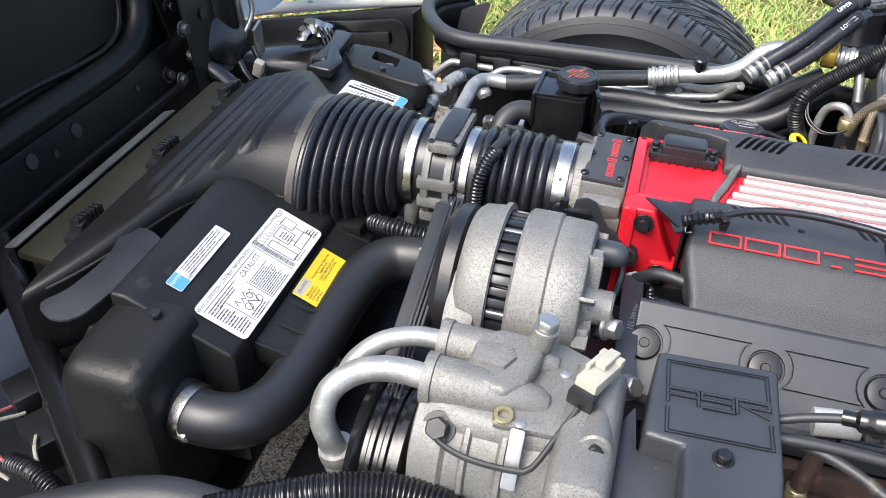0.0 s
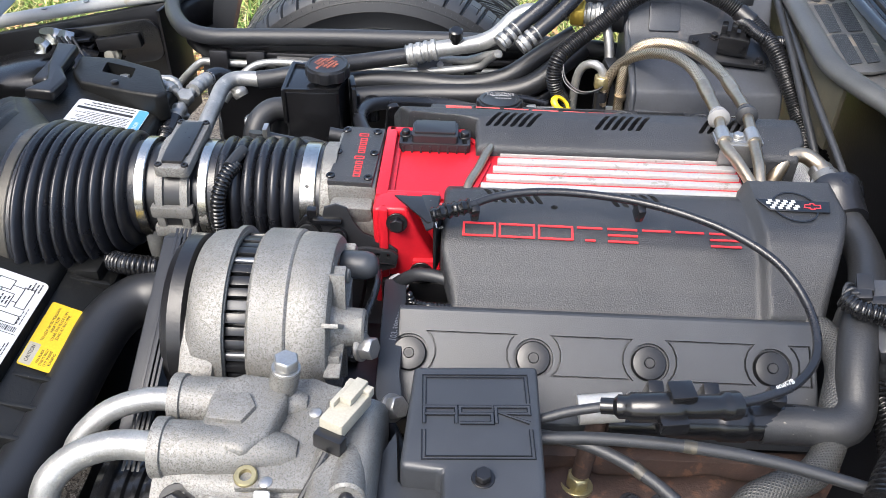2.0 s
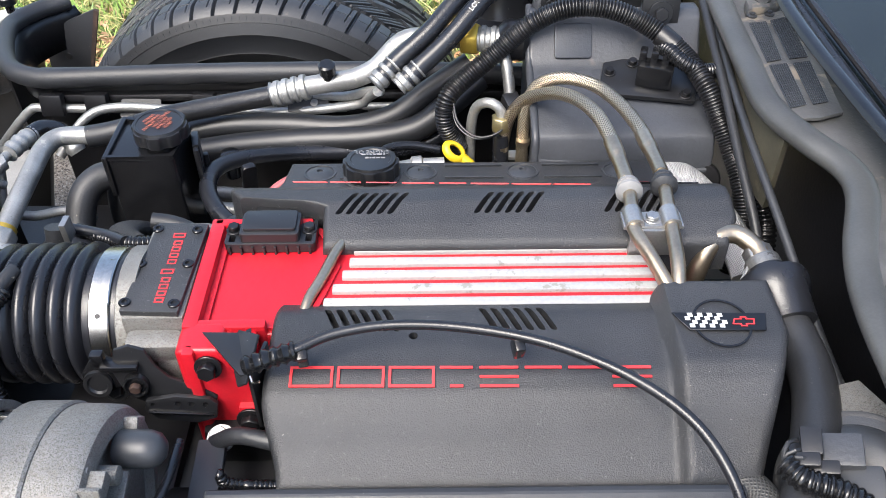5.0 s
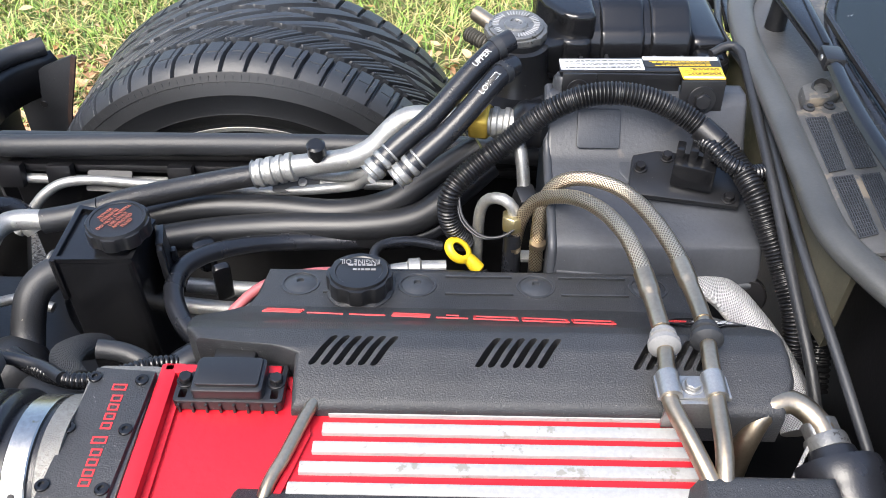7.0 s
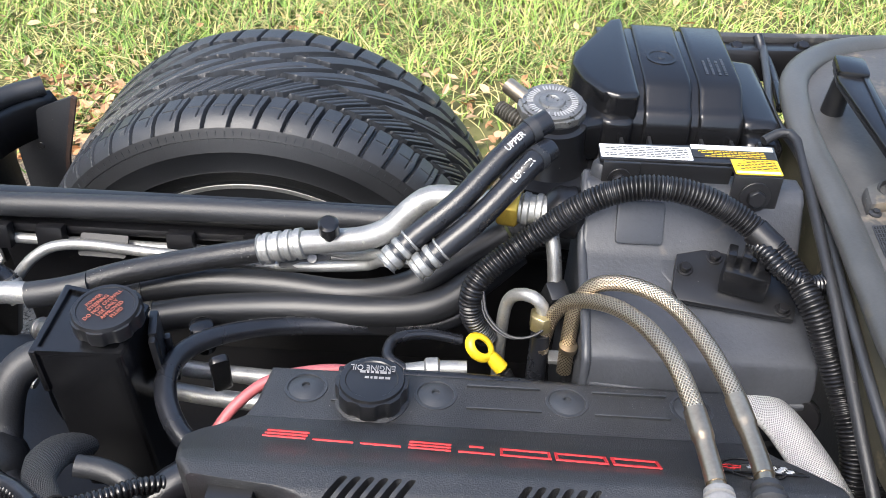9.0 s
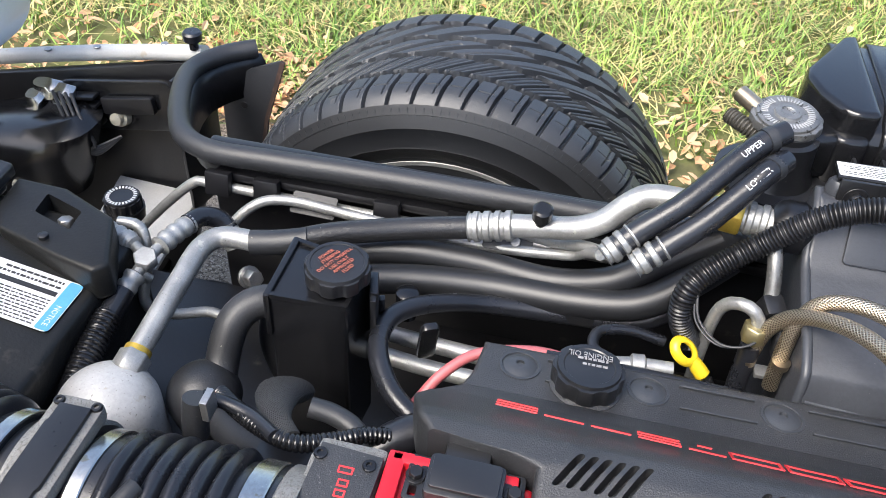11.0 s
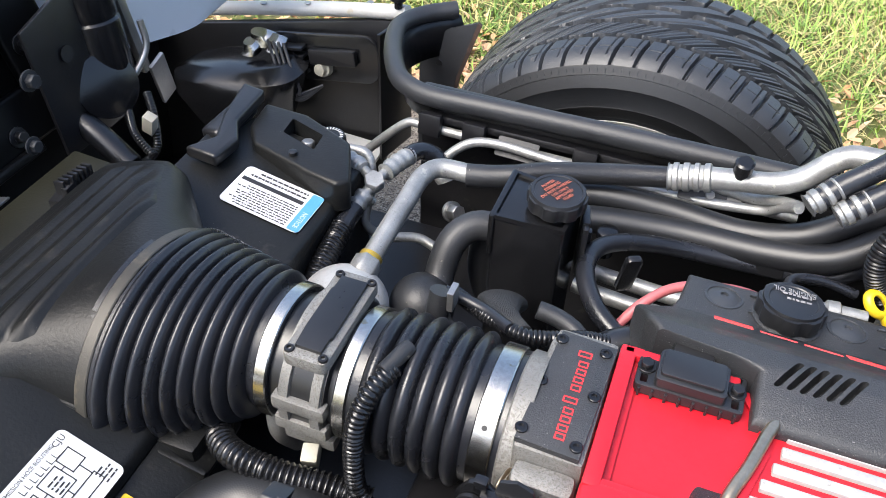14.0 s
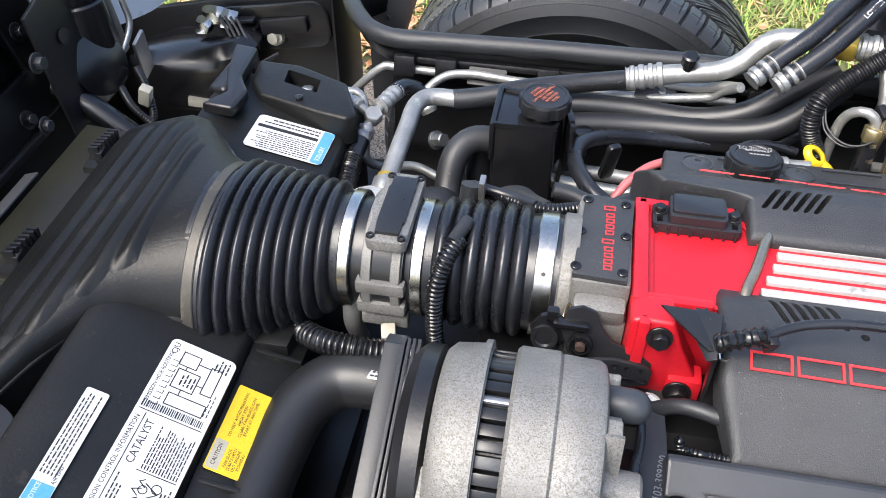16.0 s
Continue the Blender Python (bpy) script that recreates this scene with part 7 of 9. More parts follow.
for k, (pts, ball, tail) in enumerate((
        ([(0.234, 0.535, 0.640), (0.236, 0.538, 0.677), (0.242, 0.539, 0.712), (0.257, 0.530, 0.741), (0.281, 0.499, 0.769), (0.301, 0.463, 0.785), (0.316, 0.421, 0.793), (0.324, 0.383, 0.792), (0.3285, 0.342, 0.788)], (0.329, 0.303, 0.789),
         [(0.330, 0.318, 0.787), (0.329, 0.300, 0.789), (0.326, 0.272, 0.789), (0.325, 0.250, 0.786), (0.333, 0.222, 0.783), (0.345, 0.190, 0.772), (0.348, 0.18, 0.76)]),
        ([(0.257, 0.518, 0.660), (0.257, 0.525, 0.705), (0.260, 0.530, 0.737), (0.272, 0.529, 0.762), (0.294, 0.519, 0.776), (0.317, 0.503, 0.781), (0.334, 0.481, 0.783), (0.348, 0.443, 0.786), (0.357, 0.402, 0.788), (0.3625, 0.345, 0.788)], (0.361, 0.308, 0.791),
         [(0.363, 0.325, 0.789), (0.361, 0.303, 0.791), (0.358, 0.275, 0.791), (0.357, 0.250, 0.787), (0.355, 0.215, 0.782), (0.352, 0.190, 0.772), (0.350, 0.18, 0.76)]))):
    f = thing("braided_fuel_line", "braided steel fuel line with bare metal end", "fuel line", "braided fuel lines")
    part("braid", tube(bm_new(), pts[:-1] + [Vector(pts[-2]).lerp(Vector(pts[-1]), 0.25)], 0.0072, 18), M_BRAID, f)
    part("ferrule", tube(bm_new(), [Vector(pts[-2]).lerp(Vector(pts[-1]), 0.2), pts[-1], tail[0]], lambda s, t: 0.0081 if s < 0.024 else 0.0070, 18, 0.003), M_PIPE, f)
    part("tail_pipe", tube(bm_new(), tail, 0.0062, 16), M_PIPE, f, "bare metal tail pipe")
    d = Vector(tail[2]) - Vector(tail[0])
    b = lathe(bm_new(), [(-0.010, 0.0068), (-0.008, 0.0098), (-0.0035, 0.0104), (-0.0025, 0.0086), (0.0005, 0.0086), (0.0015, 0.0122), (0.0055, 0.0122), (0.009, 0.0075)], along(ball, d), 26)
    part("grommet", b, M_FADED if k == 0 else M_SOFT, f, "pale rubber grommet" if k == 0 else "dark rubber grommet")
    part("lower_collar", lathe(bm_new(), [(0, 0.0085), (0.006, 0.0085)], along(Vector(pts[0]) + Vector((0, 0, 0.03)), (0, 0, 1)), 18), M_PIPE, f)
clampt = thing("line_clamp", "bent metal clamp holding two fuel lines", "clamp")
b = box(bm_new(), (0.342, 0.262, 0.786), (0.052, 0.020, 0.004), 0.001)
for x in (0.3255, 0.3575):
    tube(b, [(x, 0.252, 0.788), (x, 0.272, 0.789)], 0.0082, 16)
box(b, (0.342, 0.250, 0.772), (0.040, 0.004, 0.028), 0.001)
part("strap", b, M_ZINC, clampt)
part("screw", bolt(bm_new(), (0.342, 0.262, 0.788), (0, 0, 1), 0.006, 0.004, 1.3), M_ZINC, clampt)

# fuel fittings left of the heater box
fit_ = thing("fuel_fitting", "grey bent pipe with brass coloured fitting", "fuel line")
part("pipe", tube(bm_new(), [(0.198, 0.560, 0.60), (0.198, 0.562, 0.660), (0.200, 0.562, 0.700), (0.208, 0.556, 0.720), (0.222, 0.548, 0.726), (0.232, 0.544, 0.718), (0.233, 0.542, 0.705)], 0.0062, 14), M_ALU, fit_)
part("nut", bolt(bm_new(), (0.233, 0.540, 0.690), (0, 0.05, 1), 0.0125, 0.018, 0), M_BRONZE, fit_, "brass coloured nut")
part("lower_tube", tube(bm_new(), [(0.233, 0.538, 0.690), (0.233, 0.532, 0.64), (0.233, 0.525, 0.60)], 0.0095, 14), M_RUBBER, fit_)
part("wire", tube(bm_new(), [(0.175, 0.562, 0.722), (0.180, 0.545, 0.700), (0.200, 0.530, 0.690), (0.225, 0.528, 0.695), (0.248, 0.545, 0.708)], 0.0012, 8), M_VALVE, fit_, "thin grey wire")
part("wire", tube(bm_new(), [(0.176, 0.562, 0.726), (0.182, 0.543, 0.704), (0.203, 0.527, 0.694), (0.227, 0.526, 0.699), (0.250, 0.545, 0.711)], 0.0014, 8), M_SOFT, fit_, "thin grey wire")
vac = thing("vacuum_valve", "small black valve on a bracket", "valve")
part("body", tube(bm_new(), [(0.258, 0.555, 0.705), (0.260, 0.540, 0.685), (0.262, 0.528, 0.665), (0.262, 0.522, 0.645)], lambda s, t: 0.0085 if s < 0.03 else 0.0062, 14), M_PLASTIC, vac)
b = box(bm_new(), (0.262, 0.530, 0.665), (0.040, 0.014, 0.005), 0.001)
part("bracket", b, M_ZINC, vac)

# silver sleeved cable
sl = thing("heat_sleeve", "flat silver braided heat sleeve behind the rail cover", "heat sleeve")
part("sleeve", tube(bm_new(), [(0.27, 0.488, 0.676), (0.34, 0.486, 0.680), (0.395, 0.482, 0.683), (0.430, 0.464, 0.684), (0.448, 0.424, 0.684), (0.458, 0.382, 0.684), (0.464, 0.345, 0.68), (0.468, 0.31, 0.67)], 0.0185, 24, 0.006, True, 0.55), M_SLEEVE, sl)

# egr style pipe and rear hose
rp = thing("rear_coolant_hose", "large black rear hose with metal elbow", "hose")
part("elbow", tube(bm_new(), [(0.385, 0.245, 0.700), (0.388, 0.250, 0.735), (0.400, 0.262, 0.760), (0.420, 0.268, 0.765), (0.436, 0.255, 0.760), (0.440, 0.236, 0.755)], 0.0088, 18), M_PIPE, rp, "bare metal elbow")
part("union", bolt(bm_new(), (0.437, 0.262, 0.757), (0.2, -1, -0.25), 0.0135, 0.018, 0), M_ZINC, rp)
part("union_sleeve", lathe(bm_new(), [(0, 0.0145), (0.002, 0.0155), (0.010, 0.0155), (0.012, 0.013)], along((0.440, 0.246, 0.753), (0.2, -1, -0.25)), 24), M_DULLSTEEL, rp)
part("mount", lathe(bm_new(), [(0, 0.016), (0.008, 0.018), (0.010, 0.029), (0.018, 0.031), (0.030, 0.028), (0.034, 0.026), (0.055, 0.024)], along((0.442, 0.235, 0.752), (0.12, -1, -0.28)), 32), M_RUBBER, rp, "black rubber collar")
part("hose", tube(bm_new(), [(0.448, 0.185, 0.738), (0.452, 0.150, 0.735), (0.446, 0.110, 0.738), (0.428, 0.060, 0.740), (0.408, 0.015, 0.735), (0.398, -0.020, 0.722), (0.392, -0.05, 0.705), (0.375, -0.065, 0.700), (0.345, -0.062, 0.698), (0.31, -0.060, 0.696)], 0.0175, 24), M_SOFT, rp, "matt rubber hose")
part("strap", box(bm_new(), (0.418, 0.225, 0.738), (0.003, 0.080, 0.015), 0.001, (25, 0, -35)), M_DULLSTEEL, rp, "flat metal strap")
wv = tube(bm_new(), [(0.345, 0.062, 0.708), (0.372, 0.052, 0.715), (0.390, 0.030, 0.715), (0.392, -0.005, 0.712), (0.380, -0.04, 0.70), (0.368, -0.075, 0.690), (0.345, -0.105, 0.688), (0.31, -0.122, 0.688), (0.285, -0.135, 0.680), (0.280, -0.16, 0.66)], 0.0135, 18)
single("woven_heater_hose", wv, M_CARBON, "cracked cloth-covered heater hose", "hose")

# ---- cowl, wiper and windscreen ----
cowl = thing("cowl_panel", "dusty black cowl panel with mesh vents below the windscreen", "cowl", kind="structure")
b = bm_new()
prism(b, [(0.545, 0.868), (0.508, 0.80), (0.492, 0.70), (0.492, 0.62), (0.488, 0.45), (0.496, 0.38), (0.515, 0.34), (0.520, 0.27), (0.500, 0.20), (0.490, 0.10), (0.490, -0.10), (0.60, -0.10), (0.66, 0.93), (0.60, 0.912)], 0.012, pose(0, 0, 0.794), 0.003)
part("panel", b, M_COWL, cowl)
b = box(bm_new(), (0.560, 0.27, 0.59), (0.02, 1.2, 0.40), 0.004)
part("bulkhead", b, M_DARK, cowl)
part("front_lip", tube(bm_new(), [(0.680, 0.938, 0.800), (0.635, 0.930, 0.802), (0.585, 0.912, 0.804), (0.545, 0.880, 0.806), (0.515, 0.838, 0.808), (0.500, 0.790, 0.808), (0.492, 0.710, 0.807), (0.492, 0.62, 0.806), (0.486, 0.49, 0.806), (0.485, 0.41, 0.805), (0.505, 0.355, 0.803), (0.526, 0.315, 0.801), (0.526, 0.275, 0.800), (0.500, 0.208, 0.798), (0.486, 0.150, 0.796), (0.480, 0.06, 0.795), (0.478, -0.08, 0.794)], 0.0150, 18, 0.01, True, 0.75), M_LIP, cowl, "rubber lip")
b = prism(bm_new(), [(0.499, 0.582), (0.564, 0.604), (0.556, 0.480), (0.546, 0.388), (0.520, 0.378), (0.490, 0.378), (0.493, 0.47)], 0.004, pose(0, 0, 0.8095), 0.001)
part("vent_frame", b, M_COWL, cowl)
b = prism(bm_new(), [(0.490, 0.77), (0.490, 0.65), (0.487, 0.52), (0.484, 0.42), (0.490, 0.372), (0.497, 0.374), (0.491, 0.42), (0.494, 0.52), (0.497, 0.65), (0.497, 0.77)], 0.090, pose(0, 0, 0.708), 0.001)
part("lip_skirt", b, M_WALL, cowl, "olive dusty bulkhead edge below the lip")


def mesh_vent(quad):
    """A pierced vent: crossed bars, to lie over a flat sheet coloured dark for shade."""
    p = [Vector(q) for q in quad]
    b = bm_new()
    n = 8
    for i in range(n + 1):
        t = i / n
        a, c = p[0].lerp(p[1], t), p[3].lerp(p[2], t)
        tube(b, [a, c], 0.00055, 4, 0.1)
    m = 16
    for i in range(m + 1):
        t = i / m
        a, c = p[0].lerp(p[3], t), p[1].lerp(p[2], t)
        tube(b, [a, c], 0.00055, 4, 0.1)
    return b


for q in (((0.506, 0.567), (0.526, 0.570), (0.517, 0.487), (0.501, 0.482)), ((0.532, 0.573), (0.554, 0.582), (0.546, 0.492), (0.526, 0.488)), ((0.501, 0.474), (0.520, 0.478), (0.514, 0.400), (0.497, 0.394)), ((0.527, 0.478), (0.545, 0.482), (0.537, 0.405), (0.521, 0.400))):
    # black sheet on the closed panel: the shade below the mesh, as colour
    b = prism(bm_new(), [(x, y) for x, y in q], 0.0006, pose(0, 0, 0.8137))
    part("vent_shade", b, M_INK_AND_SHADE, cowl)
    ob = part("vent_mesh", mesh_vent([(x, y, 0.8150) for x, y in q]), M_VALVE, cowl)
    ob["kind"] = "stuff"
wp = thing("windscreen_wiper", "black windscreen wiper arm and blade", "wiper")
b = prism(bm_new(), [(0.516, 0.742), (0.522, 0.776), (0.534, 0.786), (0.553, 0.784), (0.549, 0.748), (0.5405, 0.630), (0.5370, 0.604), (0.5230, 0.604)], 0.011, frame_of((0, 0, 0.8480), (1, 0, 0), (0, 1, 0)), 0.004, 3)
part("arm", b, M_GLOSS, wp)
part("arm_ridge", box(bm_new(), (0.5375, 0.690, 0.859), (0.006, 0.120, 0.004), 0.0015, (0, 0, -5)), M_GLOSS, wp)
part("knuckle", box(bm_new(), (0.5345, 0.764, 0.858), (0.030, 0.036, 0.012), 0.004, (0, 0, -8)), M_GLOSS, wp)
part("arm_hinge", box(bm_new(), (0.5300, 0.606, 0.857), (0.019, 0.028, 0.014), 0.003, (0, 0, -6)), M_PLASTIC, wp)
part("hinge_pin", lathe(bm_new(), disc_profile(0.003, 0.022, 0.0005), along((0.519, 0.606, 0.858), (1, -0.1, 0)), 10), M_ZINC, wp)
part("blade_arm", tube(bm_new(), [(0.5290, 0.598, 0.857), (0.5235, 0.545, 0.857), (0.5225, 0.47, 0.856), (0.530, 0.36, 0.853), (0.545, 0.2, 0.850), (0.555, 0.0, 0.846)], 0.0075, 8, 0.02, True, 0.7), M_GLOSS, wp)
part("blade", tube(bm_new(), [(0.566, 0.72, 0.845), (0.560, 0.60, 0.848), (0.562, 0.45, 0.846), (0.566, 0.2, 0.845), (0.57, 0.0, 0.842)], 0.004, 8, 0.02), M_PLASTIC, wp)
part("pivot_post", lathe(bm_new(), [(0, 0.012), (0.05, 0.010)], Matrix.Translation((0.534, 0.768, 0.800)), 16), M_PLASTIC, wp)
wn_ = thing("wiper_nozzle", "black hose nozzle block ahead of the cowl vents", "nozzle")
b = prism(bm_new(), [(0.511, 0.590), (0.515, 0.618), (0.552, 0.640), (0.555, 0.612), (0.536, 0.596)], 0.016, pose(0, 0, 0.805), 0.004)
part("block", b, M_COWL, wn_)
part("cup", lathe(bm_new(), [(0, 0.010), (0.008, 0.0095), (0.010, 0.008), (0.007, 0.007), (0.003, 0.006)], along((0.534, 0.615, 0.817), (-0.2, -0.5, 0.8)), 22), M_DUSTY, wn_)
for x, y in ((0.515, 0.586), (0.536, 0.590)):
    part("nut", lathe(bm_new(), [(0, 0.0055), (0.003, 0.0055), (0.004, 0.003), (0.006, 0.003)], Matrix.Translation((x, y, 0.812)), 16), M_SOFT, wn_)
scr = thing("windscreen", "dark sloping windscreen glass", "windscreen", kind="structure")
b = prism(bm_new(), [(0.0, 0.66), (0.0, -0.25), (0.75, -0.25), (0.75, 0.92), (0.06, 0.80), (0.02, 0.76)], 0.006, pose(0.562, 0, 0.826, 0, -24, 0))
part("glass", b, M_GLASS, scr)
part("edge_seal", tube(bm_new(), [(0.645, 0.815, 0.868), (0.600, 0.780, 0.848), (0.575, 0.737, 0.842), (0.558, 0.66, 0.838), (0.552, 0.567, 0.838), (0.553, 0.4, 0.836), (0.556, 0.1, 0.834), (0.558, -0.1, 0.834)], 0.006, 10, 0.02), M_RUBBER, scr)

lines = thing("brake_lines", "dark grey lines along the bulkhead", "brake line")
part("line", tube(bm_new(), [(0.448, 0.705, 0.806), (0.466, 0.712, 0.812), (0.478, 0.700, 0.811), (0.475, 0.636, 0.802), (0.471, 0.554, 0.787), (0.470, 0.497, 0.772), (0.470, 0.412, 0.742), (0.474, 0.348, 0.711), (0.48, 0.30, 0.67)], 0.0050, 12), M_SOFT, lines)
part("line", tube(bm_new(), [(0.505, 0.93, 0.792), (0.492, 0.86, 0.794), (0.476, 0.772, 0.797), (0.484, 0.695, 0.797), (0.484, 0.614, 0.790), (0.480, 0.529, 0.780), (0.480, 0.430, 0.760), (0.488, 0.331, 0.730), (0.500, 0.22, 0.69), (0.510, 0.10, 0.66), (0.50, -0.02, 0.63)], 0.0045, 12), M_VALVE, lines)
part("bracket", box(bm_new(), (0.490, 0.60, 0.783), (0.02, 0.012, 0.010), 0.002), M_PLASTIC, lines)
far = thing("washer_bracket", "black bracket with hose end near the windscreen corner", "bracket")
part("plate", box(bm_new(), (0.545, 0.945, 0.768), (0.27, 0.050, 0.040), 0.006, (-14, 0, 4)), M_DARK, far)
part("top_rail", box(bm_new(), (0.545, 0.966, 0.788), (0.29, 0.012, 0.010), 0.003, (0, 0, 4)), M_DUSTY, far)
part("hose_end", tube(bm_new(), [(0.500, 0.945, 0.80), (0.505, 0.925, 0.788), (0.505, 0.88, 0.785), (0.495, 0.80, 0.788)], 0.006, 10), M_RUBBER, far)
part("bolt", bolt(bm_new(), (0.475, 0.936, 0.786), (0, -0.3, 1), 0.007, 0.006), M_DARK, far)
part("bolt", bolt(bm_new(), (0.555, 0.940, 0.789), (0, -0.3, 1), 0.007, 0.006), M_DARK, far)

# brake servo corner
srv = thing("brake_actuator", "grey brake actuator with black electrical connectors", "brake actuator")
SD = Vector((-0.55, -0.42, 0.72)).normalized()
SO = Vector((0.462, 0.040, 0.712))
part("body", lathe(bm_new(), [(-0.03, 0.046), (0.0, 0.049), (0.006, 0.054), (0.012, 0.054), (0.014, 0.048), (0.020, 0.046), (0.026, 0.041), (0.030, 0.034), (0.031, 0.016)], along(SO, SD), 44), M_VALVE, srv)
part("clamp_ring", lathe(bm_new(), [(0.002, 0.0555), (0.003, 0.058), (0.011, 0.058), (0.012, 0.0555)], along(SO, SD), 44), M_SOFT, srv, "dark clamp ring")
part("ring_lug", box(bm_new(), SO + Vector((0.050, -0.012, 0.040)), (0.016, 0.030, 0.020), 0.003, (0, -30, 20)), M_SOFT, srv)
b = prism(bm_new(), [(0.436, 0.112), (0.482, 0.118), (0.506, 0.060), (0.508, -0.040), (0.490, -0.085), (0.444, -0.070)], 0.006, pose(0, 0, 0.735) @ pose(0.46, 0, 0, 0, -12, 0) @ pose(-0.46, 0, 0), 0.002)
part("flange", b, M_CAST, srv, "bright cast flange")
part("housing", box(bm_new(), (0.440, 0.010, 0.744), (0.040, 0.050, 0.026), 0.006, (20, -24, -14)), M_VALVE, srv)
part("connector", box(bm_new(), (0.432, 0.040, 0.762), (0.030, 0.024, 0.016), 0.002, (14, -16, -14)), M_HVAC, srv)
for x, y, z, sx, sy, sz in ((0.411, 0.043, 0.770, 0.014, 0.020, 0.012), (0.405, 0.030, 0.768, 0.016, 0.010, 0.010), (0.416, 0.026, 0.763, 0.020, 0.010, 0.014), (0.414, 0.050, 0.760, 0.012, 0.008, 0.014), (0.404, 0.040, 0.756, 0.010, 0.022, 0.010)):
    part("plug", box(bm_new(), (x, y, z), (sx, sy, sz), 0.0015, (14, -16, -14)), M_PLASTIC, srv)
for k in range(3):
    part("wire", tube(bm_new(), [(0.404 + 0.004 * k, 0.048 - 0.008 * k, 0.766), (0.394 + 0.003 * k, 0.042 - 0.006 * k, 0.772), (0.390, 0.034, 0.766), (0.394, 0.027, 0.762)], 0.0016, 8), M_SOFT, srv)
part("conduit", corrugated(bm_new(), [(0.390, 0.032, 0.764), (0.400, 0.019, 0.763), (0.420, 0.010, 0.763), (0.435, 0.000, 0.760), (0.438, -0.019, 0.755), (0.428, -0.041, 0.750), (0.420, -0.063, 0.742), (0.415, -0.09, 0.73)], 0.0092, 0.0044, 0.0017, 16), M_GLOSS, srv)
single("wire_conduit", corrugated(bm_new(), [(0.46, -0.10, 0.72), (0.42, -0.115, 0.735), (0.39, -0.14, 0.74), (0.37, -0.17, 0.735)], 0.021, 0.0048, 0.0020, 20), M_GLOSS, "wide corrugated conduit by the brake actuator", "conduit", "conduits")
single("wire_conduit", corrugated(bm_new(), [(0.435, 0.02, 0.68), (0.438, -0.03, 0.675), (0.43, -0.08, 0.67)], 0.014, 0.0055, 0.002, 16), M_GLOSS, "corrugated conduit behind the rear hose", "conduit", "conduits")

# ---- near side cables and coil rail ----
tc = thing("throttle_cable", "black throttle cable looping over the covers", "cable")
part("cable", tube(bm_new(), [(0.030, 0.110, 0.788), (0.050, 0.114, 0.790), (0.078, 0.126, 0.794), (0.120, 0.132, 0.797), (0.175, 0.128, 0.798), (0.235, 0.112, 0.798), (0.290, 0.082, 0.796), (0.330, 0.046, 0.788), (0.350, 0.005, 0.772), (0.348, -0.035, 0.760), (0.325, -0.065, 0.755), (0.290, -0.085, 0.757), (0.262, -0.096, 0.760)], 0.0040, 12), M_RUBBER, tc)
part("cable_end", tube(bm_new(), [(0.014, 0.106, 0.782), (0.034, 0.110, 0.787), (0.052, 0.114, 0.790)], lambda s, t: 0.0072 - 0.0012 * math.cos(s * 900), 12, 0.002), M_GLOSS, tc)
for c in ((0.056, 0.116, 0.783), (0.215, 0.118, 0.788)):
    part("cable_clip", box(bm_new(), c, (0.008, 0.014, 0.018), 0.002, (20, 0, 10)), M_GLOSS, tc)
writing("cable_print", "80457B", 0.0062, frame_of((0.312, -0.072, 0.7595), (0.85, 0.5, 0), (-0.4, 0.8, 0.4)), M_WHITE, tc, 0.0001)
tb = thing("cable_bracket", "folded black cable bracket on the red manifold", "bracket")
b = prism(bm_new(), [(-0.025, 0.146), (0.006, 0.145), (0.012, 0.150), (0.021, 0.103), (0.011, 0.103)], 0.0022, Matrix.Translation((0, 0, 0.7745)), 0.0006)
prism(b, [(0.0, 0.0), (0.024, -0.006), (0.028, -0.046), (0.020, -0.048), (0.0, -0.020)], 0.0022, frame_of((0.004, 0.148, 0.7752), (0.62, -0.25, 0.35), (0.1, 1, 0.25)), 0.0006)
part("plate", b, M_PLASTIC, tb)
b = prism(bm_new(), [(-0.018, -0.03), (0.018, -0.03), (0.018, 0.03), (-0.018, 0.03)], 0.003, frame_of((0.020, 0.120, 0.745), (0.2, 0.95, 0), (0, 0, 1)), 0.0006)
part("leg", b, M_PLASTIC, tb)
b = tube(bm_new(), [(0.018, 0.106, 0.780), (0.020, 0.100, 0.772), (0.026, 0.098, 0.775)], 0.0012, 6)
part("spring_wire", b, M_STEEL, tb)
lev = thing("throttle_lever", "black stamped throttle levers with a coil spring", "throttle lever")
LV = Matrix(((1, 0, 0, 0), (0, 0.25, -1, 0.150 - 0.25 * 0.73), (0, 1, 0, 0), (0, 0, 0, 1)))
LX, LZ = -0.084, 0.728
b = prism(bm_new(), [(LX + x, LZ + z) for x, z in ((-0.014, 0.030), (-0.002, 0.034), (0.010, 0.030), (0.016, 0.016), (0.026, 0.004), (0.054, -0.007), (0.062, -0.014), (0.060, -0.024), (0.010, -0.022), (-0.010, -0.012), (-0.018, 0.010))], 0.003, LV @ Matrix.Translation((0, 0, 0.010)), 0.0008)
part("lever", b, M_PLASTIC, lev)
b = prism(bm_new(), [(LX + x, LZ + z) for x, z in ((0.006, -0.012), (0.030, -0.008), (0.057, -0.011), (0.063, -0.016), (0.061, -0.029), (0.045, -0.034), (0.014, -0.030), (0.004, -0.022))], 0.004, LV @ Matrix.Translation((0, 0, 0.015)), 0.001)
cut = bm_new()
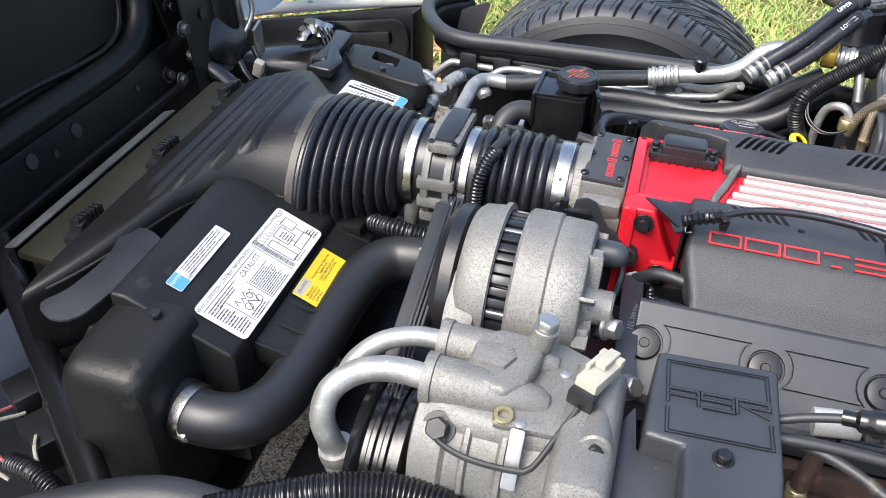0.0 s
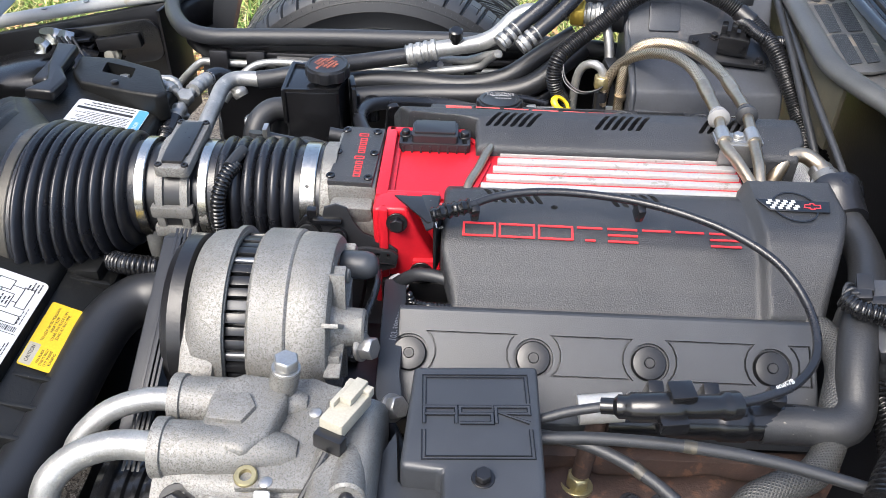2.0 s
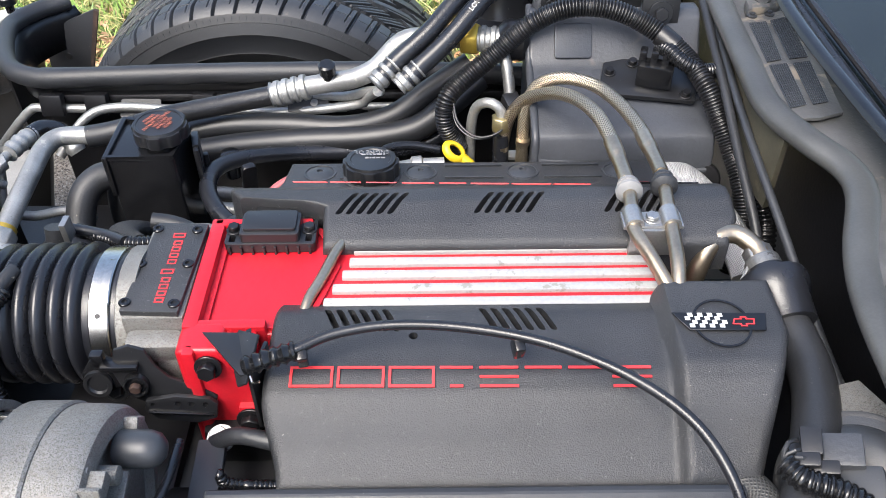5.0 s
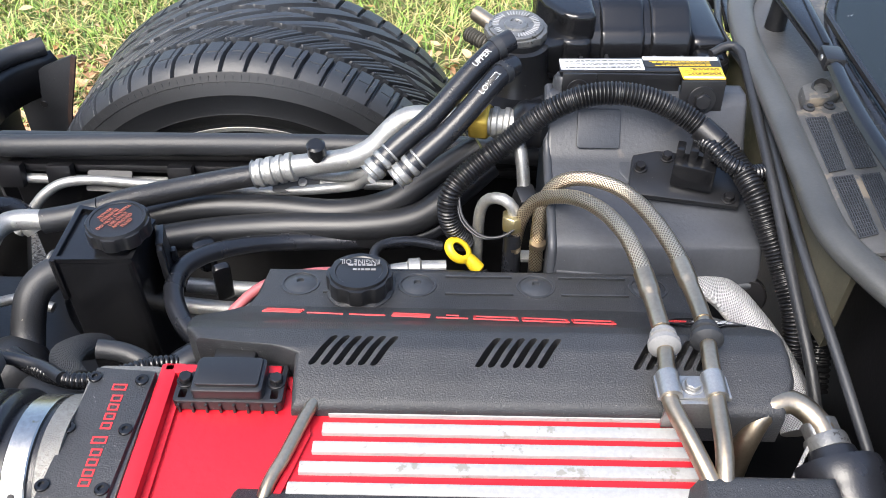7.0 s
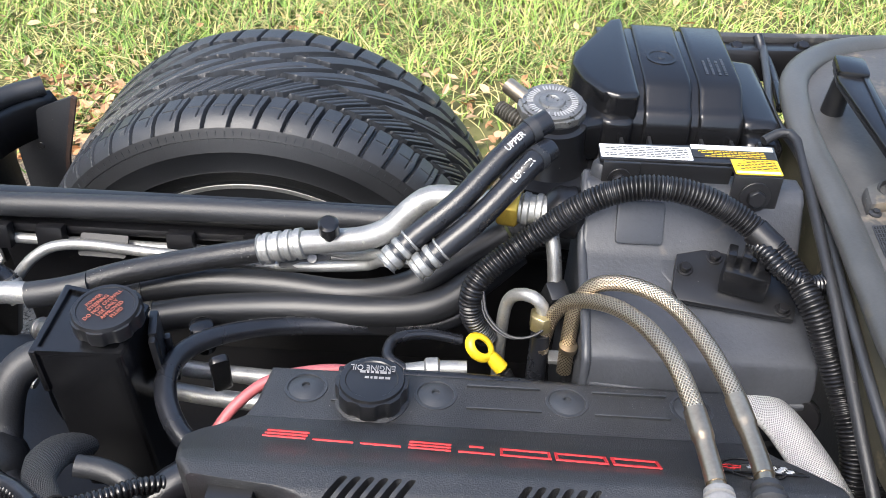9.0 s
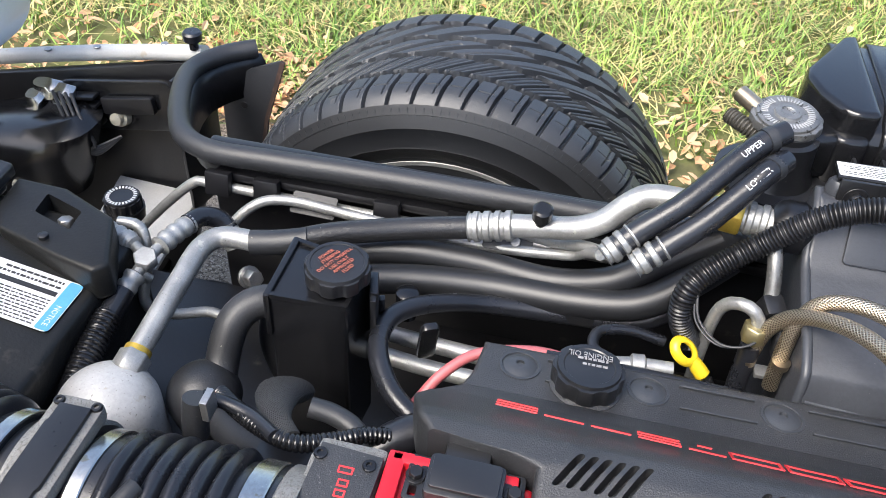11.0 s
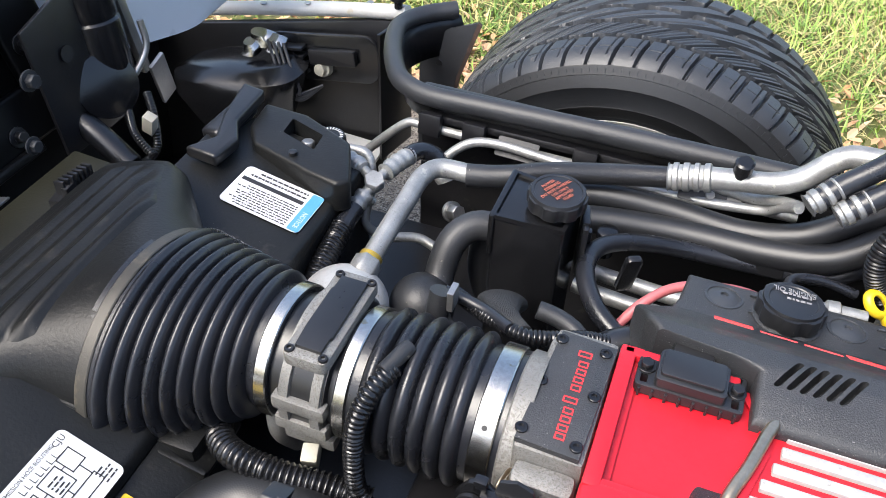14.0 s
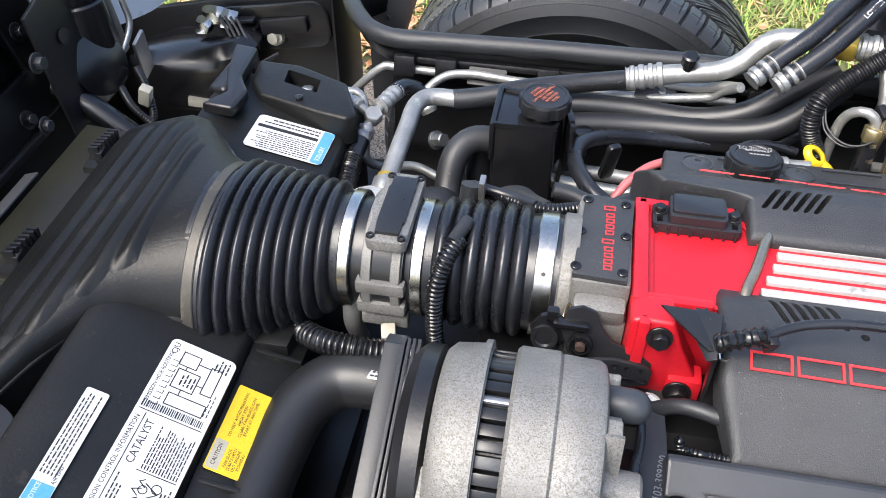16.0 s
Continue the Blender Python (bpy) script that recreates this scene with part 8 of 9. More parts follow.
for x, z, r in ((0.011, -0.0155, 0.0018), (0.031, -0.0150, 0.0026), (0.042, -0.0155, 0.0026), (0.053, -0.0160, 0.0022)):
    lathe(cut, [(-0.02, r), (0.03, r)], LV @ Matrix.Translation((LX + x, LZ + z, 0.012)), 12)
part("link_plate", carve(b, cut), M_PLASTIC, lev)
part("link_fold", box(bm_new(), LV @ Vector((LX + 0.034, LZ - 0.0225, 0.020)), (0.052, 0.004, 0.0022), 0.0008, (0, 5, 0)), M_GLOSS, lev)
part("hub_ring", lathe(bm_new(), [(0, 0.0105), (0.004, 0.0100), (0.0045, 0.0085), (0.002, 0.0075), (0.002, 0.0)], LV @ Matrix.Translation((LX, LZ, 0.0135)), 26), M_GLOSS, lev)
part("hub_bolt", bolt(bm_new(), LV @ Vector((LX, LZ, 0.0150)), LV.to_3x3() @ Vector((0, 0, 1)), 0.0048, 0.005, 0), M_RUST, lev, "rusty hub bolt")
b = prism(bm_new(), [(LX + x, LZ + z) for x, z in ((-0.044, 0.006), (-0.040, -0.008), (-0.026, -0.012), (-0.012, -0.004), (-0.010, 0.012), (-0.024, 0.022), (-0.036, 0.018))], 0.005, LV @ Matrix.Translation((0, 0, 0.006)), 0.001)
part("quadrant", b, M_GLOSS, lev)
part("quadrant_hub", lathe(bm_new(), [(0, 0.0115), (0.003, 0.0115), (0.003, 0.0085), (0.001, 0.0075)], LV @ Matrix.Translation((LX - 0.031, LZ, 0.012)), 26), M_PLASTIC, lev)
b = box(bm_new(), LV @ Vector((LX - 0.010, LZ + 0.018, 0.016)), (0.030, 0.008, 0.006), 0.002)
box(b, LV @ Vector((LX - 0.026, LZ + 0.024, 0.014)), (0.010, 0.008, 0.014), 0.002)
part("cable_stop", b, M_GLOSS, lev)
part("spring", corrugated(bm_new(), [(-0.100, 0.160, 0.728), (-0.076, 0.155, 0.730)], 0.0155, 0.0032, 0.003, 18), M_PIPE, lev, "coil return spring")
part("pivot_bolt", bolt(bm_new(), (-0.108, 0.148, 0.708), (-0.1, -0.8, 0.6), 0.008, 0.006), M_DARK, lev)
sc = thing("sensor_lead", "black inline connector and grey sensor leads", "cable")
part("connector", tube(bm_new(), [(0.160, -0.103, 0.760), (0.185, -0.108, 0.766), (0.205, -0.110, 0.770), (0.240, -0.106, 0.768), (0.266, -0.098, 0.762)], lambda s, t: 0.0095 + 0.0022 * (0.022 < s < 0.060) + 0.002 * (s > 0.095) - 0.003 * (s < 0.012), 16, 0.003), M_GLOSS, sc)
part("connector_lock", box(bm_new(), (0.218, -0.106, 0.783), (0.020, 0.018, 0.008), 0.002, (0, 0, 8)), M_GLOSS, sc)
part("connector_clip", box(bm_new(), (0.212, -0.124, 0.766), (0.022, 0.010, 0.012), 0.002, (0, 0, 8)), M_GLOSS, sc)
part("lead", tube(bm_new(), [(0.110, -0.106, 0.742), (0.135, -0.104, 0.752), (0.165, -0.104, 0.761)], 0.0040, 10), M_SOFT, sc)
for pts in ([(0.110, -0.118, 0.735), (0.16, -0.118, 0.738), (0.23, -0.122, 0.738), (0.30, -0.132, 0.735), (0.37, -0.150, 0.73)], [(0.110, -0.112, 0.732), (0.15, -0.118, 0.730), (0.19, -0.140, 0.728), (0.225, -0.175, 0.722), (0.24, -0.21, 0.71)]):
    b = thing("sensor_lead", "grey rubber lead running from the box", "cable", "sensor leads")
    part("lead", tube(bm_new(), pts, 0.0052, 12), M_SOFT, b)
    q0, q1 = Vector(pts[2]), Vector(pts[3])
    d = (q1 - q0).normalized()
    part("marker", tube(bm_new(), [q0 - d * 0.005, q0 + d * 0.005], 0.0055, 12), M_BAND, b, "pale marker band")
cr_ = thing("coil_rail", "black plastic pipe rail with clips below the valve cover", "pipe rail")
part("rail", tube(bm_new(), [(0.175, -0.066, 0.700), (0.22, -0.064, 0.700), (0.30, -0.060, 0.698), (0.35, -0.060, 0.698)], lambda s, t: 0.0165 + 0.003 * (abs(s - 0.045) < 0.004) + 0.002 * (abs(s - 0.11) < 0.012), 20, 0.003), M_GLOSS, cr_)
for x in (0.215, 0.262, 0.318):
    part("clip", box(bm_new(), (x, -0.052, 0.718), (0.014, 0.016, 0.030), 0.003, (20, 0, 0)), M_GLOSS, cr_)
part("silver_fitting", tube(bm_new(), [(0.148, -0.078, 0.724), (0.185, -0.076, 0.728)], 0.0125, 18), M_RIB, cr_, "bright metal fitting")
part("fitting_nut", bolt(bm_new(), (0.186, -0.076, 0.728), (1, 0.05, 0.1), 0.0130, 0.012, 0), M_ZINC, cr_)
ex = thing("exhaust_manifold", "rust-brown cast iron exhaust manifold", "exhaust manifold")
b = superloft(bm_new(), [((x, -0.085, 0.595), (0, 0.030 * k, 0), (0, 0, 0.026 * k), 2.6) for x, k in ((0.06, 0.9), (0.12, 1.0), (0.15, 1.25), (0.18, 1.0), (0.25, 1.0), (0.28, 1.2), (0.31, 1.0), (0.38, 0.9))], 32)
part("runner", b, M_RUST, ex)
b = bm_new()
box(b, (0.22, -0.052, 0.60), (0.36, 0.016, 0.075), 0.004)
part("flange", b, M_RUST, ex)
part("sensor_nut", bolt(bm_new(), (0.158, -0.082, 0.622), (0.05, 0.2, 1), 0.0110, 0.012, 1.35), M_BRONZE, ex)
part("spark_tube", tube(bm_new(), [(0.160, -0.078, 0.630), (0.166, -0.070, 0.680), (0.170, -0.066, 0.70)], 0.0085, 14), M_RUST, ex)
for x in (0.205, 0.232):
    part("stud", bolt(bm_new(), (x, -0.098, 0.620), (0, -0.3, 1), 0.008, 0.010), M_DARK, ex)
single("red_wire", tube(bm_new(), [(-0.02, -0.145, 0.64), (0.000, -0.155, 0.655), (0.02, -0.175, 0.65)], 0.0055, 10), M_PINK, "faded red wires below the box", "wire")
single("lower_wire", tube(bm_new(), [(-0.015, -0.05, 0.66), (-0.002, -0.085, 0.672), (0.012, -0.11, 0.67)], 0.0065, 10), M_RUBBER, "black wire beside the bracket", "wire")
single("alternator_lead", tube(bm_new(), [(-0.035, 0.075, 0.735), (-0.034, 0.040, 0.742), (-0.040, 0.000, 0.742), (-0.046, -0.04, 0.732)], 0.0035, 10), M_RUBBER, "thin black lead behind the alternator", "cable")
single("hose_end", tube(bm_new(), [(-0.020, 0.098, 0.700), (0.000, 0.092, 0.718), (0.020, 0.086, 0.722), (0.045, 0.080, 0.720)], 0.0068, 12), M_SOFT, "short grey hose under the rail cover", "hose")


# ---- engine block and bay floor ----
block = thing("engine_block", "dark cast engine block below the covers", "engine block")
b = box(bm_new(), (0.155, YC, 0.48), (0.46, 0.30, 0.32), 0.01)
part("block", b, M_DARK, block)
for y, rx in ((0.05, -40), (0.395, 40)):
    part("head", box(bm_new(), (0.185, y, 0.600), (0.40, 0.13, 0.13), 0.01, (rx, 0, 0)), M_DARK, block)
part("front_cover", box(bm_new(), (-0.12, 0.19, 0.52), (0.12, 0.34, 0.26), 0.012), M_DARK, block)
part("accessory_arm", box(bm_new(), (-0.09, -0.03, 0.60), (0.15, 0.25, 0.10), 0.012), M_DARK, block)
part("intake_base", box(bm_new(), (0.15, YC, 0.655), (0.38, 0.20, 0.05), 0.008), M_DARK, block)
part("far_cover_base", box(bm_new(), (0.19, 0.425, 0.66), (0.38, 0.09, 0.06), 0.008), M_DARK, block)
bay = thing("chassis_frame", "black chassis rails and crossmember below the engine", "chassis", kind="structure")
part("crossmember", box(bm_new(), (-0.20, 0.20, 0.30), (0.12, 1.0, 0.10), 0.01), M_DARK, bay)
part("near_rail", box(bm_new(), (0.02, -0.30, 0.46), (1.1, 0.08, 0.14), 0.01), M_DARK, bay)
part("near_panel", box(bm_new(), (0.02, -0.36, 0.52), (1.1, 0.02, 0.30), 0.005), M_DARK, bay)
part("front_brace", box(bm_new(), (-0.33, -0.02, 0.47), (0.05, 0.50, 0.05), 0.008), M_DARK, bay)
part("radiator_core", box(bm_new(), (-0.55, 0.20, 0.44), (0.06, 0.78, 0.36), 0.008), M_DARK, bay)
part("tray", box(bm_new(), (-0.72, -0.15, 0.46), (0.62, 0.62, 0.02), 0.005), M_DARK, bay)
part("front_tray", box(bm_new(), (-0.36, 0.56, 0.45), (0.30, 0.28, 0.02), 0.005), M_DARK, bay)
part("rear_tray", box(bm_new(), (0.40, 0.10, 0.50), (0.30, 0.75, 0.02), 0.005), M_DARK, bay)
# added dark sheet, standing for the shade below the bellows; hides bright paving
part("middle_shade_sheet", box(bm_new(), (-0.31, 0.27, 0.46), (0.34, 0.34, 0.02), 0.005), M_DARK, bay)
part("far_tray", box(bm_new(), (-0.05, 0.62, 0.42), (0.75, 0.22, 0.02), 0.005), M_DARK, bay)

# ---- front wheel ----
WC = Vector((-0.117, 0.967, 0.3835))
RT = 0.330
wheel = thing("front_wheel", "wide black tyre with worn all-season tread on a dark rim", "wheel")


def tread():
    """The tread as a fine skin over the upper part of the tyre, with grooves cut between the blocks; the rest is plain."""
    pitch = 2 * np.pi * RT / 60

    def soft(d, half):
        return np.clip((half - np.abs(d)) / 0.0014 + 0.5, 0, 1)

    def skin(t0, t1, nt_, nw, cut):
        T, W = np.meshgrid(np.linspace(t0, t1, nt_), np.linspace(-1, 1, nw), indexing="ij")
        s, X = T * RT, W * 0.128
        depth = np.zeros_like(T)
        zig = 0.0016 * np.abs((s / pitch) % 1 * 2 - 1)

        def slash(x0, x1, step, lean, half, phase=0.0, deep=1.0):
            d = ((s - lean * (X - x0) - phase + step / 2) % step - step / 2) / np.sqrt(1 + lean * lean)
            return deep * soft(d, half) * soft(X - (x0 + x1) / 2, (x1 - x0) / 2)
        if cut:
            for x0, half in ((-0.068, 0.0042), (-0.023, 0.0052), (0.026, 0.0052), (0.071, 0.0042)):
                depth = np.maximum(depth, soft(X - x0 - zig, half))
            for g in (slash(-0.2, -0.068, pitch, 0.22, 0.0021), slash(-0.118, -0.080, pitch, 0.22, 0.0006, pitch / 2, 0.45), slash(-0.112, -0.072, pitch, 0.22, 0.0006, pitch / 4, 0.4),
                      slash(-0.068, -0.023, pitch, 1.3, 0.0017), slash(-0.064, -0.027, pitch / 3, 1.3, 0.0006, 0.004, 0.5),
                      slash(-0.023, 0.026, pitch * 2, 2.4, 0.0032), slash(-0.012, 0.026, pitch * 2, 2.4, 0.0014, pitch, 0.8), slash(-0.020, 0.010, pitch * 2, 2.4, 0.0008, pitch * 1.5, 0.5),
                      slash(0.026, 0.071, pitch * 2, 2.2, 0.0030, pitch / 3), slash(0.034, 0.071, pitch * 2, 2.2, 0.0013, pitch * 1.3, 0.7),
                      slash(0.071, 0.2, pitch, 0.25, 0.0021, pitch / 3)):
                depth = np.maximum(depth, g)
            depth = np.maximum(depth, 0.4 * soft(X + 0.097, 0.0006) * (np.abs(((s - 0.22 * (X + 0.2)) / pitch) % 1 - 0.5) < 0.3))
        a = np.abs(W)
        r = RT - 0.0035 * a ** 2 - 0.015 * np.clip((a - 0.76) / 0.24, 0, 1) ** 2 - 0.0088 * depth * np.clip((1.0 - a) / 0.03, 0, 1)
        v = np.stack([WC.x + r * np.sin(T), WC.y + X, WC.z + r * np.cos(T)], -1).reshape(-1, 3)
        p, q = np.meshgrid(np.arange(nt_ - 1), np.arange(nw - 1), indexing="ij")
        f = np.stack([p * nw + q, p * nw + q + 1, (p + 1) * nw + q + 1, (p + 1) * nw + q], -1).reshape(-1, 4)
        me = bpy.data.meshes.new("tread")
        me.from_pydata(v.tolist(), [], f.tolist())
        me.materials.append(M_TYRE)
        me.shade_smooth()
        me.set_sharp_from_angle(angle=radians(40))
        ob = new("tread", me)
        ob.parent = wheel

    skin(radians(-105), radians(105), 1150, 190, True)
    skin(radians(105), radians(255), 160, 24, False)


tread()
WM = Matrix.Translation(WC) @ Matrix(((1, 0, 0, 0), (0, 0, 1, 0), (0, -1, 0, 0), (0, 0, 0, 1)))
for side, nm in ((-1, "inner_sidewall"), (1, "outer_sidewall")):
    prof = [(side * 0.1275, 0.3150), (side * 0.1290, 0.3125), (side * 0.131, 0.3080), (side * 0.1335, 0.3035), (side * 0.1325, 0.3025), (side * 0.1345, 0.2985), (side * 0.1385, 0.288), (side * 0.1392, 0.2865), (side * 0.1385, 0.285), (side * 0.1395, 0.272),
            (side * 0.1380, 0.258), (side * 0.1388, 0.2565), (side * 0.1370, 0.255), (side * 0.132, 0.242), (side * 0.126, 0.232), (side * 0.124, 0.2285), (side * 0.120, 0.226), (side * 0.100, 0.218)]
    part(nm, lathe(bm_new(), prof, WM, 128), M_SIDEWALL, wheel)
b = bm_new()
lathe(b, [(-0.127, 0.2300), (-0.1285, 0.2290), (-0.1285, 0.2235), (-0.1260, 0.2215), (-0.10, 0.212), (0.06, 0.20), (0.06, 0.02)], WM, 96)
part("rim", b, M_ALU, wheel, "dull alloy rim edge")
b = bm_new()
for i in range(180):
    a = 2 * math.pi * i / 180
    m = WM @ Matrix.Rotation(a, 4, "Z") @ Matrix.Translation((0.3060, 0, -0.1322))
    bb = bmesh.new()
    prism(bb, [(-0.0035 - 0.002 * (i % 3), -0.0006), (0.0060, -0.0006), (0.0060, 0.0006), (-0.0035 - 0.002 * (i % 3), 0.0006)], 0.0012)
    bb.transform(m @ Matrix.Rotation(radians(-18), 4, "Y"))
    merge(b, bb)
ob = part("shoulder_pattern", b, M_TYRE, wheel)
ob["kind"] = "stuff"
b = tube(bm_new(), [(-0.095, 0.70, 0.36), (-0.095, 0.80, 0.37), (-0.095, 0.96, 0.383)], 0.04, 20)
part("hub", b, M_DARK, wheel)

# ---- ground: turf, leaf litter, paving ----
GZ = 0.056
b = bm_new()
N = 90
gv = {}
for i in range(N + 1):
    for j in range(N + 1):
        x = -60 * math.copysign(abs(i / N * 2 - 1) ** 3.2, i / N * 2 - 1) * -1
        y = 60 * math.copysign(abs(j / N * 2 - 1) ** 3.2, j / N * 2 - 1) + 2.0
        gv[i, j] = b.verts.new((x, y, GZ - 0.012 + 0.012 * noise.noise((x * 1.3, y * 1.3, 0.0))))
for i in range(N):
    for j in range(N):
        b.faces.new((gv[i, j], gv[i + 1, j], gv[i + 1, j + 1], gv[i, j + 1]))
single("ground", b, M_SOIL, "dry turf soil with patchy grass", "ground", kind="structure")
b = box(bm_new(), (0.0, -0.6, GZ - 0.05), (9.0, 4.5, 0.1), 0.006)
single("pavement", b, M_PAVE, "exposed aggregate driveway paving", "pavement", kind="structure")


def blades(name, n, area, h, w, material, seed, label, lie=0.5):
    """Grass: bent blades of three segments, laid out over area, thinning toward the paving."""
    rng = np.random.default_rng(seed)
    x = rng.uniform(area[0], area[1], n)
    y = area[2] + (area[3] - area[2]) * rng.random(n) ** 1.25
    edge = 1.72 + 0.10 * np.sin(x * 3.1) + 0.06 * np.sin(x * 9.7 + 1)
    keep = rng.random(n) < np.clip((y - edge) / 0.30, 0.06, 1.0)
    patch = 0.5 + 0.5 * np.sin(x * 4.3 + 1.3 * np.sin(y * 3.7)) * np.sin(y * 5.1 + 1.7 * np.sin(x * 2.9))
    keep &= rng.random(n) < 0.55 + 0.45 * patch
    x, y = x[keep], y[keep]
    n = len(x)
    a = rng.uniform(0, 2 * np.pi, n)
    hh = h * rng.uniform(0.5, 1.25, n)
    ww = w * rng.uniform(0.6, 1.2, n)
    out = hh * rng.uniform(0.3, 1.6, n) * lie * 2
    dx, dy = np.cos(a), np.sin(a)
    px, py = -dy, dx
    tips = []
    for t, wid in ((0.0, 1.0), (0.45, 0.9), (0.8, 0.6), (1.0, 0.0)):
        ox = x + dx * out * t ** 1.6
        oy = y + dy * out * t ** 1.6
        oz = GZ - 0.008 + hh * (t - 0.35 * lie * t ** 2)
        if wid:
            tips.append(np.stack([ox - px * ww * wid / 2, oy - py * ww * wid / 2, oz], -1))
            tips.append(np.stack([ox + px * ww * wid / 2, oy + py * ww * wid / 2, oz], -1))
        else:
            tips.append(np.stack([ox, oy, oz], -1))
    v = np.stack(tips, 1).reshape(-1, 3)
    base = np.arange(n)[:, None] * 7
    q = np.concatenate([base + [0, 1, 3, 2], base + [2, 3, 5, 4]], 0)
    t3 = base + [4, 5, 6]
    me = bpy.data.meshes.new(name)
    me.from_pydata(v.tolist(), [], q.tolist() + t3.tolist())
    me.materials.append(material)
    return tagged(new(name, me), label, "grass", kind="stuff")


AREA = (-3.6, 2.6, 1.55, 4.6)
blades("grass", 62000, AREA, 0.060, 0.0055, M_GRASS, 1, "green lawn grass beside the driveway")
blades("dry_grass", 50000, AREA, 0.050, 0.0048, M_STRAW, 2, "straw-coloured dry grass among the lawn", 0.9)
blades("grass", 16000, (-14, 14, 4.4, 16), 0.09, 0.016, M_GRASS, 3, "distant lawn grass")

rng = random.Random(5)
b = bm_new()
for i in range(2600):
    x = rng.uniform(-2.4, 2.0)
    y = 1.60 + abs(rng.gauss(0, 0.24)) if rng.random() < 0.72 else rng.uniform(1.6, 4.0)
    if i % 5 == 0:
        x, y = rng.uniform(-1.15, -0.40), rng.uniform(1.60, 1.98)
    ln, wd = rng.uniform(0.018, 0.05), rng.uniform(0.010, 0.022)
    m = pose(x, y, GZ + rng.uniform(0.004, 0.030), rng.uniform(-35, 35), rng.uniform(-35, 35), rng.uniform(0, 360))
    pts = [(-ln / 2, 0, 0), (-ln / 5, wd / 2, 0.004), (ln / 5, wd / 2.4, 0.004), (ln / 2, 0, 0), (ln / 5, -wd / 2.4, 0.004), (-ln / 5, -wd / 2, 0.004)]
    vs = [b.verts.new(m @ Vector(p)) for p in pts]
    b.faces.new(vs[:4])
    b.faces.new((vs[0], vs[3], vs[4], vs[5]))
single("leaf_litter", b, M_LEAF, "brown dead leaves along the lawn edge", "leaves", kind="stuff", smooth=False)

# ---- open front clamshell, seen from inside ----
hood = thing("clamshell_hood", "black underside of the raised clamshell hood", "hood")
HM = frame_of((-0.790, 0.20, 0.640), (0, 1, 0), (-0.30, 0, 0.954))


def hood_box(c, s, bev, material, nm, rot=(0, 0, 0), label=""):
    b = box(bm_new(), c, s, bev, rot, 3)
    b.transform(HM)
    return part(nm, b, material, hood, label)


def hood_tube(pts, r, nm, z=0.0):
    b = tube(bm_new(), [(x, y, z) for x, y in pts], r, 20, 0.012)
    b.transform(HM)
    return part(nm, b, M_HOOD, hood)


hood_box((-0.27, 0.55, -0.040), (1.28, 1.3, 0.03), 0.01, M_HOOD, "outer_skin")
hood_box((-0.135, 0.41, -0.020), (0.70, 0.60, 0.01), 0.004, M_HOOD, "inner_panel")
hood_tube([(-0.46, 0.082), (-0.11, 0.082), (0.06, 0.079), (0.150, 0.079), (0.205, 0.090), (0.247, 0.122), (0.268, 0.175), (0.275, 0.30), (0.275, 0.62)], 0.022, "rib", -0.012)
hood_tube([(-0.46, 0.122), (-0.083, 0.119), (0.083, 0.107), (0.150, 0.106), (0.190, 0.118), (0.216, 0.148), (0.228, 0.20), (0.232, 0.30), (0.232, 0.62)], 0.0045, "bead", -0.014)
hood_box((-0.08, 0.032, -0.012), (0.76, 0.066, 0.016), 0.006, M_HOOD, "lower_flange")
hood_box((0.325, 0.30, -0.012), (0.075, 0.60, 0.016), 0.006, M_HOOD, "side_flange")
hood_box((-0.10, -0.004, -0.004), (0.72, 0.012, 0.020), 0.004, M_HOOD, "hem")
for x, y, r in ((-0.078, 0.042, 0.0105), (0.015, 0.039, 0.0105), (-0.037, 0.030, 0.005), (0.163, 0.033, 0.0045), (0.375, 0.076, 0.012)):
    # black disc on the solid flange paints the dark of the opening
    b = lathe(bm_new(), [(0, r), (0.0008, r)], HM @ Matrix.Translation((x, y, -0.0040)), 24)
    ho = part("hole_shade", b, M_INK_AND_SHADE, hood, "black disc for the shade in a punched opening")
    part("hole_rim", lathe(bm_new(), [(0, r * 1.0), (0.0016, r * 1.0), (0.0016, r * 1.16), (0, r * 1.2)], HM @ Matrix.Translation((x, y, -0.0042)), 24, 1, 1, True), M_HOOD, ho)
for x, y in ((0.310, 0.107), (0.239, 0.020)):
    b = bolt(bm_new(), (x, y, -0.005), (0, 0, 1), 0.0080, 0.010, 1.6)
    b.transform(HM)
    part("bolt", b, M_DARK, hood)
b = prism(bm_new(), [(-0.06, -0.10), (0.05, -0.10), (0.09, 0.0), (0.10, 0.05), (0.02, 0.09), (-0.06, 0.07)], 0.006, frame_of((-0.775, 0.530, 0.715), (0, 1, 0), (-0.1, 0, 1)), 0.002)
hinge = part("hinge", b, M_DARK, hood, "black stamped hinge plate")
# likewise a black disc painting the dark opening in the hinge plate
part("hole_shade", lathe(bm_new(), [(0, 0.010), (0.001, 0.010)], along((-0.768, 0.520, 0.737), (1, 0, 0.1)), 20), M_INK_AND_SHADE, hinge)
part("bolt", bolt(bm_new(), (-0.770, 0.455, 0.735), (1, 0, 0.1), 0.009, 0.010), M_SOFT, hinge)
part("bolt", bolt(bm_new(), (-0.770, 0.575, 0.705), (1, 0, 0.1), 0.007, 0.008), M_SOFT, hinge)
part("bolt", bolt(bm_new(), (-0.770, 0.43, 0.66), (1, 0, 0.1), 0.008, 0.008), M_SOFT, hinge)
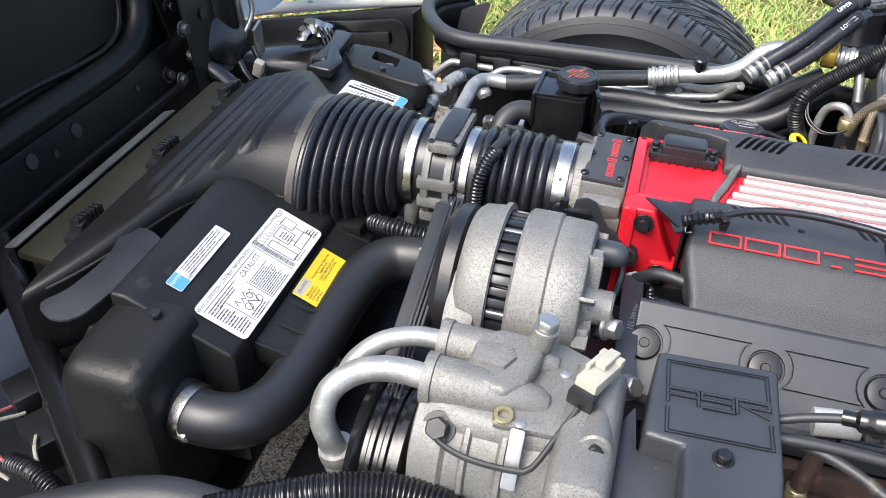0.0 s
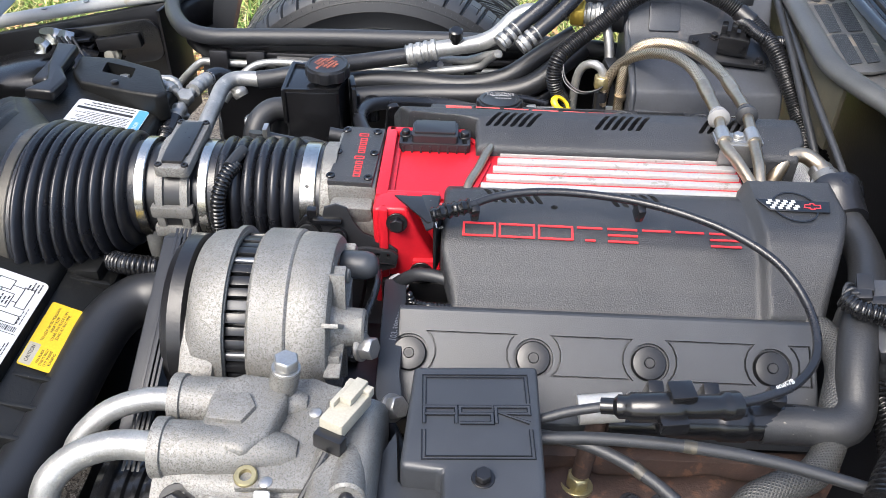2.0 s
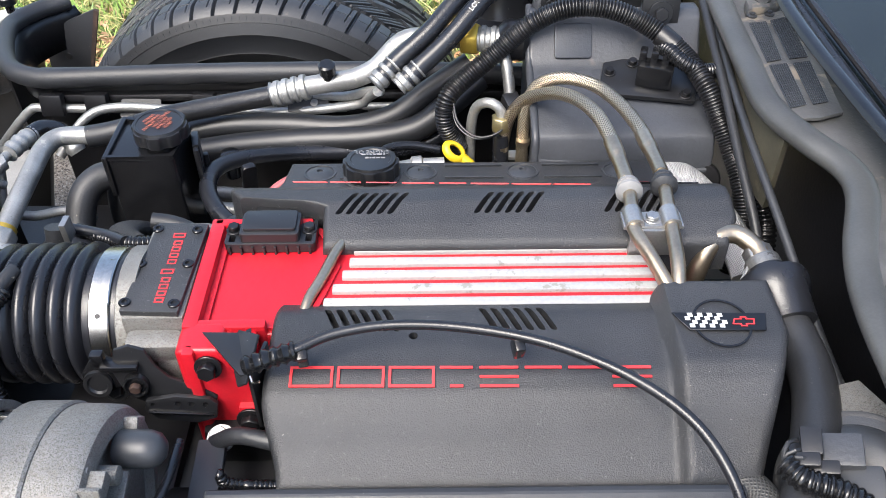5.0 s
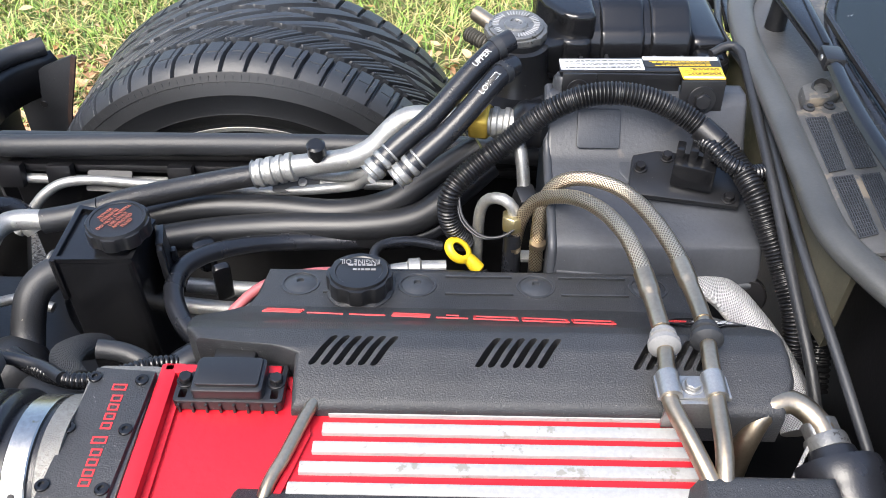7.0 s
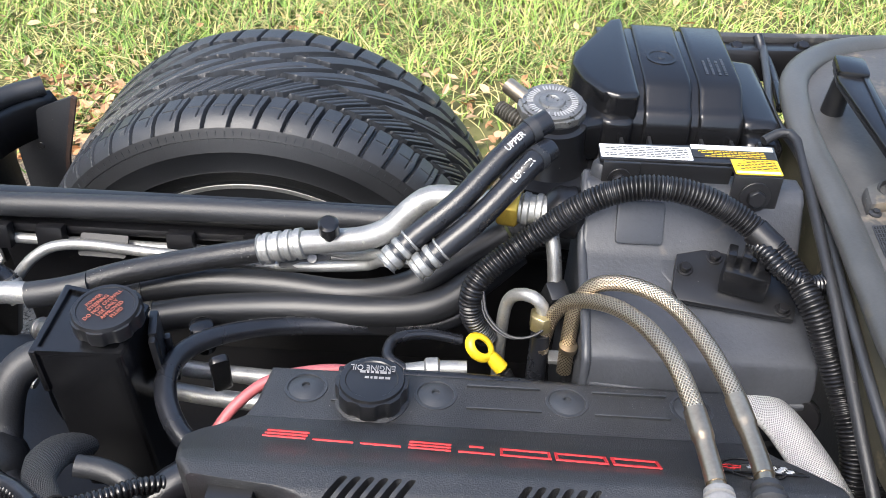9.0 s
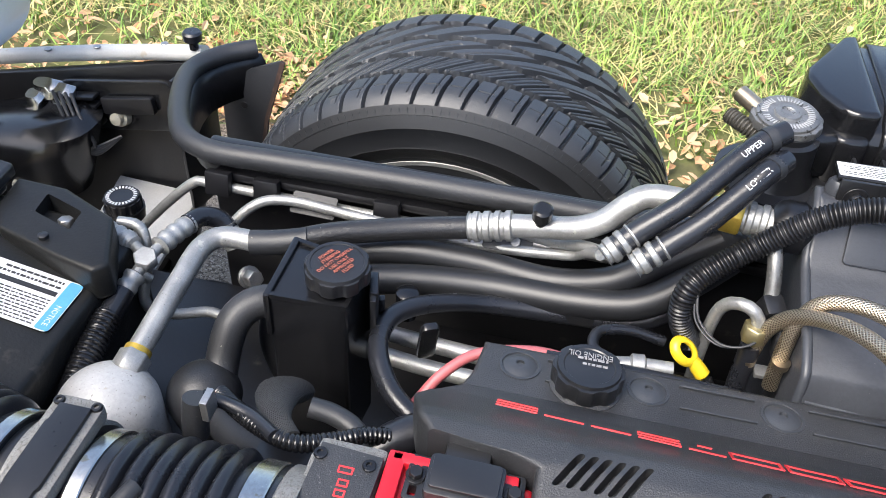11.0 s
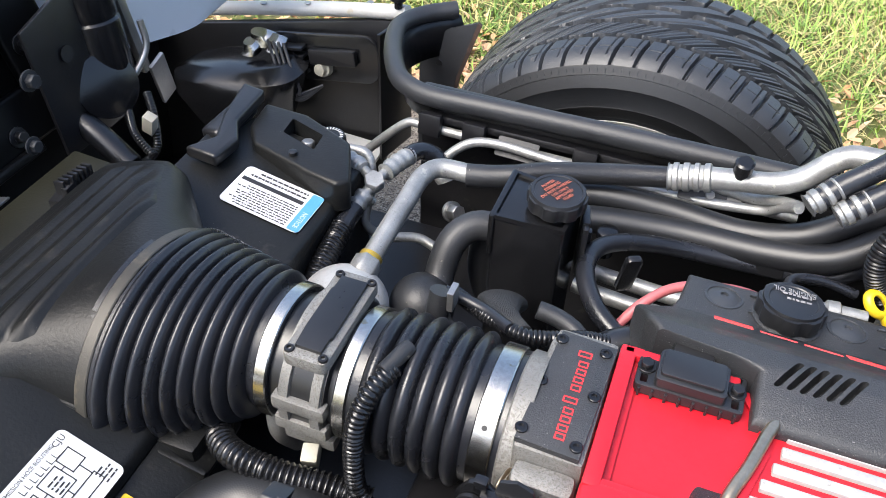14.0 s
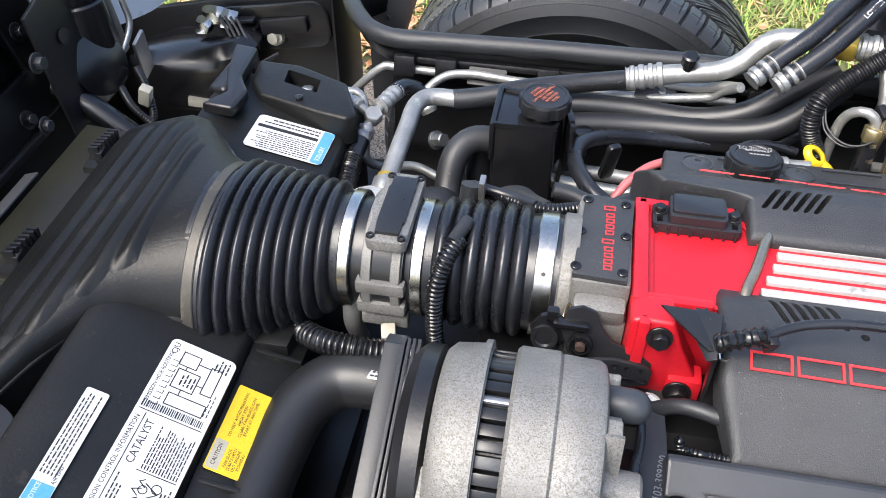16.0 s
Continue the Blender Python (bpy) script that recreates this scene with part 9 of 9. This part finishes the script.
arm = tube(bm_new(), [(-0.842, 0.495, 0.62), (-0.832, 0.508, 0.645), (-0.805, 0.516, 0.655), (-0.755, 0.512, 0.635), (-0.700, 0.505, 0.60)], 0.0165, 16)
part("arm", arm, M_GLOSS, hinge)

lamp = thing("headlamp_bucket", "silver painted headlamp bucket above the motor", "headlamp")
b = superloft(bm_new(), [((-0.800, 0.74, 0.742), (0.03, 0.12, -0.02), (0, 0.03, 0.09), 4), ((-0.82, 0.78, 0.752), (0.05, 0.20, -0.02), (0, 0.02, 0.10), 4), ((-0.90, 0.86, 0.80), (0.06, 0.23, -0.02), (0, 0.02, 0.13), 4), ((-1.05, 0.92, 0.90), (0.06, 0.24, -0.02), (0, 0.02, 0.13), 4)], 48)
part("bucket", b, M_BODY, lamp)
part("edge_bracket", box(bm_new(), (-0.775, 0.640, 0.72), (0.012, 0.014, 0.16), 0.003, (10, 0, 0)), M_ZINC, lamp)
mot = thing("headlamp_motor", "black cylindrical headlamp motor with wiring", "motor")
part("can", lathe(bm_new(), [(0, 0.030), (0.004, 0.034), (0.075, 0.034), (0.078, 0.031), (0.084, 0.033), (0.12, 0.033)], along((-0.775, 0.620, 0.635), (-0.1, 0.05, 1)), 32), M_GLOSS, mot)
part("gearbox", lathe(bm_new(), [(0, 0.026), (0.004, 0.032), (0.03, 0.032), (0.034, 0.015)], along((-0.780, 0.600, 0.628), (0.9, -0.35, 0.35)) @ Matrix.Diagonal((1.3, 1.3, 1.1, 1)), 32), M_GLOSS, mot)
part("pipe", tube(bm_new(), [(-0.740, 0.660, 0.70), (-0.735, 0.655, 0.665), (-0.745, 0.625, 0.63), (-0.77, 0.60, 0.60), (-0.79, 0.59, 0.57)], 0.0045, 10), M_ZINC, mot)
for pts in ([(-0.72, 0.62, 0.62), (-0.70, 0.60, 0.60), (-0.69, 0.58, 0.565), (-0.70, 0.55, 0.55)], [(-0.74, 0.60, 0.60), (-0.71, 0.57, 0.59), (-0.68, 0.56, 0.57)]):
    part("wire", corrugated(bm_new(), pts, 0.006, 0.004, 0.001, 10), M_GLOSS, mot)
part("connector", box(bm_new(), (-0.695, 0.585, 0.60), (0.016, 0.014, 0.030), 0.002, (10, 20, 0)), M_CREAM, mot, "pale wire connector")
part("bracket", box(bm_new(), (-0.745, 0.685, 0.60), (0.006, 0.03, 0.08), 0.002, (20, 10, 0)), M_ZINC, mot)
mot.location = (0.0, -0.035, 0.038)

# front fender inside with the fog and side lamps
fen = thing("front_fascia", "black inside of the front fascia with pale top edge", "fascia", kind="structure")
b = prism(bm_new(), [(-1.40, 0.16), (-1.40, 0.42), (-0.90, 0.528), (-0.555, 0.602), (-0.53, 0.58), (-0.56, 0.40), (-0.62, 0.16)], 0.02, frame_of((0, 1.03, 0), (1, 0.0, 0), (0, 0.12, 1)), 0.004)
part("inner_wall", b, M_DARK, fen)
b = tube(bm_new(), [(-1.35, 1.115, 0.440), (-0.90, 1.11, 0.538), (-0.70, 1.105, 0.580), (-0.545, 1.085, 0.614)], 0.013, 10, 0.05)
part("top_edge", b, M_BODYWHITE, fen, "white painted top edge")
for x, z in ((-0.83, 0.565), (-0.74, 0.584), (-0.62, 0.609)):
    part("rivet", lathe(bm_new(), disc_profile(0.006, 0.003), Matrix.Translation((x, 1.10, z)), 14), M_ZINC, fen)
part("stop_bump", lathe(bm_new(), [(0, 0.007), (0.014, 0.007), (0.015, 0.014), (0.026, 0.015), (0.029, 0.012)], Matrix.Translation((-0.560, 1.08, 0.622)), 24), M_RUBBER, fen, "black rubber bump stop")
b = prism(bm_new(), rounded(0.22, 0.085, 0.03, 6), 0.012, frame_of((-0.690, 1.060, 0.515), (1, 0.0, 0.16), (-0.1, 0.12, 1)), 0.004)
part("lamp_recess", b, M_GLOSS, fen)
b = prism(bm_new(), rounded(0.09, 0.028, 0.004, 4), 0.012, frame_of((-0.665, 1.045, 0.527), (1, 0.0, 0.16), (-0.1, 0.12, 1)), 0.003)
part("lamp_back", b, M_DARK, fen)
for i in range(4):
    part("vent_fin", box(bm_new(), (-0.745 + 0.002 * i, 1.04, 0.530 - i * 0.015), (0.05, 0.02, 0.006), 0.002, (0, -9, 0)), M_PLASTIC, fen)
part("lamp_socket", lathe(bm_new(), [(0, 0.016), (0.012, 0.015), (0.013, 0.010), (0.022, 0.010), (0.023, 0.006)], along((-0.685, 1.048, 0.500), (-0.1, -1, 0.2)), 20), M_CREAM, fen, "yellowed lamp socket")
part("nose_panel", box(bm_new(), (-1.06, 0.72, 0.40), (0.02, 0.74, 0.42), 0.006), M_DARK, fen)
part("nose_floor", box(bm_new(), (-0.86, 0.72, 0.20), (0.42, 0.72, 0.02), 0.006), M_DARK, fen)
# outline follows the liner's sunlit patch; the part in the hood's shadow is omitted
part("lit_floor_liner", prism(bm_new(), [(-0.68, 0.80), (-0.72, 1.05), (-0.57, 1.04), (-0.555, 0.83), (-0.60, 0.75)], 0.008, pose(0, 0, 0.365), 0.002), M_BODYWHITE, fen, "sunlit part of the pale splash liner")
part("end_flange", box(bm_new(), (-0.545, 1.03, 0.50), (0.006, 0.09, 0.24), 0.002, (0, 0, -12)), M_DARK, fen)
fen.location = (0.016, -0.072, 0.0)
hl = thing("fog_lamp", "black fog lamp housing with dusty wiring", "fog lamp")
b = superloft(bm_new(), [((-0.83, 0.97, 0.36), (0.09, 0, 0), (0, 0.05, 0), 2.4), ((-0.83, 0.97, 0.43), (0.12, 0, 0.02), (0, 0.065, 0), 2.6), ((-0.83, 0.98, 0.46), (0.125, 0, 0.02), (0, 0.065, 0), 2.8), ((-0.83, 0.985, 0.475), (0.10, 0, 0.02), (0, 0.05, 0), 2.6)], 40)
part("housing", b, M_GLOSS, hl)
for k, (x, y, z, w) in enumerate(((-0.800, 1.012, 0.512, 0.050), (-0.772, 1.010, 0.508, 0.036), (-0.812, 0.995, 0.500, 0.030))):
    part("foil_wrap", superloft(bm_new(), [((x, y, z - 0.012), (w / 2, 0, 0), (0, 0.018, 0), 3), ((x + 0.004, y, z), (w / 2.2, 0, 0.004), (0, 0.015, 0.004), 3.5), ((x, y - 0.003, z + 0.010), (w / 3, 0, 0), (0, 0.010, 0.003), 2.5)], 14), M_STEEL, hl, "crumpled bright foil")
for k in range(4):
    part("wire", tube(bm_new(), [(-0.78 + 0.01 * k, 1.0, 0.515), (-0.755 + 0.01 * k, 0.975, 0.49), (-0.735 + 0.01 * k, 0.965, 0.455), (-0.71, 0.97, 0.43 + 0.004 * k), (-0.68, 1.0, 0.45)], 0.0028, 8), M_SOFT, hl)
part("connector", box(bm_new(), (-0.80, 0.92, 0.385), (0.06, 0.025, 0.018), 0.003, (0, 8, 10)), M_CREAM, hl, "pale plug")
hl.location = (0.020, -0.055, 0.032)
wf = thing("washer_filler", "black washer bottle filler with embossed cap", "cap")
ribbed_cap((-0.571, 0.794, 0.482), 0.024, 0.016, wf, 12, M_PLASTIC)
part("neck", lathe(bm_new(), [(-0.10, 0.02), (-0.04, 0.022), (0.0, 0.028), (0.004, 0.028)], Matrix.Translation((-0.571, 0.794, 0.478)), 28), M_PLASTIC, wf)
b = bm_new()
for i in range(26):
    m = Matrix.Translation((-0.571, 0.794, 0.5007)) @ Matrix.Rotation(2 * math.pi * i / 26, 4, "Z") @ Matrix.Translation((0.0185, 0, 0))
    prism(b, [(-0.0025, -0.0012), (0.0025, -0.0012), (0.0025, 0.0012), (-0.0025, 0.0012)], 0.0006, m)
ob = part("embossing", b, M_WHITE, wf, "raised white print")
ob["kind"] = "stuff"
wf.location = (0.017, -0.030, 0.022)
